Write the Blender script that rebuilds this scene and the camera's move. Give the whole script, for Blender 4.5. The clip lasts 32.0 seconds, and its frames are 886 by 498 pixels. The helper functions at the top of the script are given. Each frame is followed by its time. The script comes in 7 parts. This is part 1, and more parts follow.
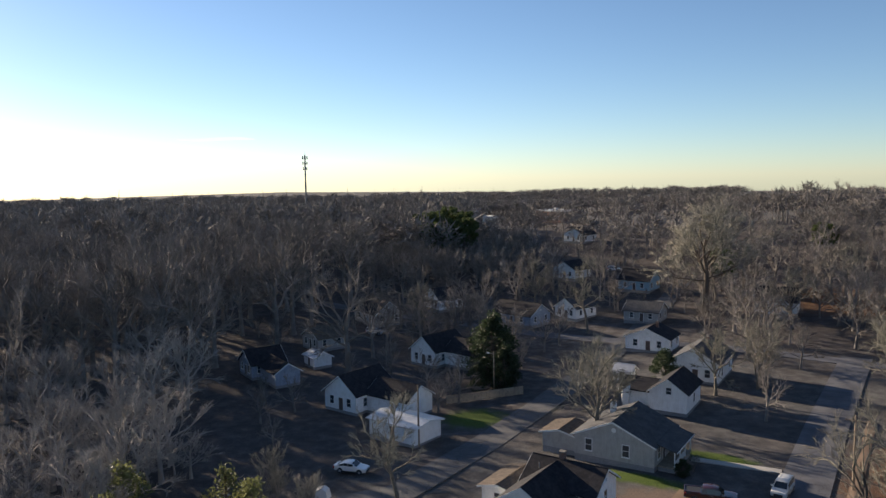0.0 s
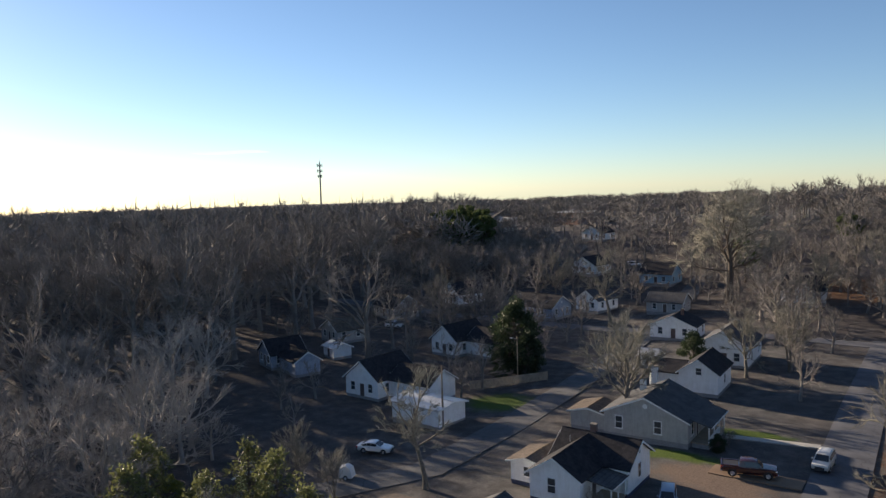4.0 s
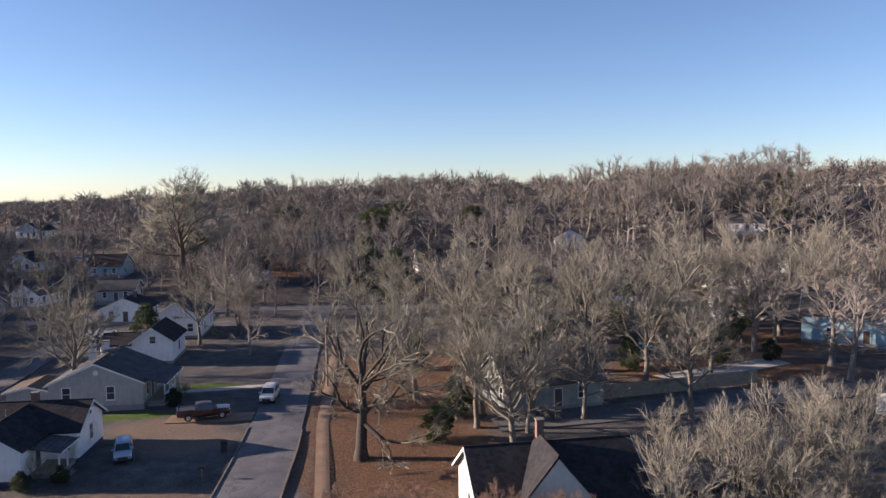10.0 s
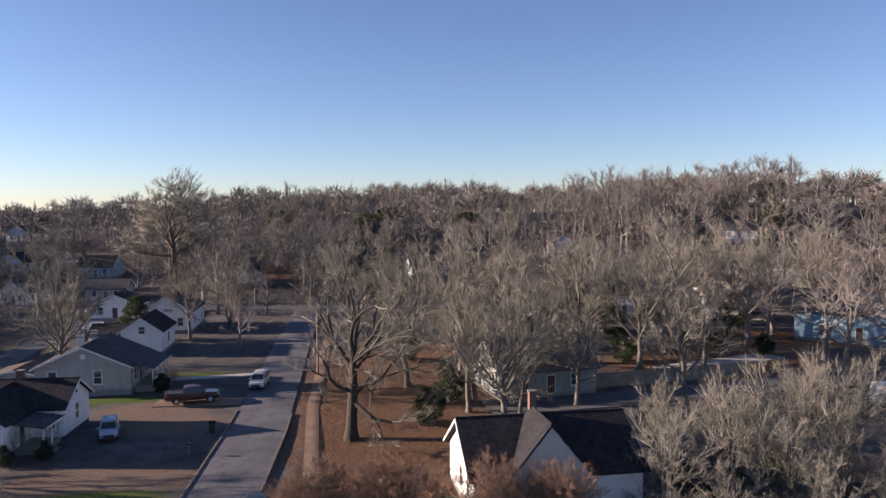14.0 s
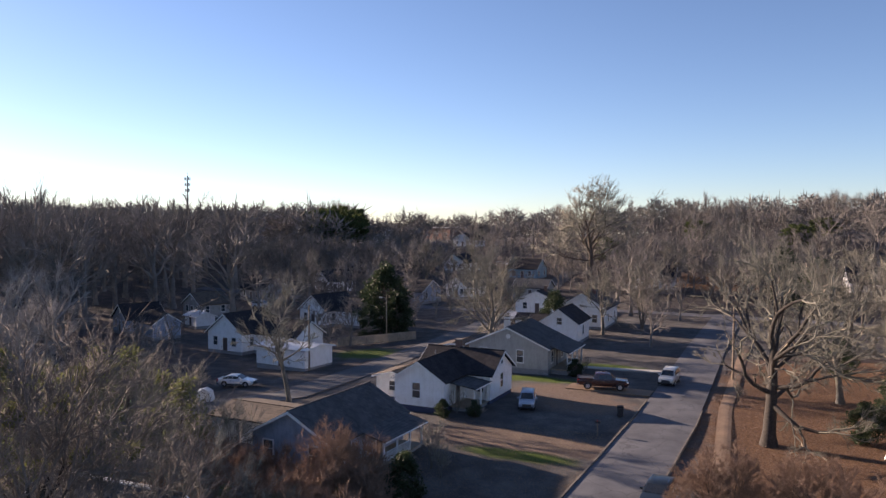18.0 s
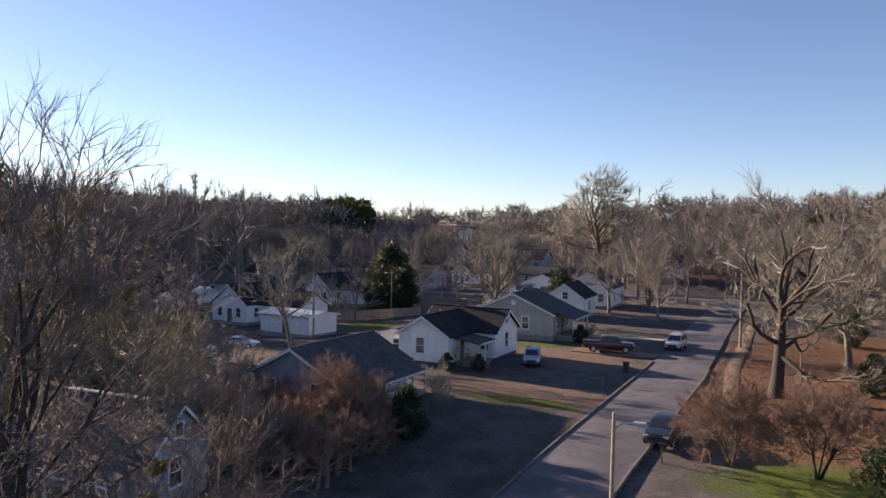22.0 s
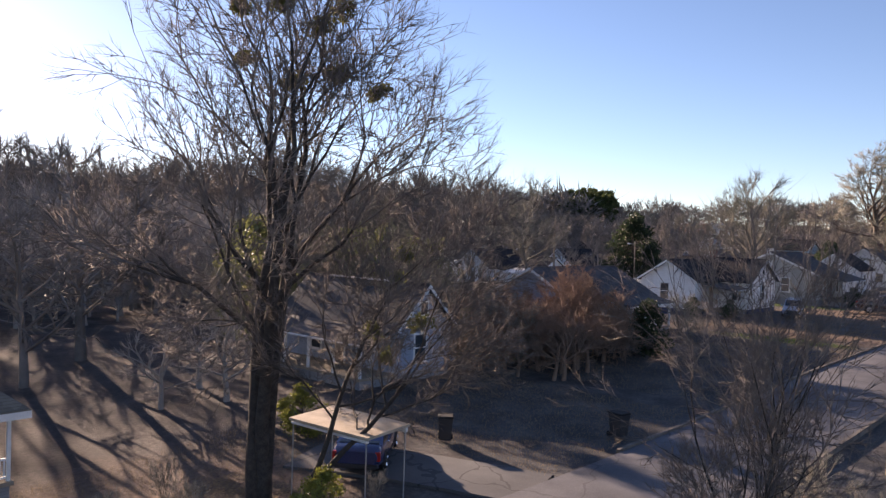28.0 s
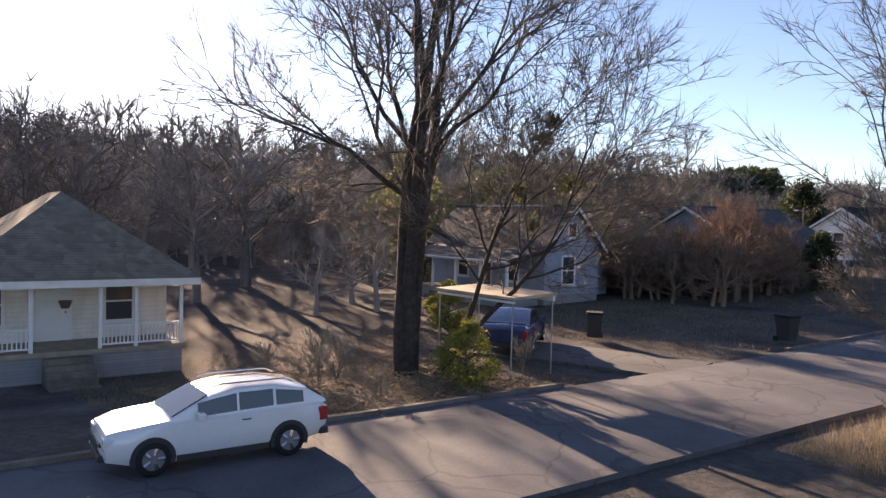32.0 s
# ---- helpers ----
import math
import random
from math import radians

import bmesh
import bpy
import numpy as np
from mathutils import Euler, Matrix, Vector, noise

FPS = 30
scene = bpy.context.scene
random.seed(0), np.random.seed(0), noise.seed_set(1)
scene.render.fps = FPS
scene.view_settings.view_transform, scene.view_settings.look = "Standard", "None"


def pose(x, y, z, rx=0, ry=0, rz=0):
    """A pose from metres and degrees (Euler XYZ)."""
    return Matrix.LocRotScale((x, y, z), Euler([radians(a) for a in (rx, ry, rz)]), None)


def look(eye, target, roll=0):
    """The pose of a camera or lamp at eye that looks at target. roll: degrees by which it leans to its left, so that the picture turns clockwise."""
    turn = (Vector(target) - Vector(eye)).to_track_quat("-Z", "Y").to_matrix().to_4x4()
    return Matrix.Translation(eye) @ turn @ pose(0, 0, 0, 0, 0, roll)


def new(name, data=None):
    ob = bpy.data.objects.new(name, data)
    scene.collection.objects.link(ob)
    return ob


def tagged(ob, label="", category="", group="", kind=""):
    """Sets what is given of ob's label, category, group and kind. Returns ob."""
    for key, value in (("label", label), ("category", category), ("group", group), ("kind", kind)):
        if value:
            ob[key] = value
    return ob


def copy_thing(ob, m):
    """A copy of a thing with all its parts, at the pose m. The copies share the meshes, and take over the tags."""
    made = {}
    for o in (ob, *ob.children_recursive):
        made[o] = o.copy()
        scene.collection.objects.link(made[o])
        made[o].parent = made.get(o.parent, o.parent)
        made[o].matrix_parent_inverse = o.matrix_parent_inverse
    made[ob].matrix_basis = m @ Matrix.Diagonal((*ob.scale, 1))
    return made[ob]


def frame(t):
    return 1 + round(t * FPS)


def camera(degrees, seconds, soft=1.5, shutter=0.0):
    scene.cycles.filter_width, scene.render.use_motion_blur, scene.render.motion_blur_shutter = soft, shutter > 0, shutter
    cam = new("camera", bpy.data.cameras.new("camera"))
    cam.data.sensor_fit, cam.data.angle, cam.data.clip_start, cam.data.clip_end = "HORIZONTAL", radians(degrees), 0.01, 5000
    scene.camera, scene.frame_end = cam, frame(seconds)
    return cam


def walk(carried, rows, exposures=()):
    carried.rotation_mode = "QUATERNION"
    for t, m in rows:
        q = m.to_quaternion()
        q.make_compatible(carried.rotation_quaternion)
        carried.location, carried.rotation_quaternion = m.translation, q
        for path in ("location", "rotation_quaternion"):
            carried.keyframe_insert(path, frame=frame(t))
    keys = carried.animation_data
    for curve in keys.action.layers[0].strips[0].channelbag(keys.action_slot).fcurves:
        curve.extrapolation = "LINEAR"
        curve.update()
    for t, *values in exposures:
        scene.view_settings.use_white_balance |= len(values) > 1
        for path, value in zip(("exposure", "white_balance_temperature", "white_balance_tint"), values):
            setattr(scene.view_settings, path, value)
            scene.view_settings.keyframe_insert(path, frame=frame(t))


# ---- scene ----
cam = camera(61.6, 32.0, soft=1.4)

# seconds, x, y, z, heading (degrees from +y towards +x), pitch, lean
PATH = [
    (0, -0.60, -0.73, 38.96, -31.83, -5.40, -0.76),
    (0.5, -1.31, -0.33, 38.38, -32.63, -5.47, -0.93),
    (1, -1.92, -0.04, 37.69, -33.32, -5.51, -1.11),
    (1.5, -2.36, 0.08, 36.93, -33.30, -5.41, -1.17),
    (2, -2.63, 0.10, 36.19, -32.73, -5.23, -1.17),
    (2.5, -2.70, 0.08, 35.56, -33.22, -4.91, -1.33),
    (4.5, -2.49, -0.01, 33.43, -32.71, -4.38, -1.67),
    (5, -2.43, -0.01, 32.82, -32.45, -4.29, -1.74),
    (5.5, -2.41, 0.03, 32.16, -32.39, -4.17, -1.77),
    (6, -2.39, 0.06, 31.50, -32.13, -4.03, -1.79),
    (6.5, -2.37, 0.08, 30.87, -31.66, -3.96, -1.78),
    (7, -2.34, 0.08, 30.26, -31.47, -3.86, -1.87),
    (7.5, -2.28, 0.01, 29.68, -31.69, -3.76, -1.96),
    (8, -2.16, -0.16, 29.17, -31.76, -3.71, -2.01),
    (8.3, -2.06, -0.32, 28.89, -28.60, -3.83, -1.78),
    (8.5, -1.99, -0.47, 28.72, -19.36, -3.90, -1.62),
    (8.6, -1.96, -0.55, 28.64, -14.90, -3.99, -1.53),
    (8.7, -1.93, -0.64, 28.56, -11.30, -4.08, -1.43),
    (8.8, -1.90, -0.74, 28.47, -8.00, -4.17, -1.33),
    (9, -1.86, -0.91, 28.31, -2.82, -4.34, -1.14),
    (9.1, -1.84, -0.99, 28.23, -0.80, -4.37, -1.07),
    (9.3, -1.83, -1.11, 28.05, 2.60, -4.43, -0.94),
    (9.5, -1.82, -1.21, 27.87, 4.80, -4.48, -0.81),
    (10, -1.76, -1.32, 27.35, 7.57, -4.47, -0.73),
    (10.5, -1.70, -1.35, 26.79, 8.31, -4.40, -0.70),
    (11, -1.64, -1.33, 26.23, 8.65, -4.30, -0.71),
    (11.5, -1.59, -1.31, 25.65, 8.95, -4.17, -0.71),
    (12, -1.58, -1.31, 25.09, 8.91, -4.09, -0.74),
    (12.5, -1.60, -1.32, 24.58, 8.90, -4.14, -0.82),
    (12.6, -1.61, -1.32, 24.49, 9.30, -4.16, -0.78),
    (12.7, -1.62, -1.32, 24.41, 11.26, -4.18, -0.74),
    (12.8, -1.63, -1.31, 24.34, 17.50, -4.10, -0.70),
    (12.9, -1.65, -1.29, 24.29, 25.00, -4.03, -0.66),
    (13, -1.66, -1.27, 24.23, 31.10, -3.95, -0.62),
    (13.1, -1.67, -1.25, 24.18, 34.60, -3.88, -0.57),
    (13.3, -1.70, -1.22, 24.07, 36.50, -3.73, -0.49),
    (13.5, -1.72, -1.18, 23.96, 34.80, -3.58, -0.41),
    (13.6, -1.73, -1.17, 23.90, 31.60, -3.51, -0.36),
    (13.7, -1.75, -1.15, 23.84, 26.30, -3.44, -0.32),
    (13.8, -1.76, -1.13, 23.79, 20.10, -3.36, -0.28),
    (14, -1.77, -1.09, 23.68, 8.13, -3.21, -0.20),
    (14.1, -1.78, -1.07, 23.65, 1.50, -3.08, -0.19),
    (14.2, -1.77, -1.05, 23.63, -4.40, -2.94, -0.19),
    (14.3, -1.76, -1.03, 23.60, -9.00, -2.81, -0.18),
    (14.5, -1.74, -1.01, 23.56, -13.84, -2.54, -0.17),
    (15, -1.67, -1.01, 23.45, -18.97, -2.33, -0.10),
    (15.5, -1.63, -1.04, 23.24, -20.76, -2.11, 0.15),
    (17.5, -1.56, -1.20, 21.41, -22.90, -1.98, 0.34),
    (18, -1.57, -1.20, 20.75, -23.15, -1.88, 0.35),
    (18.5, -1.59, -1.13, 20.04, -23.03, -1.86, 0.36),
    (19, -1.62, -1.04, 19.36, -23.36, -1.79, 0.41),
    (19.5, -1.65, -0.97, 18.71, -23.16, -1.75, 0.41),
    (20, -1.65, -0.93, 18.07, -23.29, -1.69, 0.51),
    (20.5, -1.64, -0.90, 17.42, -23.22, -1.58, 0.54),
    (21, -1.62, -0.89, 16.78, -23.10, -1.54, 0.69),
    (21.5, -1.61, -0.86, 16.13, -23.26, -1.50, 0.86),
    (22, -1.57, -0.83, 15.49, -23.65, -1.43, 1.02),
    (22.5, -1.51, -0.77, 14.87, -23.55, -1.39, 1.14),
    (23, -1.47, -0.69, 14.29, -23.48, -1.30, 0.96),
    (23.5, -1.47, -0.63, 13.70, -23.56, -1.27, 1.06),
    (24, -1.49, -0.58, 13.15, -23.17, -1.23, 1.18),
    (24.5, -1.52, -0.56, 12.73, -22.91, -1.25, 1.18),
    (25, -1.53, -0.57, 12.49, -25.13, -1.18, 1.21),
    (25.3, -1.52, -0.60, 12.34, -29.10, -1.27, 1.06),
    (25.5, -1.51, -0.62, 12.21, -31.89, -1.34, 0.96),
    (26, -1.49, -0.65, 11.59, -36.14, -1.28, 1.31),
    (26.5, -1.50, -0.64, 10.76, -38.45, -1.23, 1.77),
    (28.5, -1.51, -0.51, 8.05, -42.64, -1.19, 1.57),
    (29, -1.48, -0.46, 7.46, -43.02, -1.17, 1.32),
    (29.5, -1.44, -0.39, 6.89, -43.61, -1.03, 0.89),
    (30, -1.48, -0.36, 6.33, -44.51, -0.95, 0.71),
    (30.5, -1.58, -0.34, 5.81, -45.24, -0.98, 0.86),
    (31, -1.66, -0.31, 5.37, -46.14, -1.18, 1.23),
    (31.5, -1.68, -0.25, 4.98, -48.33, -1.63, 1.26),
    (31.7, -1.68, -0.22, 4.82, -49.80, -1.80, 1.37),
    (31.9, -1.69, -0.21, 4.65, -52.10, -1.97, 1.49),
    (32, -1.69, -0.20, 4.57, -53.41, -2.06, 1.55),
]


def aim(x, y, z, heading, pitch, lean):
    a, b = radians(heading), radians(pitch)
    return look((x, y, z), (x + math.sin(a) * math.cos(b), y + math.cos(a) * math.cos(b), z + math.sin(b)), lean)


walk(cam, [(r[0], aim(*r[1:])) for r in PATH], [(0, -0.04, 7050, 13), (8, -0.04, 7050, 13), (9.5, 0.14, 6800, 23), (12.5, 0.18, 6750, 23), (13.3, 0.02, 6800, 27), (15, 0.13, 6900, 25), (22, 0.27, 7400, 27), (26, 0.46, 7500, 28), (29, 0.52, 7800, 28), (32, 0.72, 8300, 26)])

# ---------------------------------------------------------------- light
SUN_AZ, SUN_EL = -79.0, 14.2
world = bpy.data.worlds.new("world")
scene.world = world
world.use_nodes = True
wn = world.node_tree
sky = wn.nodes.new("ShaderNodeTexSky")
sky.sky_type = "NISHITA"
sky.sun_disc = False
sky.sun_elevation = radians(SUN_EL)
sky.sun_rotation = radians(SUN_AZ)
sky.altitude, sky.air_density, sky.dust_density, sky.ozone_density = 250, 0.8, 0.12, 3.5
background = wn.nodes["Background"]
background.inputs["Strength"].default_value = 0.162
wn.links.new(sky.outputs[0], background.inputs["Color"])

lamp_data = bpy.data.lights.new("sun", "SUN")
lamp_data.energy, lamp_data.angle, lamp_data.color = 11.0, radians(0.6), (1.0, 0.87, 0.71)
sun = new("sun", lamp_data)
sa, se = radians(SUN_AZ), radians(SUN_EL)
sun.matrix_basis = look((0, 0, 60), (-math.sin(sa) * math.cos(se), -math.cos(sa) * math.cos(se), 60 - math.sin(se)))


# ---------------------------------------------------------------- the lie of the land
def smooth(v, a, b):
    u = np.clip((v - a) / (b - a), 0, 1)
    return u * u * (3 - 2 * u)


def land(x, y):
    """Height of the ground."""
    x, y = np.asarray(x, float), np.asarray(y, float)
    z = 1.9 * smooth(y, 15, 75) * smooth(x, -75, -25)
    z = z - 0.9 * smooth(-x, 18, 27) * (1 - smooth(y, 9, 22))
    r = np.hypot(x, y - 40)
    az = np.degrees(np.arctan2(x, y - 40))
    lift = 8.0 + 10.5 * smooth(az, -50, 10) + 5.0 * smooth(az, 18, 32) - 12.5 * smooth(az, 38, 54)
    far = 0.0 + 15.0 * smooth(az, -40, 20) + 10.0 * smooth(az, 15, 35)
    z = z + lift * smooth(r, 130, 330) + (far - lift) * smooth(r, 400, 800) - (far + 12) * smooth(r, 1000, 2600)
    return z


def ground_z(x, y):
    return float(land(x, y))


# ---------------------------------------------------------------- materials
def nodes_of(name):
    m = bpy.data.materials.new(name)
    m.use_nodes = True
    t = m.node_tree
    return m, t, t.nodes["Principled BSDF"]


def link(t, a, b):
    t.links.new(a, b)


def noise_at(t, co, scale, detail=5.0, rough=0.6):
    n = t.nodes.new("ShaderNodeTexNoise")
    n.inputs["Scale"].default_value, n.inputs["Detail"].default_value, n.inputs["Roughness"].default_value = scale, detail, rough
    link(t, co, n.inputs["Vector"])
    return n.outputs["Fac"]


def ramp(t, fac, stops):
    r = t.nodes.new("ShaderNodeValToRGB")
    e = r.color_ramp.elements
    while len(e) < len(stops):
        e.new(0.5)
    for el, (p, c) in zip(e, stops):
        el.position, el.color = p, (*c, 1)
    link(t, fac, r.inputs["Fac"])
    return r.outputs["Color"]


def mix(t, fac, a, b, kind="MIX"):
    n = t.nodes.new("ShaderNodeMix")
    n.data_type, n.blend_type = "RGBA", kind
    for key, v in ((0, fac), (6, a), (7, b)):
        if isinstance(v, bpy.types.NodeSocket):
            link(t, v, n.inputs[key])
        elif key == 0:
            n.inputs[key].default_value = v
        else:
            n.inputs[key].default_value = (*v, 1)
    return n.outputs[2]


def calc(t, op, a, b=0.0, c=0.0):
    n = t.nodes.new("ShaderNodeMath")
    n.operation = op
    for k, v in enumerate((a, b, c)):
        if isinstance(v, bpy.types.NodeSocket):
            link(t, v, n.inputs[k])
        else:
            n.inputs[k].default_value = v
    return n.outputs[0]


def bump(t, b, height, strength, distance):
    n = t.nodes.new("ShaderNodeBump")
    n.inputs["Strength"].default_value, n.inputs["Distance"].default_value = strength, distance
    link(t, height, n.inputs["Height"])
    link(t, n.outputs[0], b.inputs["Normal"])


def coords(t, out="Object"):
    return t.nodes.new("ShaderNodeTexCoord").outputs[out]


def surface(name, dark, light, rough=0.8, scale=6.0, fine=60.0, relief=0.3, depth=0.01, metal=0.0, per_object=0.0):
    """Two scales of noise between two colours."""
    m, t, b = nodes_of(name)
    co = coords(t)
    big, small = noise_at(t, co, scale), noise_at(t, co, fine, 3.0)
    f = calc(t, "ADD", calc(t, "MULTIPLY", big, 0.65), calc(t, "MULTIPLY", small, 0.35))
    col = ramp(t, f, [(0.3, dark), (0.68, light)])
    if per_object:
        info = t.nodes.new("ShaderNodeObjectInfo")
        v = calc(t, "ADD", calc(t, "MULTIPLY", info.outputs["Random"], per_object), 1 - per_object / 2)
        h = t.nodes.new("ShaderNodeHueSaturation")
        link(t, v, h.inputs["Value"])
        link(t, col, h.inputs["Color"])
        col = h.outputs[0]
    link(t, col, b.inputs["Base Color"])
    b.inputs["Roughness"].default_value, b.inputs["Metallic"].default_value = rough, metal
    b.inputs["Specular IOR Level"].default_value = 0.3
    if relief:
        bump(t, b, f, relief, depth)
    return m


def siding(name, colour, worn, pitch=0.17, rough=0.6):
    """Lapped boards: a saw profile up the wall, with streaks; shade at each lap is a line in the colour."""
    m, t, b = nodes_of(name)
    co = coords(t)
    sep = t.nodes.new("ShaderNodeSeparateXYZ")
    link(t, co, sep.inputs[0])
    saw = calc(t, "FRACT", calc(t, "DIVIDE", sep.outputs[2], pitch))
    grime = noise_at(t, co, 1.3, 6.0)
    streak = t.nodes.new("ShaderNodeMapping")
    streak.inputs["Scale"].default_value = (5, 5, 0.4)
    link(t, co, streak.inputs["Vector"])
    s = noise_at(t, streak.outputs[0], 1.0, 4.0)
    f = calc(t, "ADD", calc(t, "MULTIPLY", grime, 0.6), calc(t, "MULTIPLY", s, 0.4))
    col = ramp(t, f, [(0.36, worn), (0.56, colour)])
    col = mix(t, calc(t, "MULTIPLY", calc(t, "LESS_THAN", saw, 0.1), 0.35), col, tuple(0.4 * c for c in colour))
    link(t, col, b.inputs["Base Color"])
    b.inputs["Roughness"].default_value = rough
    bump(t, b, saw, 0.6, 0.015)
    return m


def shingles(name, dark, light, course=0.16):
    m, t, b = nodes_of(name)
    co = coords(t)
    sep = t.nodes.new("ShaderNodeSeparateXYZ")
    link(t, co, sep.inputs[0])
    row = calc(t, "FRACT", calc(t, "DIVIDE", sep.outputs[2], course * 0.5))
    tab = t.nodes.new("ShaderNodeTexVoronoi")
    tab.inputs["Scale"].default_value = 3.2
    link(t, co, tab.inputs["Vector"])
    stain = noise_at(t, co, 0.7, 6.0)
    grit = noise_at(t, co, 45.0, 2.0)
    f = calc(t, "ADD", calc(t, "MULTIPLY", stain, 0.55), calc(t, "MULTIPLY", grit, 0.25))
    sepc = t.nodes.new("ShaderNodeSeparateColor")
    link(t, tab.outputs["Color"], sepc.inputs[0])
    f = calc(t, "ADD", f, calc(t, "MULTIPLY", sepc.outputs[0], 0.2))
    col = ramp(t, f, [(0.3, dark), (0.7, light)])
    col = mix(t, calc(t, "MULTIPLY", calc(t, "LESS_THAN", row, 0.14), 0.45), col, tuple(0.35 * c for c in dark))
    link(t, col, b.inputs["Base Color"])
    b.inputs["Roughness"].default_value = 0.9
    b.inputs["Specular IOR Level"].default_value = 0.2
    bump(t, b, calc(t, "ADD", row, grit), 0.5, 0.015)
    return m


def masonry(name, one, two, mortar, size=1.0):
    m, t, b = nodes_of(name)
    co = coords(t)
    turn = t.nodes.new("ShaderNodeMapping")
    turn.inputs["Rotation"].default_value = (radians(90), 0, 0)
    link(t, co, turn.inputs["Vector"])
    k = t.nodes.new("ShaderNodeTexBrick")
    k.inputs["Scale"].default_value = 4.5 / size
    k.inputs["Color1"].default_value, k.inputs["Color2"].default_value, k.inputs["Mortar"].default_value = (*one, 1), (*two, 1), (*mortar, 1)
    link(t, turn.outputs[0], k.inputs["Vector"])
    col = mix(t, noise_at(t, co, 2.0), k.outputs[0], tuple(0.6 * c for c in one))
    link(t, col, b.inputs["Base Color"])
    b.inputs["Roughness"].default_value = 0.9
    bump(t, b, k.outputs["Fac"], -0.4, 0.01)
    return m


def plain(name, colour, rough=0.5, metal=0.0, coat=0.0, spec=0.5):
    m, t, b = nodes_of(name)
    co = coords(t)
    f = noise_at(t, co, 8.0)
    col = mix(t, calc(t, "MULTIPLY", f, 0.25), colour, tuple(0.6 * c for c in colour))
    link(t, col, b.inputs["Base Color"])
    link(t, calc(t, "ADD", calc(t, "MULTIPLY", noise_at(t, co, 25.0), 0.15), rough - 0.07), b.inputs["Roughness"])
    b.inputs["Metallic"].default_value, b.inputs["Coat Weight"].default_value = metal, coat
    b.inputs["Specular IOR Level"].default_value = spec
    return m


def window_glass(name, tint=(0.02, 0.025, 0.03)):
    m, t, b = nodes_of(name)
    co = coords(t)
    col = mix(t, noise_at(t, co, 1.5), tint, tuple(3.0 * c for c in tint))
    link(t, col, b.inputs["Base Color"])
    b.inputs["Roughness"].default_value = 0.06
    b.inputs["Specular IOR Level"].default_value = 0.8
    return m


def blob(t, pos, x, y, rx, ry, wob, soft=0.35):
    """A patch with an uneven edge round (x, y): 1 inside, 0 outside."""
    sep = t.nodes.new("ShaderNodeSeparateXYZ")
    link(t, pos, sep.inputs[0])
    dx = calc(t, "DIVIDE", calc(t, "SUBTRACT", sep.outputs[0], x), rx)
    dy = calc(t, "DIVIDE", calc(t, "SUBTRACT", sep.outputs[1], y), ry)
    d = calc(t, "SQRT", calc(t, "ADD", calc(t, "MULTIPLY", dx, dx), calc(t, "MULTIPLY", dy, dy)))
    d = calc(t, "ADD", d, calc(t, "MULTIPLY", calc(t, "SUBTRACT", wob, 0.5), 1.1))
    n = t.nodes.new("ShaderNodeMapRange")
    n.interpolation_type = "SMOOTHSTEP"
    for k, v in ((1, 1 - soft), (2, 1 + soft), (3, 1.0), (4, 0.0)):
        n.inputs[k].default_value = v
    link(t, d, n.inputs[0])
    return n.outputs[0]


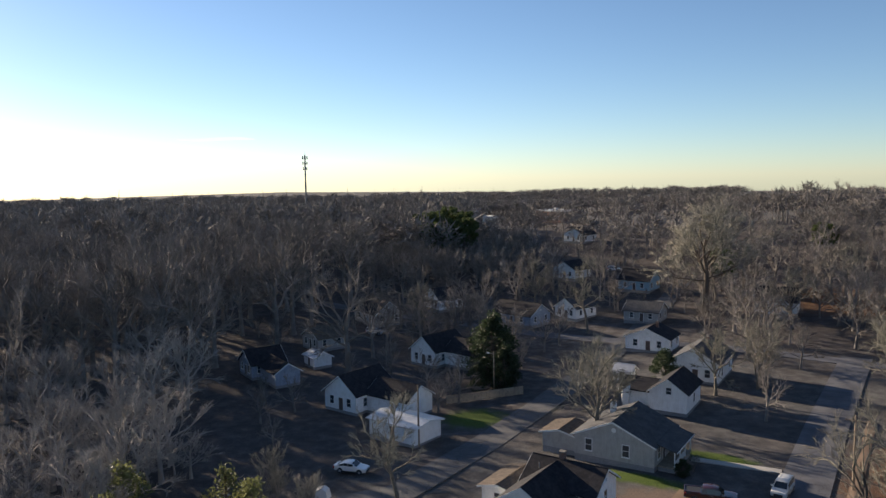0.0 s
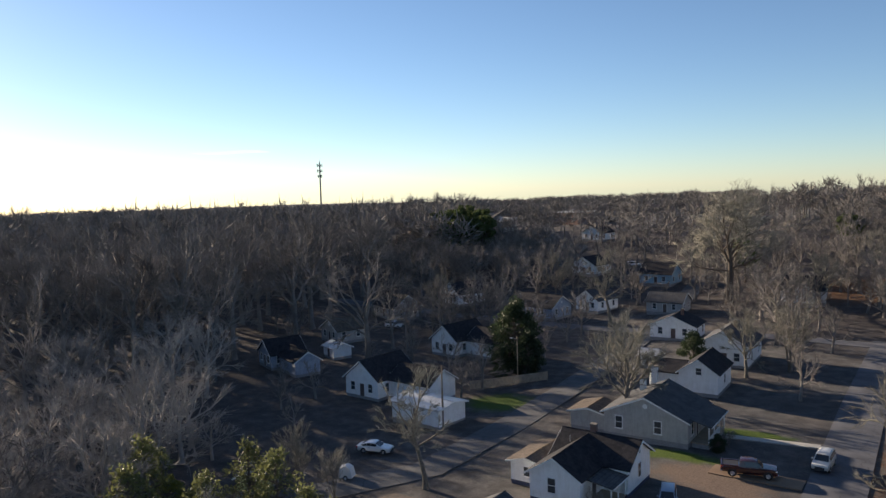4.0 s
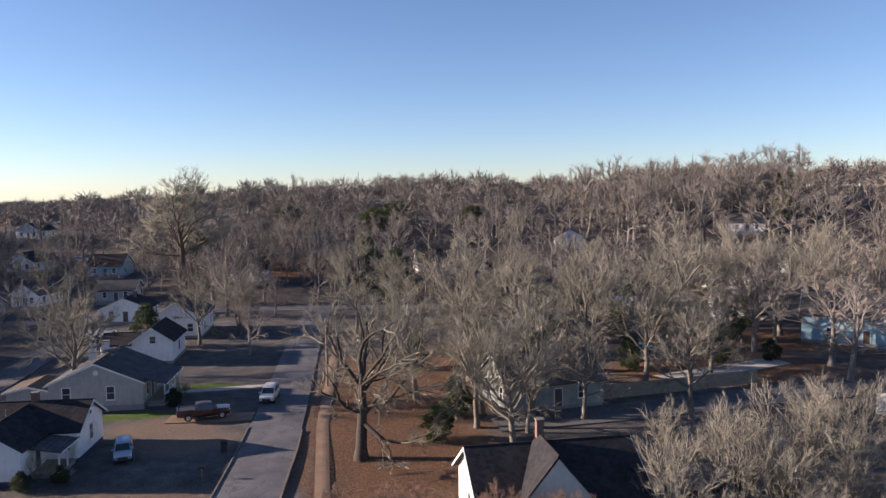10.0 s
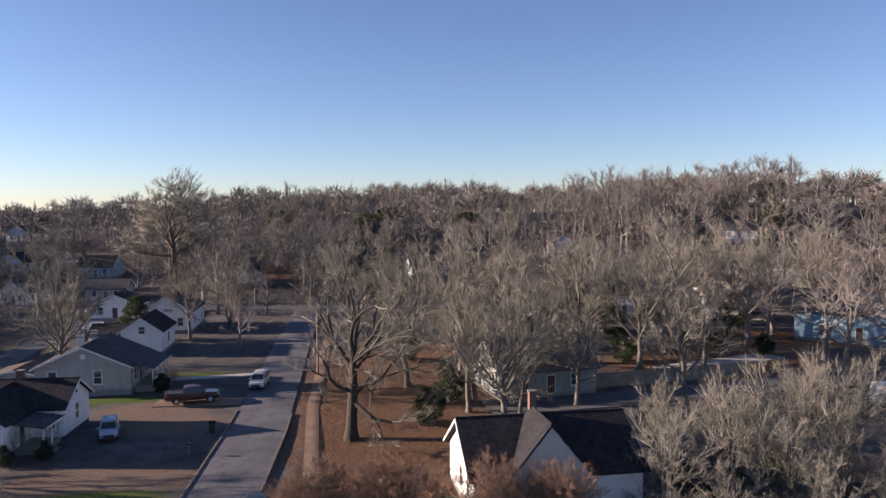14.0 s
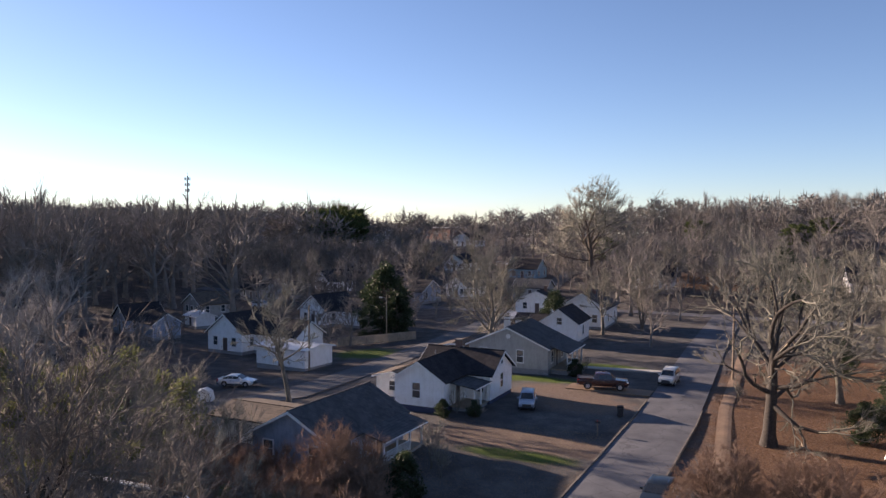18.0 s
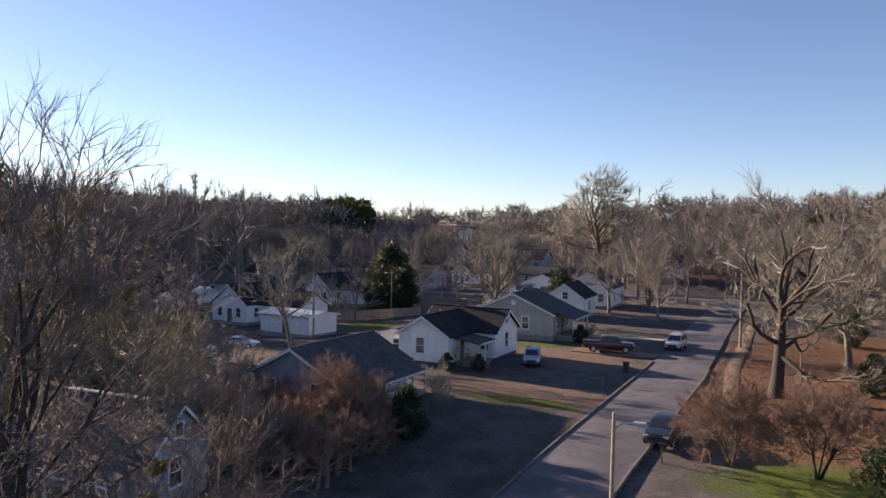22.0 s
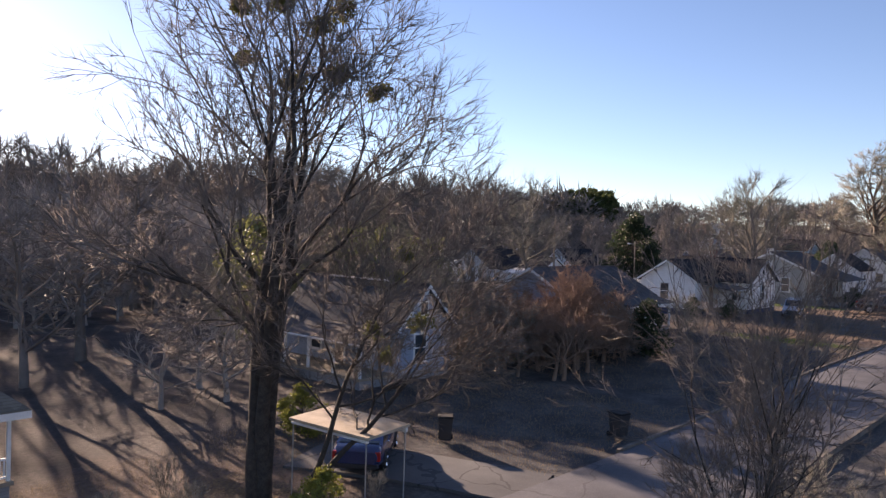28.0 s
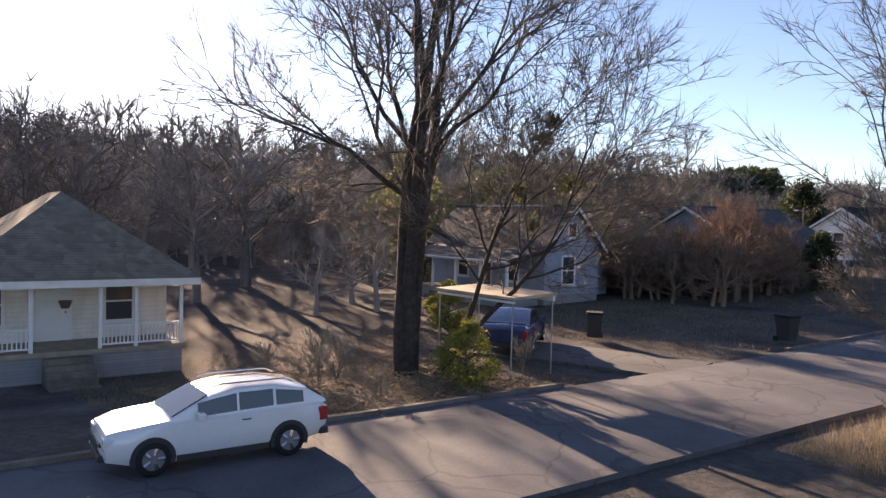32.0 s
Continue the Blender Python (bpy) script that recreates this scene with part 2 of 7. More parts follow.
def soil():
    """Winter ground: dry grass, leaf litter, bare red earth and a few green lawns."""
    m, t, b = nodes_of("winter_ground")
    pos = t.nodes.new("ShaderNodeNewGeometry").outputs["Position"]
    big, mid, small = noise_at(t, pos, 0.06, 5.0), noise_at(t, pos, 0.45, 6.0), noise_at(t, pos, 5.0, 6.0, 0.75)
    tiny = noise_at(t, pos, 22.0, 3.0)
    f = calc(t, "ADD", calc(t, "MULTIPLY", mid, 0.5), calc(t, "MULTIPLY", small, 0.5))
    dry = ramp(t, f, [(0.3, (0.043, 0.042, 0.042)), (0.5, (0.096, 0.094, 0.093)), (0.68, (0.19, 0.182, 0.168))])
    litter = ramp(t, small, [(0.3, (0.055, 0.035, 0.026)), (0.5, (0.145, 0.083, 0.05)), (0.7, (0.28, 0.17, 0.104))])
    floor = ramp(t, f, [(0.3, (0.042, 0.037, 0.036)), (0.5, (0.088, 0.077, 0.072)), (0.7, (0.165, 0.143, 0.128))])
    green = ramp(t, small, [(0.3, (0.035, 0.06, 0.015)), (0.55, (0.09, 0.13, 0.03)), (0.75, (0.19, 0.19, 0.07))])
    earth = ramp(t, small, [(0.3, (0.10, 0.073, 0.058)), (0.7, (0.25, 0.19, 0.15))])
    col = mix(t, calc(t, "MULTIPLY", ramp_fac(t, big, 0.42, 0.6), 0.65), dry, floor)
    for x, y, rx, ry in ((-130, 105, 75, 90), (-45, 20, 22, 24), (60, 230, 160, 75), (-200, 300, 200, 120)):
        col = mix(t, blob(t, pos, x, y, rx, ry, mid), col, floor)
    for x, y, rx, ry in ((3, 78, 10, 26), (1, 57, 7, 6), (50, 96, 16, 9), (-13, 222, 24, 14), (12, 100, 16, 18), (70, 112, 22, 9)):
        col = mix(t, blob(t, pos, x, y, rx, ry, mid), col, litter)
    for x, y, rx, ry in ((-21.5, 82, 6, 3.4), (-20.5, 61.5, 9, 2.6), (-24, 12, 6, 5), (-18.5, 76.5, 5, 4), (50, 37, 14, 5)):
        col = mix(t, blob(t, pos, x, y, rx, ry, mid), col, earth)
    for x, y, rx, ry in ((2.5, 46.5, 7, 4.5), (-20, 99, 5, 1.6), (-27, 87, 6, 1.6), (75, 39, 9, 3), (64, 26, 13, 4), (57, 46, 5, 2), (90, 40, 10, 4), (-20, 58.0, 5, 1.2), (-58, 101, 5, 5)):
        col = mix(t, blob(t, pos, x, y, rx, ry, mid), col, green)
    link(t, col, b.inputs["Base Color"])
    b.inputs["Roughness"].default_value = 0.95
    b.inputs["Specular IOR Level"].default_value = 0.1
    bump(t, b, calc(t, "ADD", small, calc(t, "MULTIPLY", tiny, 0.5)), 0.7, 0.12)
    return m


def ramp_fac(t, fac, a, b):
    n = t.nodes.new("ShaderNodeMapRange")
    n.inputs[1].default_value, n.inputs[2].default_value = a, b
    link(t, fac, n.inputs[0])
    return n.outputs[0]


def paving(name, dark, light, crack=0.5):
    m, t, b = nodes_of(name)
    pos = t.nodes.new("ShaderNodeNewGeometry").outputs["Position"]
    big, small = noise_at(t, pos, 0.35, 6.0), noise_at(t, pos, 18.0, 4.0)
    f = calc(t, "ADD", calc(t, "MULTIPLY", big, 0.7), calc(t, "MULTIPLY", small, 0.3))
    col = ramp(t, f, [(0.32, dark), (0.66, light)])
    v = t.nodes.new("ShaderNodeTexVoronoi")
    v.feature = "DISTANCE_TO_EDGE"
    v.inputs["Scale"].default_value = 0.33
    warp = t.nodes.new("ShaderNodeTexNoise")
    warp.inputs["Scale"].default_value = 0.9
    link(t, pos, warp.inputs["Vector"])
    add = t.nodes.new("ShaderNodeVectorMath")
    link(t, pos, add.inputs[0])
    link(t, warp.outputs["Color"], add.inputs[1])
    link(t, add.outputs[0], v.inputs["Vector"])
    line = calc(t, "MULTIPLY", calc(t, "LESS_THAN", v.outputs["Distance"], 0.012), crack)
    col = mix(t, line, col, tuple(0.3 * c for c in dark))
    link(t, col, b.inputs["Base Color"])
    b.inputs["Roughness"].default_value = 0.85
    b.inputs["Specular IOR Level"].default_value = 0.25
    bump(t, b, small, 0.35, 0.01)
    return m


M_SOIL = soil()
M_ROAD = paving("worn_asphalt", (0.066, 0.068, 0.078), (0.155, 0.156, 0.166), 0.32)
M_LANE = paving("old_asphalt", (0.07, 0.07, 0.073), (0.13, 0.13, 0.13))
M_CONCRETE = paving("concrete", (0.3, 0.28, 0.25), (0.5, 0.47, 0.42), 0.3)
M_DIRT = paving("trodden_dirt", (0.15, 0.10, 0.07), (0.27, 0.19, 0.13), 0.0)
M_KERB = surface("kerb_concrete", (0.07, 0.062, 0.052), (0.24, 0.21, 0.18), 0.9, 1.5, 30)
M_BARK = surface("bark", (0.045, 0.037, 0.031), (0.16, 0.13, 0.105), 0.95, 5, 40, 0.8, 0.03)
M_DARK_BARK = surface("dark_bark", (0.02, 0.017, 0.015), (0.082, 0.07, 0.06), 0.95, 5, 40, 0.8, 0.03)
# darker than twig_bark: the nearest trees' backlit look is put into the colour
M_BACKLIT_TWIG = surface("backlit_twig_bark", (0.075, 0.066, 0.06), (0.21, 0.182, 0.16), 0.95, 0.8, 12, 0, per_object=0.2)
M_PALE_BARK = surface("pale_bark", (0.17, 0.148, 0.122), (0.46, 0.405, 0.34), 0.9, 4, 30, 0.5, 0.02)
M_GREY_BARK = surface("grey_bark", (0.065, 0.059, 0.05), (0.225, 0.206, 0.175), 0.95, 4, 30, 0.6, 0.02)
M_TWIG = surface("twig_bark", (0.10, 0.095, 0.076), (0.30, 0.283, 0.23), 0.95, 0.8, 12, 0, per_object=0.5)
M_PALE_TWIG = surface("pale_twig_bark", (0.12, 0.112, 0.092), (0.315, 0.294, 0.243), 0.95, 0.8, 12, 0, per_object=0.3)
M_CUT_WOOD = surface("sawn_wood", (0.42, 0.33, 0.22), (0.62, 0.52, 0.38), 0.9, 4, 30, 0.2)
M_RUST_TWIG = surface("rust_twig_bark", (0.135, 0.088, 0.064), (0.30, 0.20, 0.145), 0.95, 0.8, 12, 0, per_object=0.2)
M_BRUSH = surface("grey_brush_bark", (0.16, 0.145, 0.13), (0.40, 0.365, 0.33), 0.95, 0.05, 0.9, 0)
M_FAR_TWIG = surface("far_twig_bark", (0.062, 0.056, 0.052), (0.30, 0.27, 0.242), 0.95, 0.11, 0.7, 0)
M_PINE = surface("pine_needles", (0.03, 0.048, 0.018), (0.115, 0.14, 0.05), 0.8, 0.8, 9, 0, per_object=0.3)
M_LEAF = surface("evergreen_leaf", (0.018, 0.03, 0.016), (0.058, 0.082, 0.036), 0.55, 0.9, 9, 0, per_object=0.3)
M_MISTLETOE = surface("mistletoe_leaf", (0.05, 0.06, 0.02), (0.19, 0.19, 0.07), 0.6, 1.0, 9, 0)


def let_through(m, share):
    """Thin leaves pass part of the light on to their far side."""
    t = m.node_tree
    b = t.nodes["Principled BSDF"]
    thin, both = t.nodes.new("ShaderNodeBsdfTranslucent"), t.nodes.new("ShaderNodeMixShader")
    link(t, b.inputs["Base Color"].links[0].from_socket, thin.inputs["Color"])
    both.inputs[0].default_value = share
    link(t, b.outputs[0], both.inputs[1])
    link(t, thin.outputs[0], both.inputs[2])
    link(t, both.outputs[0], t.nodes["Material Output"].inputs["Surface"])


M_OLIVE = surface("olive_leaf", (0.07, 0.085, 0.03), (0.20, 0.205, 0.085), 0.6, 1.0, 9, 0)
M_YELLOW_LEAF = surface("yellow_green_leaf", (0.10, 0.115, 0.02), (0.29, 0.29, 0.065), 0.6, 1.0, 9, 0)
for leafy in (M_LEAF, M_OLIVE, M_MISTLETOE, M_YELLOW_LEAF, M_PINE):
    let_through(leafy, 0.35)
M_DRY_STALK = surface("dry_stalks", (0.13, 0.09, 0.05), (0.36, 0.27, 0.16), 0.95, 0.6, 12, 0)
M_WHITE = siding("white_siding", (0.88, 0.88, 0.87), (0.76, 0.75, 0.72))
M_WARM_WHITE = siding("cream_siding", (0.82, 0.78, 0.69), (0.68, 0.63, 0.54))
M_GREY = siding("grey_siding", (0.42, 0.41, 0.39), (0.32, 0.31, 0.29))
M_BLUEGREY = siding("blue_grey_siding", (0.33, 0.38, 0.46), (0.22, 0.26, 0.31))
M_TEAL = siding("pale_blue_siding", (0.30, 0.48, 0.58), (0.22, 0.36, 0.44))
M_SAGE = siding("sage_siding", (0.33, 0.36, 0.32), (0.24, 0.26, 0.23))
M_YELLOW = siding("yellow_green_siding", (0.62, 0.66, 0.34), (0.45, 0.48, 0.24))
M_STUCCO = surface("grey_stucco", (0.42, 0.40, 0.36), (0.6, 0.57, 0.5), 0.9, 1.2, 30)
M_TRIM = surface("white_trim", (0.66, 0.66, 0.63), (0.82, 0.82, 0.8), 0.5, 2, 20, 0.1)
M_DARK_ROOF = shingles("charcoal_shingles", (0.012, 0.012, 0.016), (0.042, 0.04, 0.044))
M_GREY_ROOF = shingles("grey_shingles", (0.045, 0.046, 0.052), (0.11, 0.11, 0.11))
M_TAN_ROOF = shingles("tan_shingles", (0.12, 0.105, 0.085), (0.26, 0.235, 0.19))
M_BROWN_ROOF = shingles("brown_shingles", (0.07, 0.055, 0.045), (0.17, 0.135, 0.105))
M_METAL_ROOF = surface("galvanised_sheet", (0.42, 0.42, 0.42), (0.68, 0.67, 0.64), 0.45, 1.0, 20, 0.1, 0.01, 0.4)
M_BRICK = masonry("red_brick", (0.19, 0.095, 0.07), (0.25, 0.13, 0.095), (0.3, 0.27, 0.24))
M_BLOCK = masonry("painted_block", (0.30, 0.30, 0.31), (0.38, 0.38, 0.38), (0.22, 0.22, 0.22), 2.0)
M_TAN_BLOCK = masonry("tan_block", (0.52, 0.39, 0.22), (0.6, 0.46, 0.28), (0.45, 0.36, 0.24), 2.0)
M_BLUE_BLOCK = masonry("dark_blue_block", (0.06, 0.075, 0.14), (0.08, 0.10, 0.17), (0.05, 0.05, 0.07), 2.0)
M_GLASS = window_glass("window_glass")
M_CAR_GLASS = window_glass("car_glass", (0.012, 0.014, 0.016))
M_DOOR = plain("dark_door_paint", (0.10, 0.07, 0.06), 0.5)
M_BLACK = plain("black_rubber", (0.018, 0.018, 0.019), 0.8, spec=0.3)
M_RIM = plain("wheel_alloy", (0.5, 0.5, 0.52), 0.3, 0.9)
M_CHROME = plain("chrome", (0.75, 0.75, 0.76), 0.15, 1.0)
M_HEAD = plain("headlight_lens", (0.75, 0.77, 0.8), 0.1, 0.0, 0.5)
M_TAIL = plain("tail_light_lens", (0.42, 0.02, 0.02), 0.2, 0.0, 0.5)
M_PLASTIC = plain("dark_plastic", (0.03, 0.03, 0.033), 0.6)
M_STEEL = surface("galvanised_steel", (0.3, 0.3, 0.3), (0.5, 0.5, 0.49), 0.5, 3, 30, 0.1, 0.005, 0.6)
M_TANK = surface("weathered_tank_steel", (0.10, 0.11, 0.115), (0.25, 0.26, 0.27), 0.6, 0.4, 4, 0.1, 0.01, 0.3)
M_POLE = surface("weathered_pole_wood", (0.13, 0.095, 0.07), (0.3, 0.24, 0.18), 0.9, 2, 25, 0.5)
M_FENCE = surface("weathered_fence_wood", (0.2, 0.16, 0.12), (0.4, 0.34, 0.26), 0.9, 2, 25, 0.4)
M_LAMP = plain("lamp_lens", (0.7, 0.7, 0.66), 0.3)
M_TARP = plain("white_cover", (0.72, 0.72, 0.7), 0.55)
M_BLUE_TARP = plain("pale_blue_cover", (0.35, 0.45, 0.6), 0.6)
M_CABLE = plain("black_cable", (0.02, 0.02, 0.02), 0.7)
M_RUSTY = surface("tan_sheet_roof", (0.30, 0.24, 0.17), (0.55, 0.47, 0.36), 0.7, 1.2, 20, 0.2)


# ---------------------------------------------------------------- building blocks
class Geo:
    """Collects vertices and faces of one mesh."""

    def __init__(self):
        self.v, self.f = [], []

    def add(self, verts, faces):
        o = len(self.v)
        self.v += [tuple(p) for p in verts]
        self.f += [tuple(i + o for i in q) for q in faces]
        return self

    def box(self, x0, y0, z0, x1, y1, z1):
        return self.add([(x0, y0, z0), (x1, y0, z0), (x1, y1, z0), (x0, y1, z0), (x0, y0, z1), (x1, y0, z1), (x1, y1, z1), (x0, y1, z1)],
                        [(0, 3, 2, 1), (4, 5, 6, 7), (0, 1, 5, 4), (1, 2, 6, 5), (2, 3, 7, 6), (3, 0, 4, 7)])

    def soft_box(self, x0, y0, z0, x1, y1, z1, c):
        """A box with chamfered edges."""
        bm = bmesh.new()
        bmesh.ops.create_cube(bm, size=1.0)
        for p in bm.verts:
            p.co = Vector(((x0 + x1) / 2 + p.co.x * (x1 - x0), (y0 + y1) / 2 + p.co.y * (y1 - y0), (z0 + z1) / 2 + p.co.z * (z1 - z0)))
        bmesh.ops.bevel(bm, geom=bm.edges[:], offset=c, segments=2, affect="EDGES", profile=0.5)
        bm.verts.index_update()
        self.add([p.co[:] for p in bm.verts], [[p.index for p in f.verts] for f in bm.faces])
        bm.free()
        return self

    def loft(self, rings, close=True, caps=True):
        n, o = len(rings[0]), []
        for r in rings:
            o += list(r)
        f = []
        m = n if close else n - 1
        for i in range(len(rings) - 1):
            for j in range(m):
                a, b = i * n + j, i * n + (j + 1) % n
                f.append((a, b, b + n, a + n))
        if caps and close:
            f += [tuple(range(n - 1, -1, -1)), tuple(range((len(rings) - 1) * n, len(rings) * n))]
        return self.add(o, f)

    def tube(self, pts, rads, n=8, caps=True):
        rings = []
        for i, p in enumerate(pts):
            p = Vector(p)
            d = Vector(pts[min(i + 1, len(pts) - 1)]) - Vector(pts[max(i - 1, 0)])
            q = d.to_track_quat("Z", "Y")
            rings.append([p + q @ Vector((rads[i] * math.cos(2 * math.pi * k / n), rads[i] * math.sin(2 * math.pi * k / n), 0)) for k in range(n)])
        return self.loft(rings, True, caps)

    def slab(self, quad, thick):
        """A flat plate of that thickness under four corners."""
        a, b, c, d = [Vector(p) for p in quad]
        n = (b - a).cross(d - a).normalized() * thick
        return self.add([a, b, c, d, a - n, b - n, c - n, d - n],
                        [(0, 1, 2, 3), (7, 6, 5, 4), (0, 4, 5, 1), (1, 5, 6, 2), (2, 6, 7, 3), (3, 7, 4, 0)])

    def mesh(self, name, material, shade=False):
        m = bpy.data.meshes.new(name)
        m.from_pydata([tuple(p) for p in self.v], [], self.f)
        m.materials.append(material)
        if shade:
            m.polygons.foreach_set("use_smooth", [True] * len(m.polygons))
        m.update()
        return m


def part(name, geo, material, parent=None, label="", shade=False, at=None):
    ob = new(name, geo.mesh(name, material, shade) if isinstance(geo, Geo) else geo)
    if parent is not None:
        ob.parent = parent
    if at is not None:
        ob.matrix_basis = at
    return tagged(ob, label)


def thing(name, x, y, z, turn, label, category, group="", kind=""):
    e = new(name)
    e.empty_display_size = 0.3
    e.matrix_basis = pose(x, y, z, 0, 0, turn)
    return tagged(e, label, category, group, kind)


def raw_mesh(name, verts, tris, material):
    """A mesh from arrays of vertices and triangles."""
    m = bpy.data.meshes.new(name)
    verts, tris = np.asarray(verts, np.float32), np.asarray(tris, np.int32)
    m.vertices.add(len(verts))
    m.vertices.foreach_set("co", verts.ravel())
    m.loops.add(tris.size)
    m.loops.foreach_set("vertex_index", tris.ravel())
    m.polygons.add(len(tris))
    m.polygons.foreach_set("loop_start", np.arange(0, tris.size, 3, dtype=np.int32))
    m.materials.append(material)
    m.update(calc_edges=True)
    m.validate()
    return m


# ---------------------------------------------------------------- ground and roads
def axis(lo, a, b, hi, step, far):
    inner = np.arange(a, b + 0.1, step)
    left = a - np.cumsum(np.geomspace(step, far, 40))
    right = b + np.cumsum(np.geomspace(step, far, 40))
    return np.concatenate([left[left > lo][::-1], inner, right[right < hi]])


gx, gy = axis(-3500, -90, 110, 3500, 2.5, 260), axis(-3500, -20, 180, 3500, 2.5, 260)
GX, GY = np.meshgrid(gx, gy)
lumps = np.array([noise.noise((x * 0.07, y * 0.07, 0)) for x, y in zip(GX.ravel(), GY.ravel())]) * 0.10
gz = land(GX, GY).ravel() + lumps - 0.08
gv = np.stack([GX.ravel(), GY.ravel(), gz], 1)
nx = len(gx)
ii = (np.arange(len(gy) - 1)[:, None] * nx + np.arange(nx - 1)[None, :]).ravel()
gt = np.concatenate([np.stack([ii, ii + 1, ii + nx + 1], 1), np.stack([ii, ii + nx + 1, ii + nx], 1)])
gm = raw_mesh("ground", gv, gt, M_SOIL)
gm.polygons.foreach_set("use_smooth", [True] * len(gm.polygons))
tagged(new("ground", gm), "rolling winter ground with dry grass, leaf litter and bare earth", "ground", kind="structure")


def strip(name, line, width, material, label, lift=0.05, category="road", step=2.0, thick=0.12):
    """A paved strip along a line of (x, y), lying on the land."""
    pts = [Vector((*p, 0)) for p in line]
    dense = []
    for a, b in zip(pts, pts[1:]):
        n = max(1, int((b - a).length / step))
        dense += [a.lerp(b, k / n) for k in range(n)]
    dense.append(pts[-1])
    g = Geo()
    rings = []
    for i, p in enumerate(dense):
        d = (dense[min(i + 1, len(dense) - 1)] - dense[max(i - 1, 0)]).normalized()
        s = Vector((d.y, -d.x, 0)) * width / 2
        row = []
        for u in (-1, -0.5, 0, 0.5, 1):
            q = p + s * u
            row.append((q.x, q.y, ground_z(q.x, q.y) + lift + 0.05 * (1 - u * u)))
        l, r = row[0], row[-1]
        rings.append([(l[0], l[1], l[2] - thick)] + row + [(r[0], r[1], r[2] - thick)])
    g.loft(rings, close=False, caps=False)
    ob = part(name, g, material, shade=False)
    return tagged(ob, label, category, kind="structure")


MAIN = [(-13.9, -60), (-13.6, 0), (-13.3, 18), (-11.9, 45), (-10.6, 60), (-9.8, 72), (-9.5, 85), (-9.0, 120), (-7.5, 168)]
strip("road", MAIN, 5.7, M_ROAD, "worn grey asphalt street with cracks and patches")
strip("road", [(-72, 44), (-58, 62), (-51.6, 71), (-50.6, 90), (-51, 112), (-53, 150), (-60, 240)], 5.4, M_LANE, "narrow old asphalt back street", 0.06)
strip("road", [(-150, 168), (-50, 166), (-13, 164), (30, 160), (120, 165)], 5.2, M_ROAD, "pale asphalt cross street in sun", 0.05)
strip("road", [(14, 77), (30, 78.5), (50, 82), (75, 84), (110, 78), (140, 66)], 6.0, M_LANE, "dark asphalt side street in shade", 0.07)
strip("road", [(30, 20), (44, 34), (58, 35.5), (72, 36.5), (90, 34), (125, 50), (150, 70)], 5.0, M_LANE, "blue-grey gravel and asphalt drive", 0.06)
strip("driveway", [(40, 91.5), (61, 98.5)], 4.2, M_CONCRETE, "pale concrete driveway in sun", 0.07, "driveway")
strip("driveway", [(-15.8, 20.6), (-25.0, 17.8)], 3.2, M_LANE, "short worn asphalt drive to the carport", 0.0, "driveway")
strip("driveway", [(-12.5, 84.2), (-22, 84.6)], 3.0, M_DIRT, "dirt and concrete drive under the pickup", 0.05, "driveway")
strip("path", [(-12.3, 97.8), (-23, 96.6)], 1.4, M_CONCRETE, "pale concrete front walk", 0.06, "path")
strip("pavement", [(-4.0, 56), (-4.6, 80), (-3.4, 125)], 1.3, M_DIRT, "trodden sidewalk edged with leaf litter", 0.012, "pavement")


def kerb(side, y0, y1):
    """A kerb in three-metre stones along the main street."""
    base = tagged(new("kerb"), "weathered concrete kerb along the street", "kerb", kind="structure")
    xs, ys = [p[0] for p in MAIN], [p[1] for p in MAIN]
    y = y0
    while y < y1:
        a, b = y, y + 2.96
        xa, xb = np.interp(a, ys, xs) + side * 2.95, np.interp(b, ys, xs) + side * 2.95
        za, zb = ground_z(xa, a), ground_z(xb, b)
        g = Geo()
        g.add([(xa - 0.09, a, za - 0.2), (xa + 0.09, a, za - 0.2), (xb + 0.09, b, zb - 0.2), (xb - 0.09, b, zb - 0.2),
               (xa - 0.075, a, za + 0.15), (xa + 0.075, a, za + 0.15), (xb + 0.075, b, zb + 0.15), (xb - 0.075, b, zb + 0.15)],
              [(0, 3, 2, 1), (4, 5, 6, 7), (0, 1, 5, 4), (1, 2, 6, 5), (2, 3, 7, 6), (3, 0, 4, 7)])
        part("kerb_stone", g, M_KERB, base)
        y += 3.0


kerb(-1, -12, 15)
kerb(-1, 26, 80)
kerb(1, 27, 78)


# ---------------------------------------------------------------- houses
def window(parent, face, at, w=0.9, h=1.4, lit=M_GLASS, divided=True):
    """A sash window on a wall. face: which way it looks (S, N, E, W); at: centre of its sill on the wall."""
    turn = {"S": 0, "E": 90, "N": 180, "W": 270}[face]
    m = pose(at[0], at[1], at[2], 0, 0, turn)
    g = Geo()
    f = 0.10
    g.box(-w / 2 - f, -0.06, -f, -w / 2, 0.05, h + f).box(w / 2, -0.06, -f, w / 2 + f, 0.05, h + f)
    g.box(-w / 2, -0.06, h, w / 2, 0.05, h + f).box(-w / 2, -0.06, -f, w / 2, 0.05, 0)
    if divided:
        g.box(-w / 2, -0.045, h * 0.5 - 0.03, w / 2, 0.04, h * 0.5 + 0.03)
    fr = part("window", g, M_TRIM, parent, "white framed sash window", at=m)
    part("pane", Geo().box(-w / 2, -0.025, 0, w / 2, 0.03, h), lit, fr)
    part("sill", Geo().box(-w / 2 - 0.16, -0.12, -f - 0.05, w / 2 + 0.16, 0.04, -f), M_TRIM, fr)
    return fr


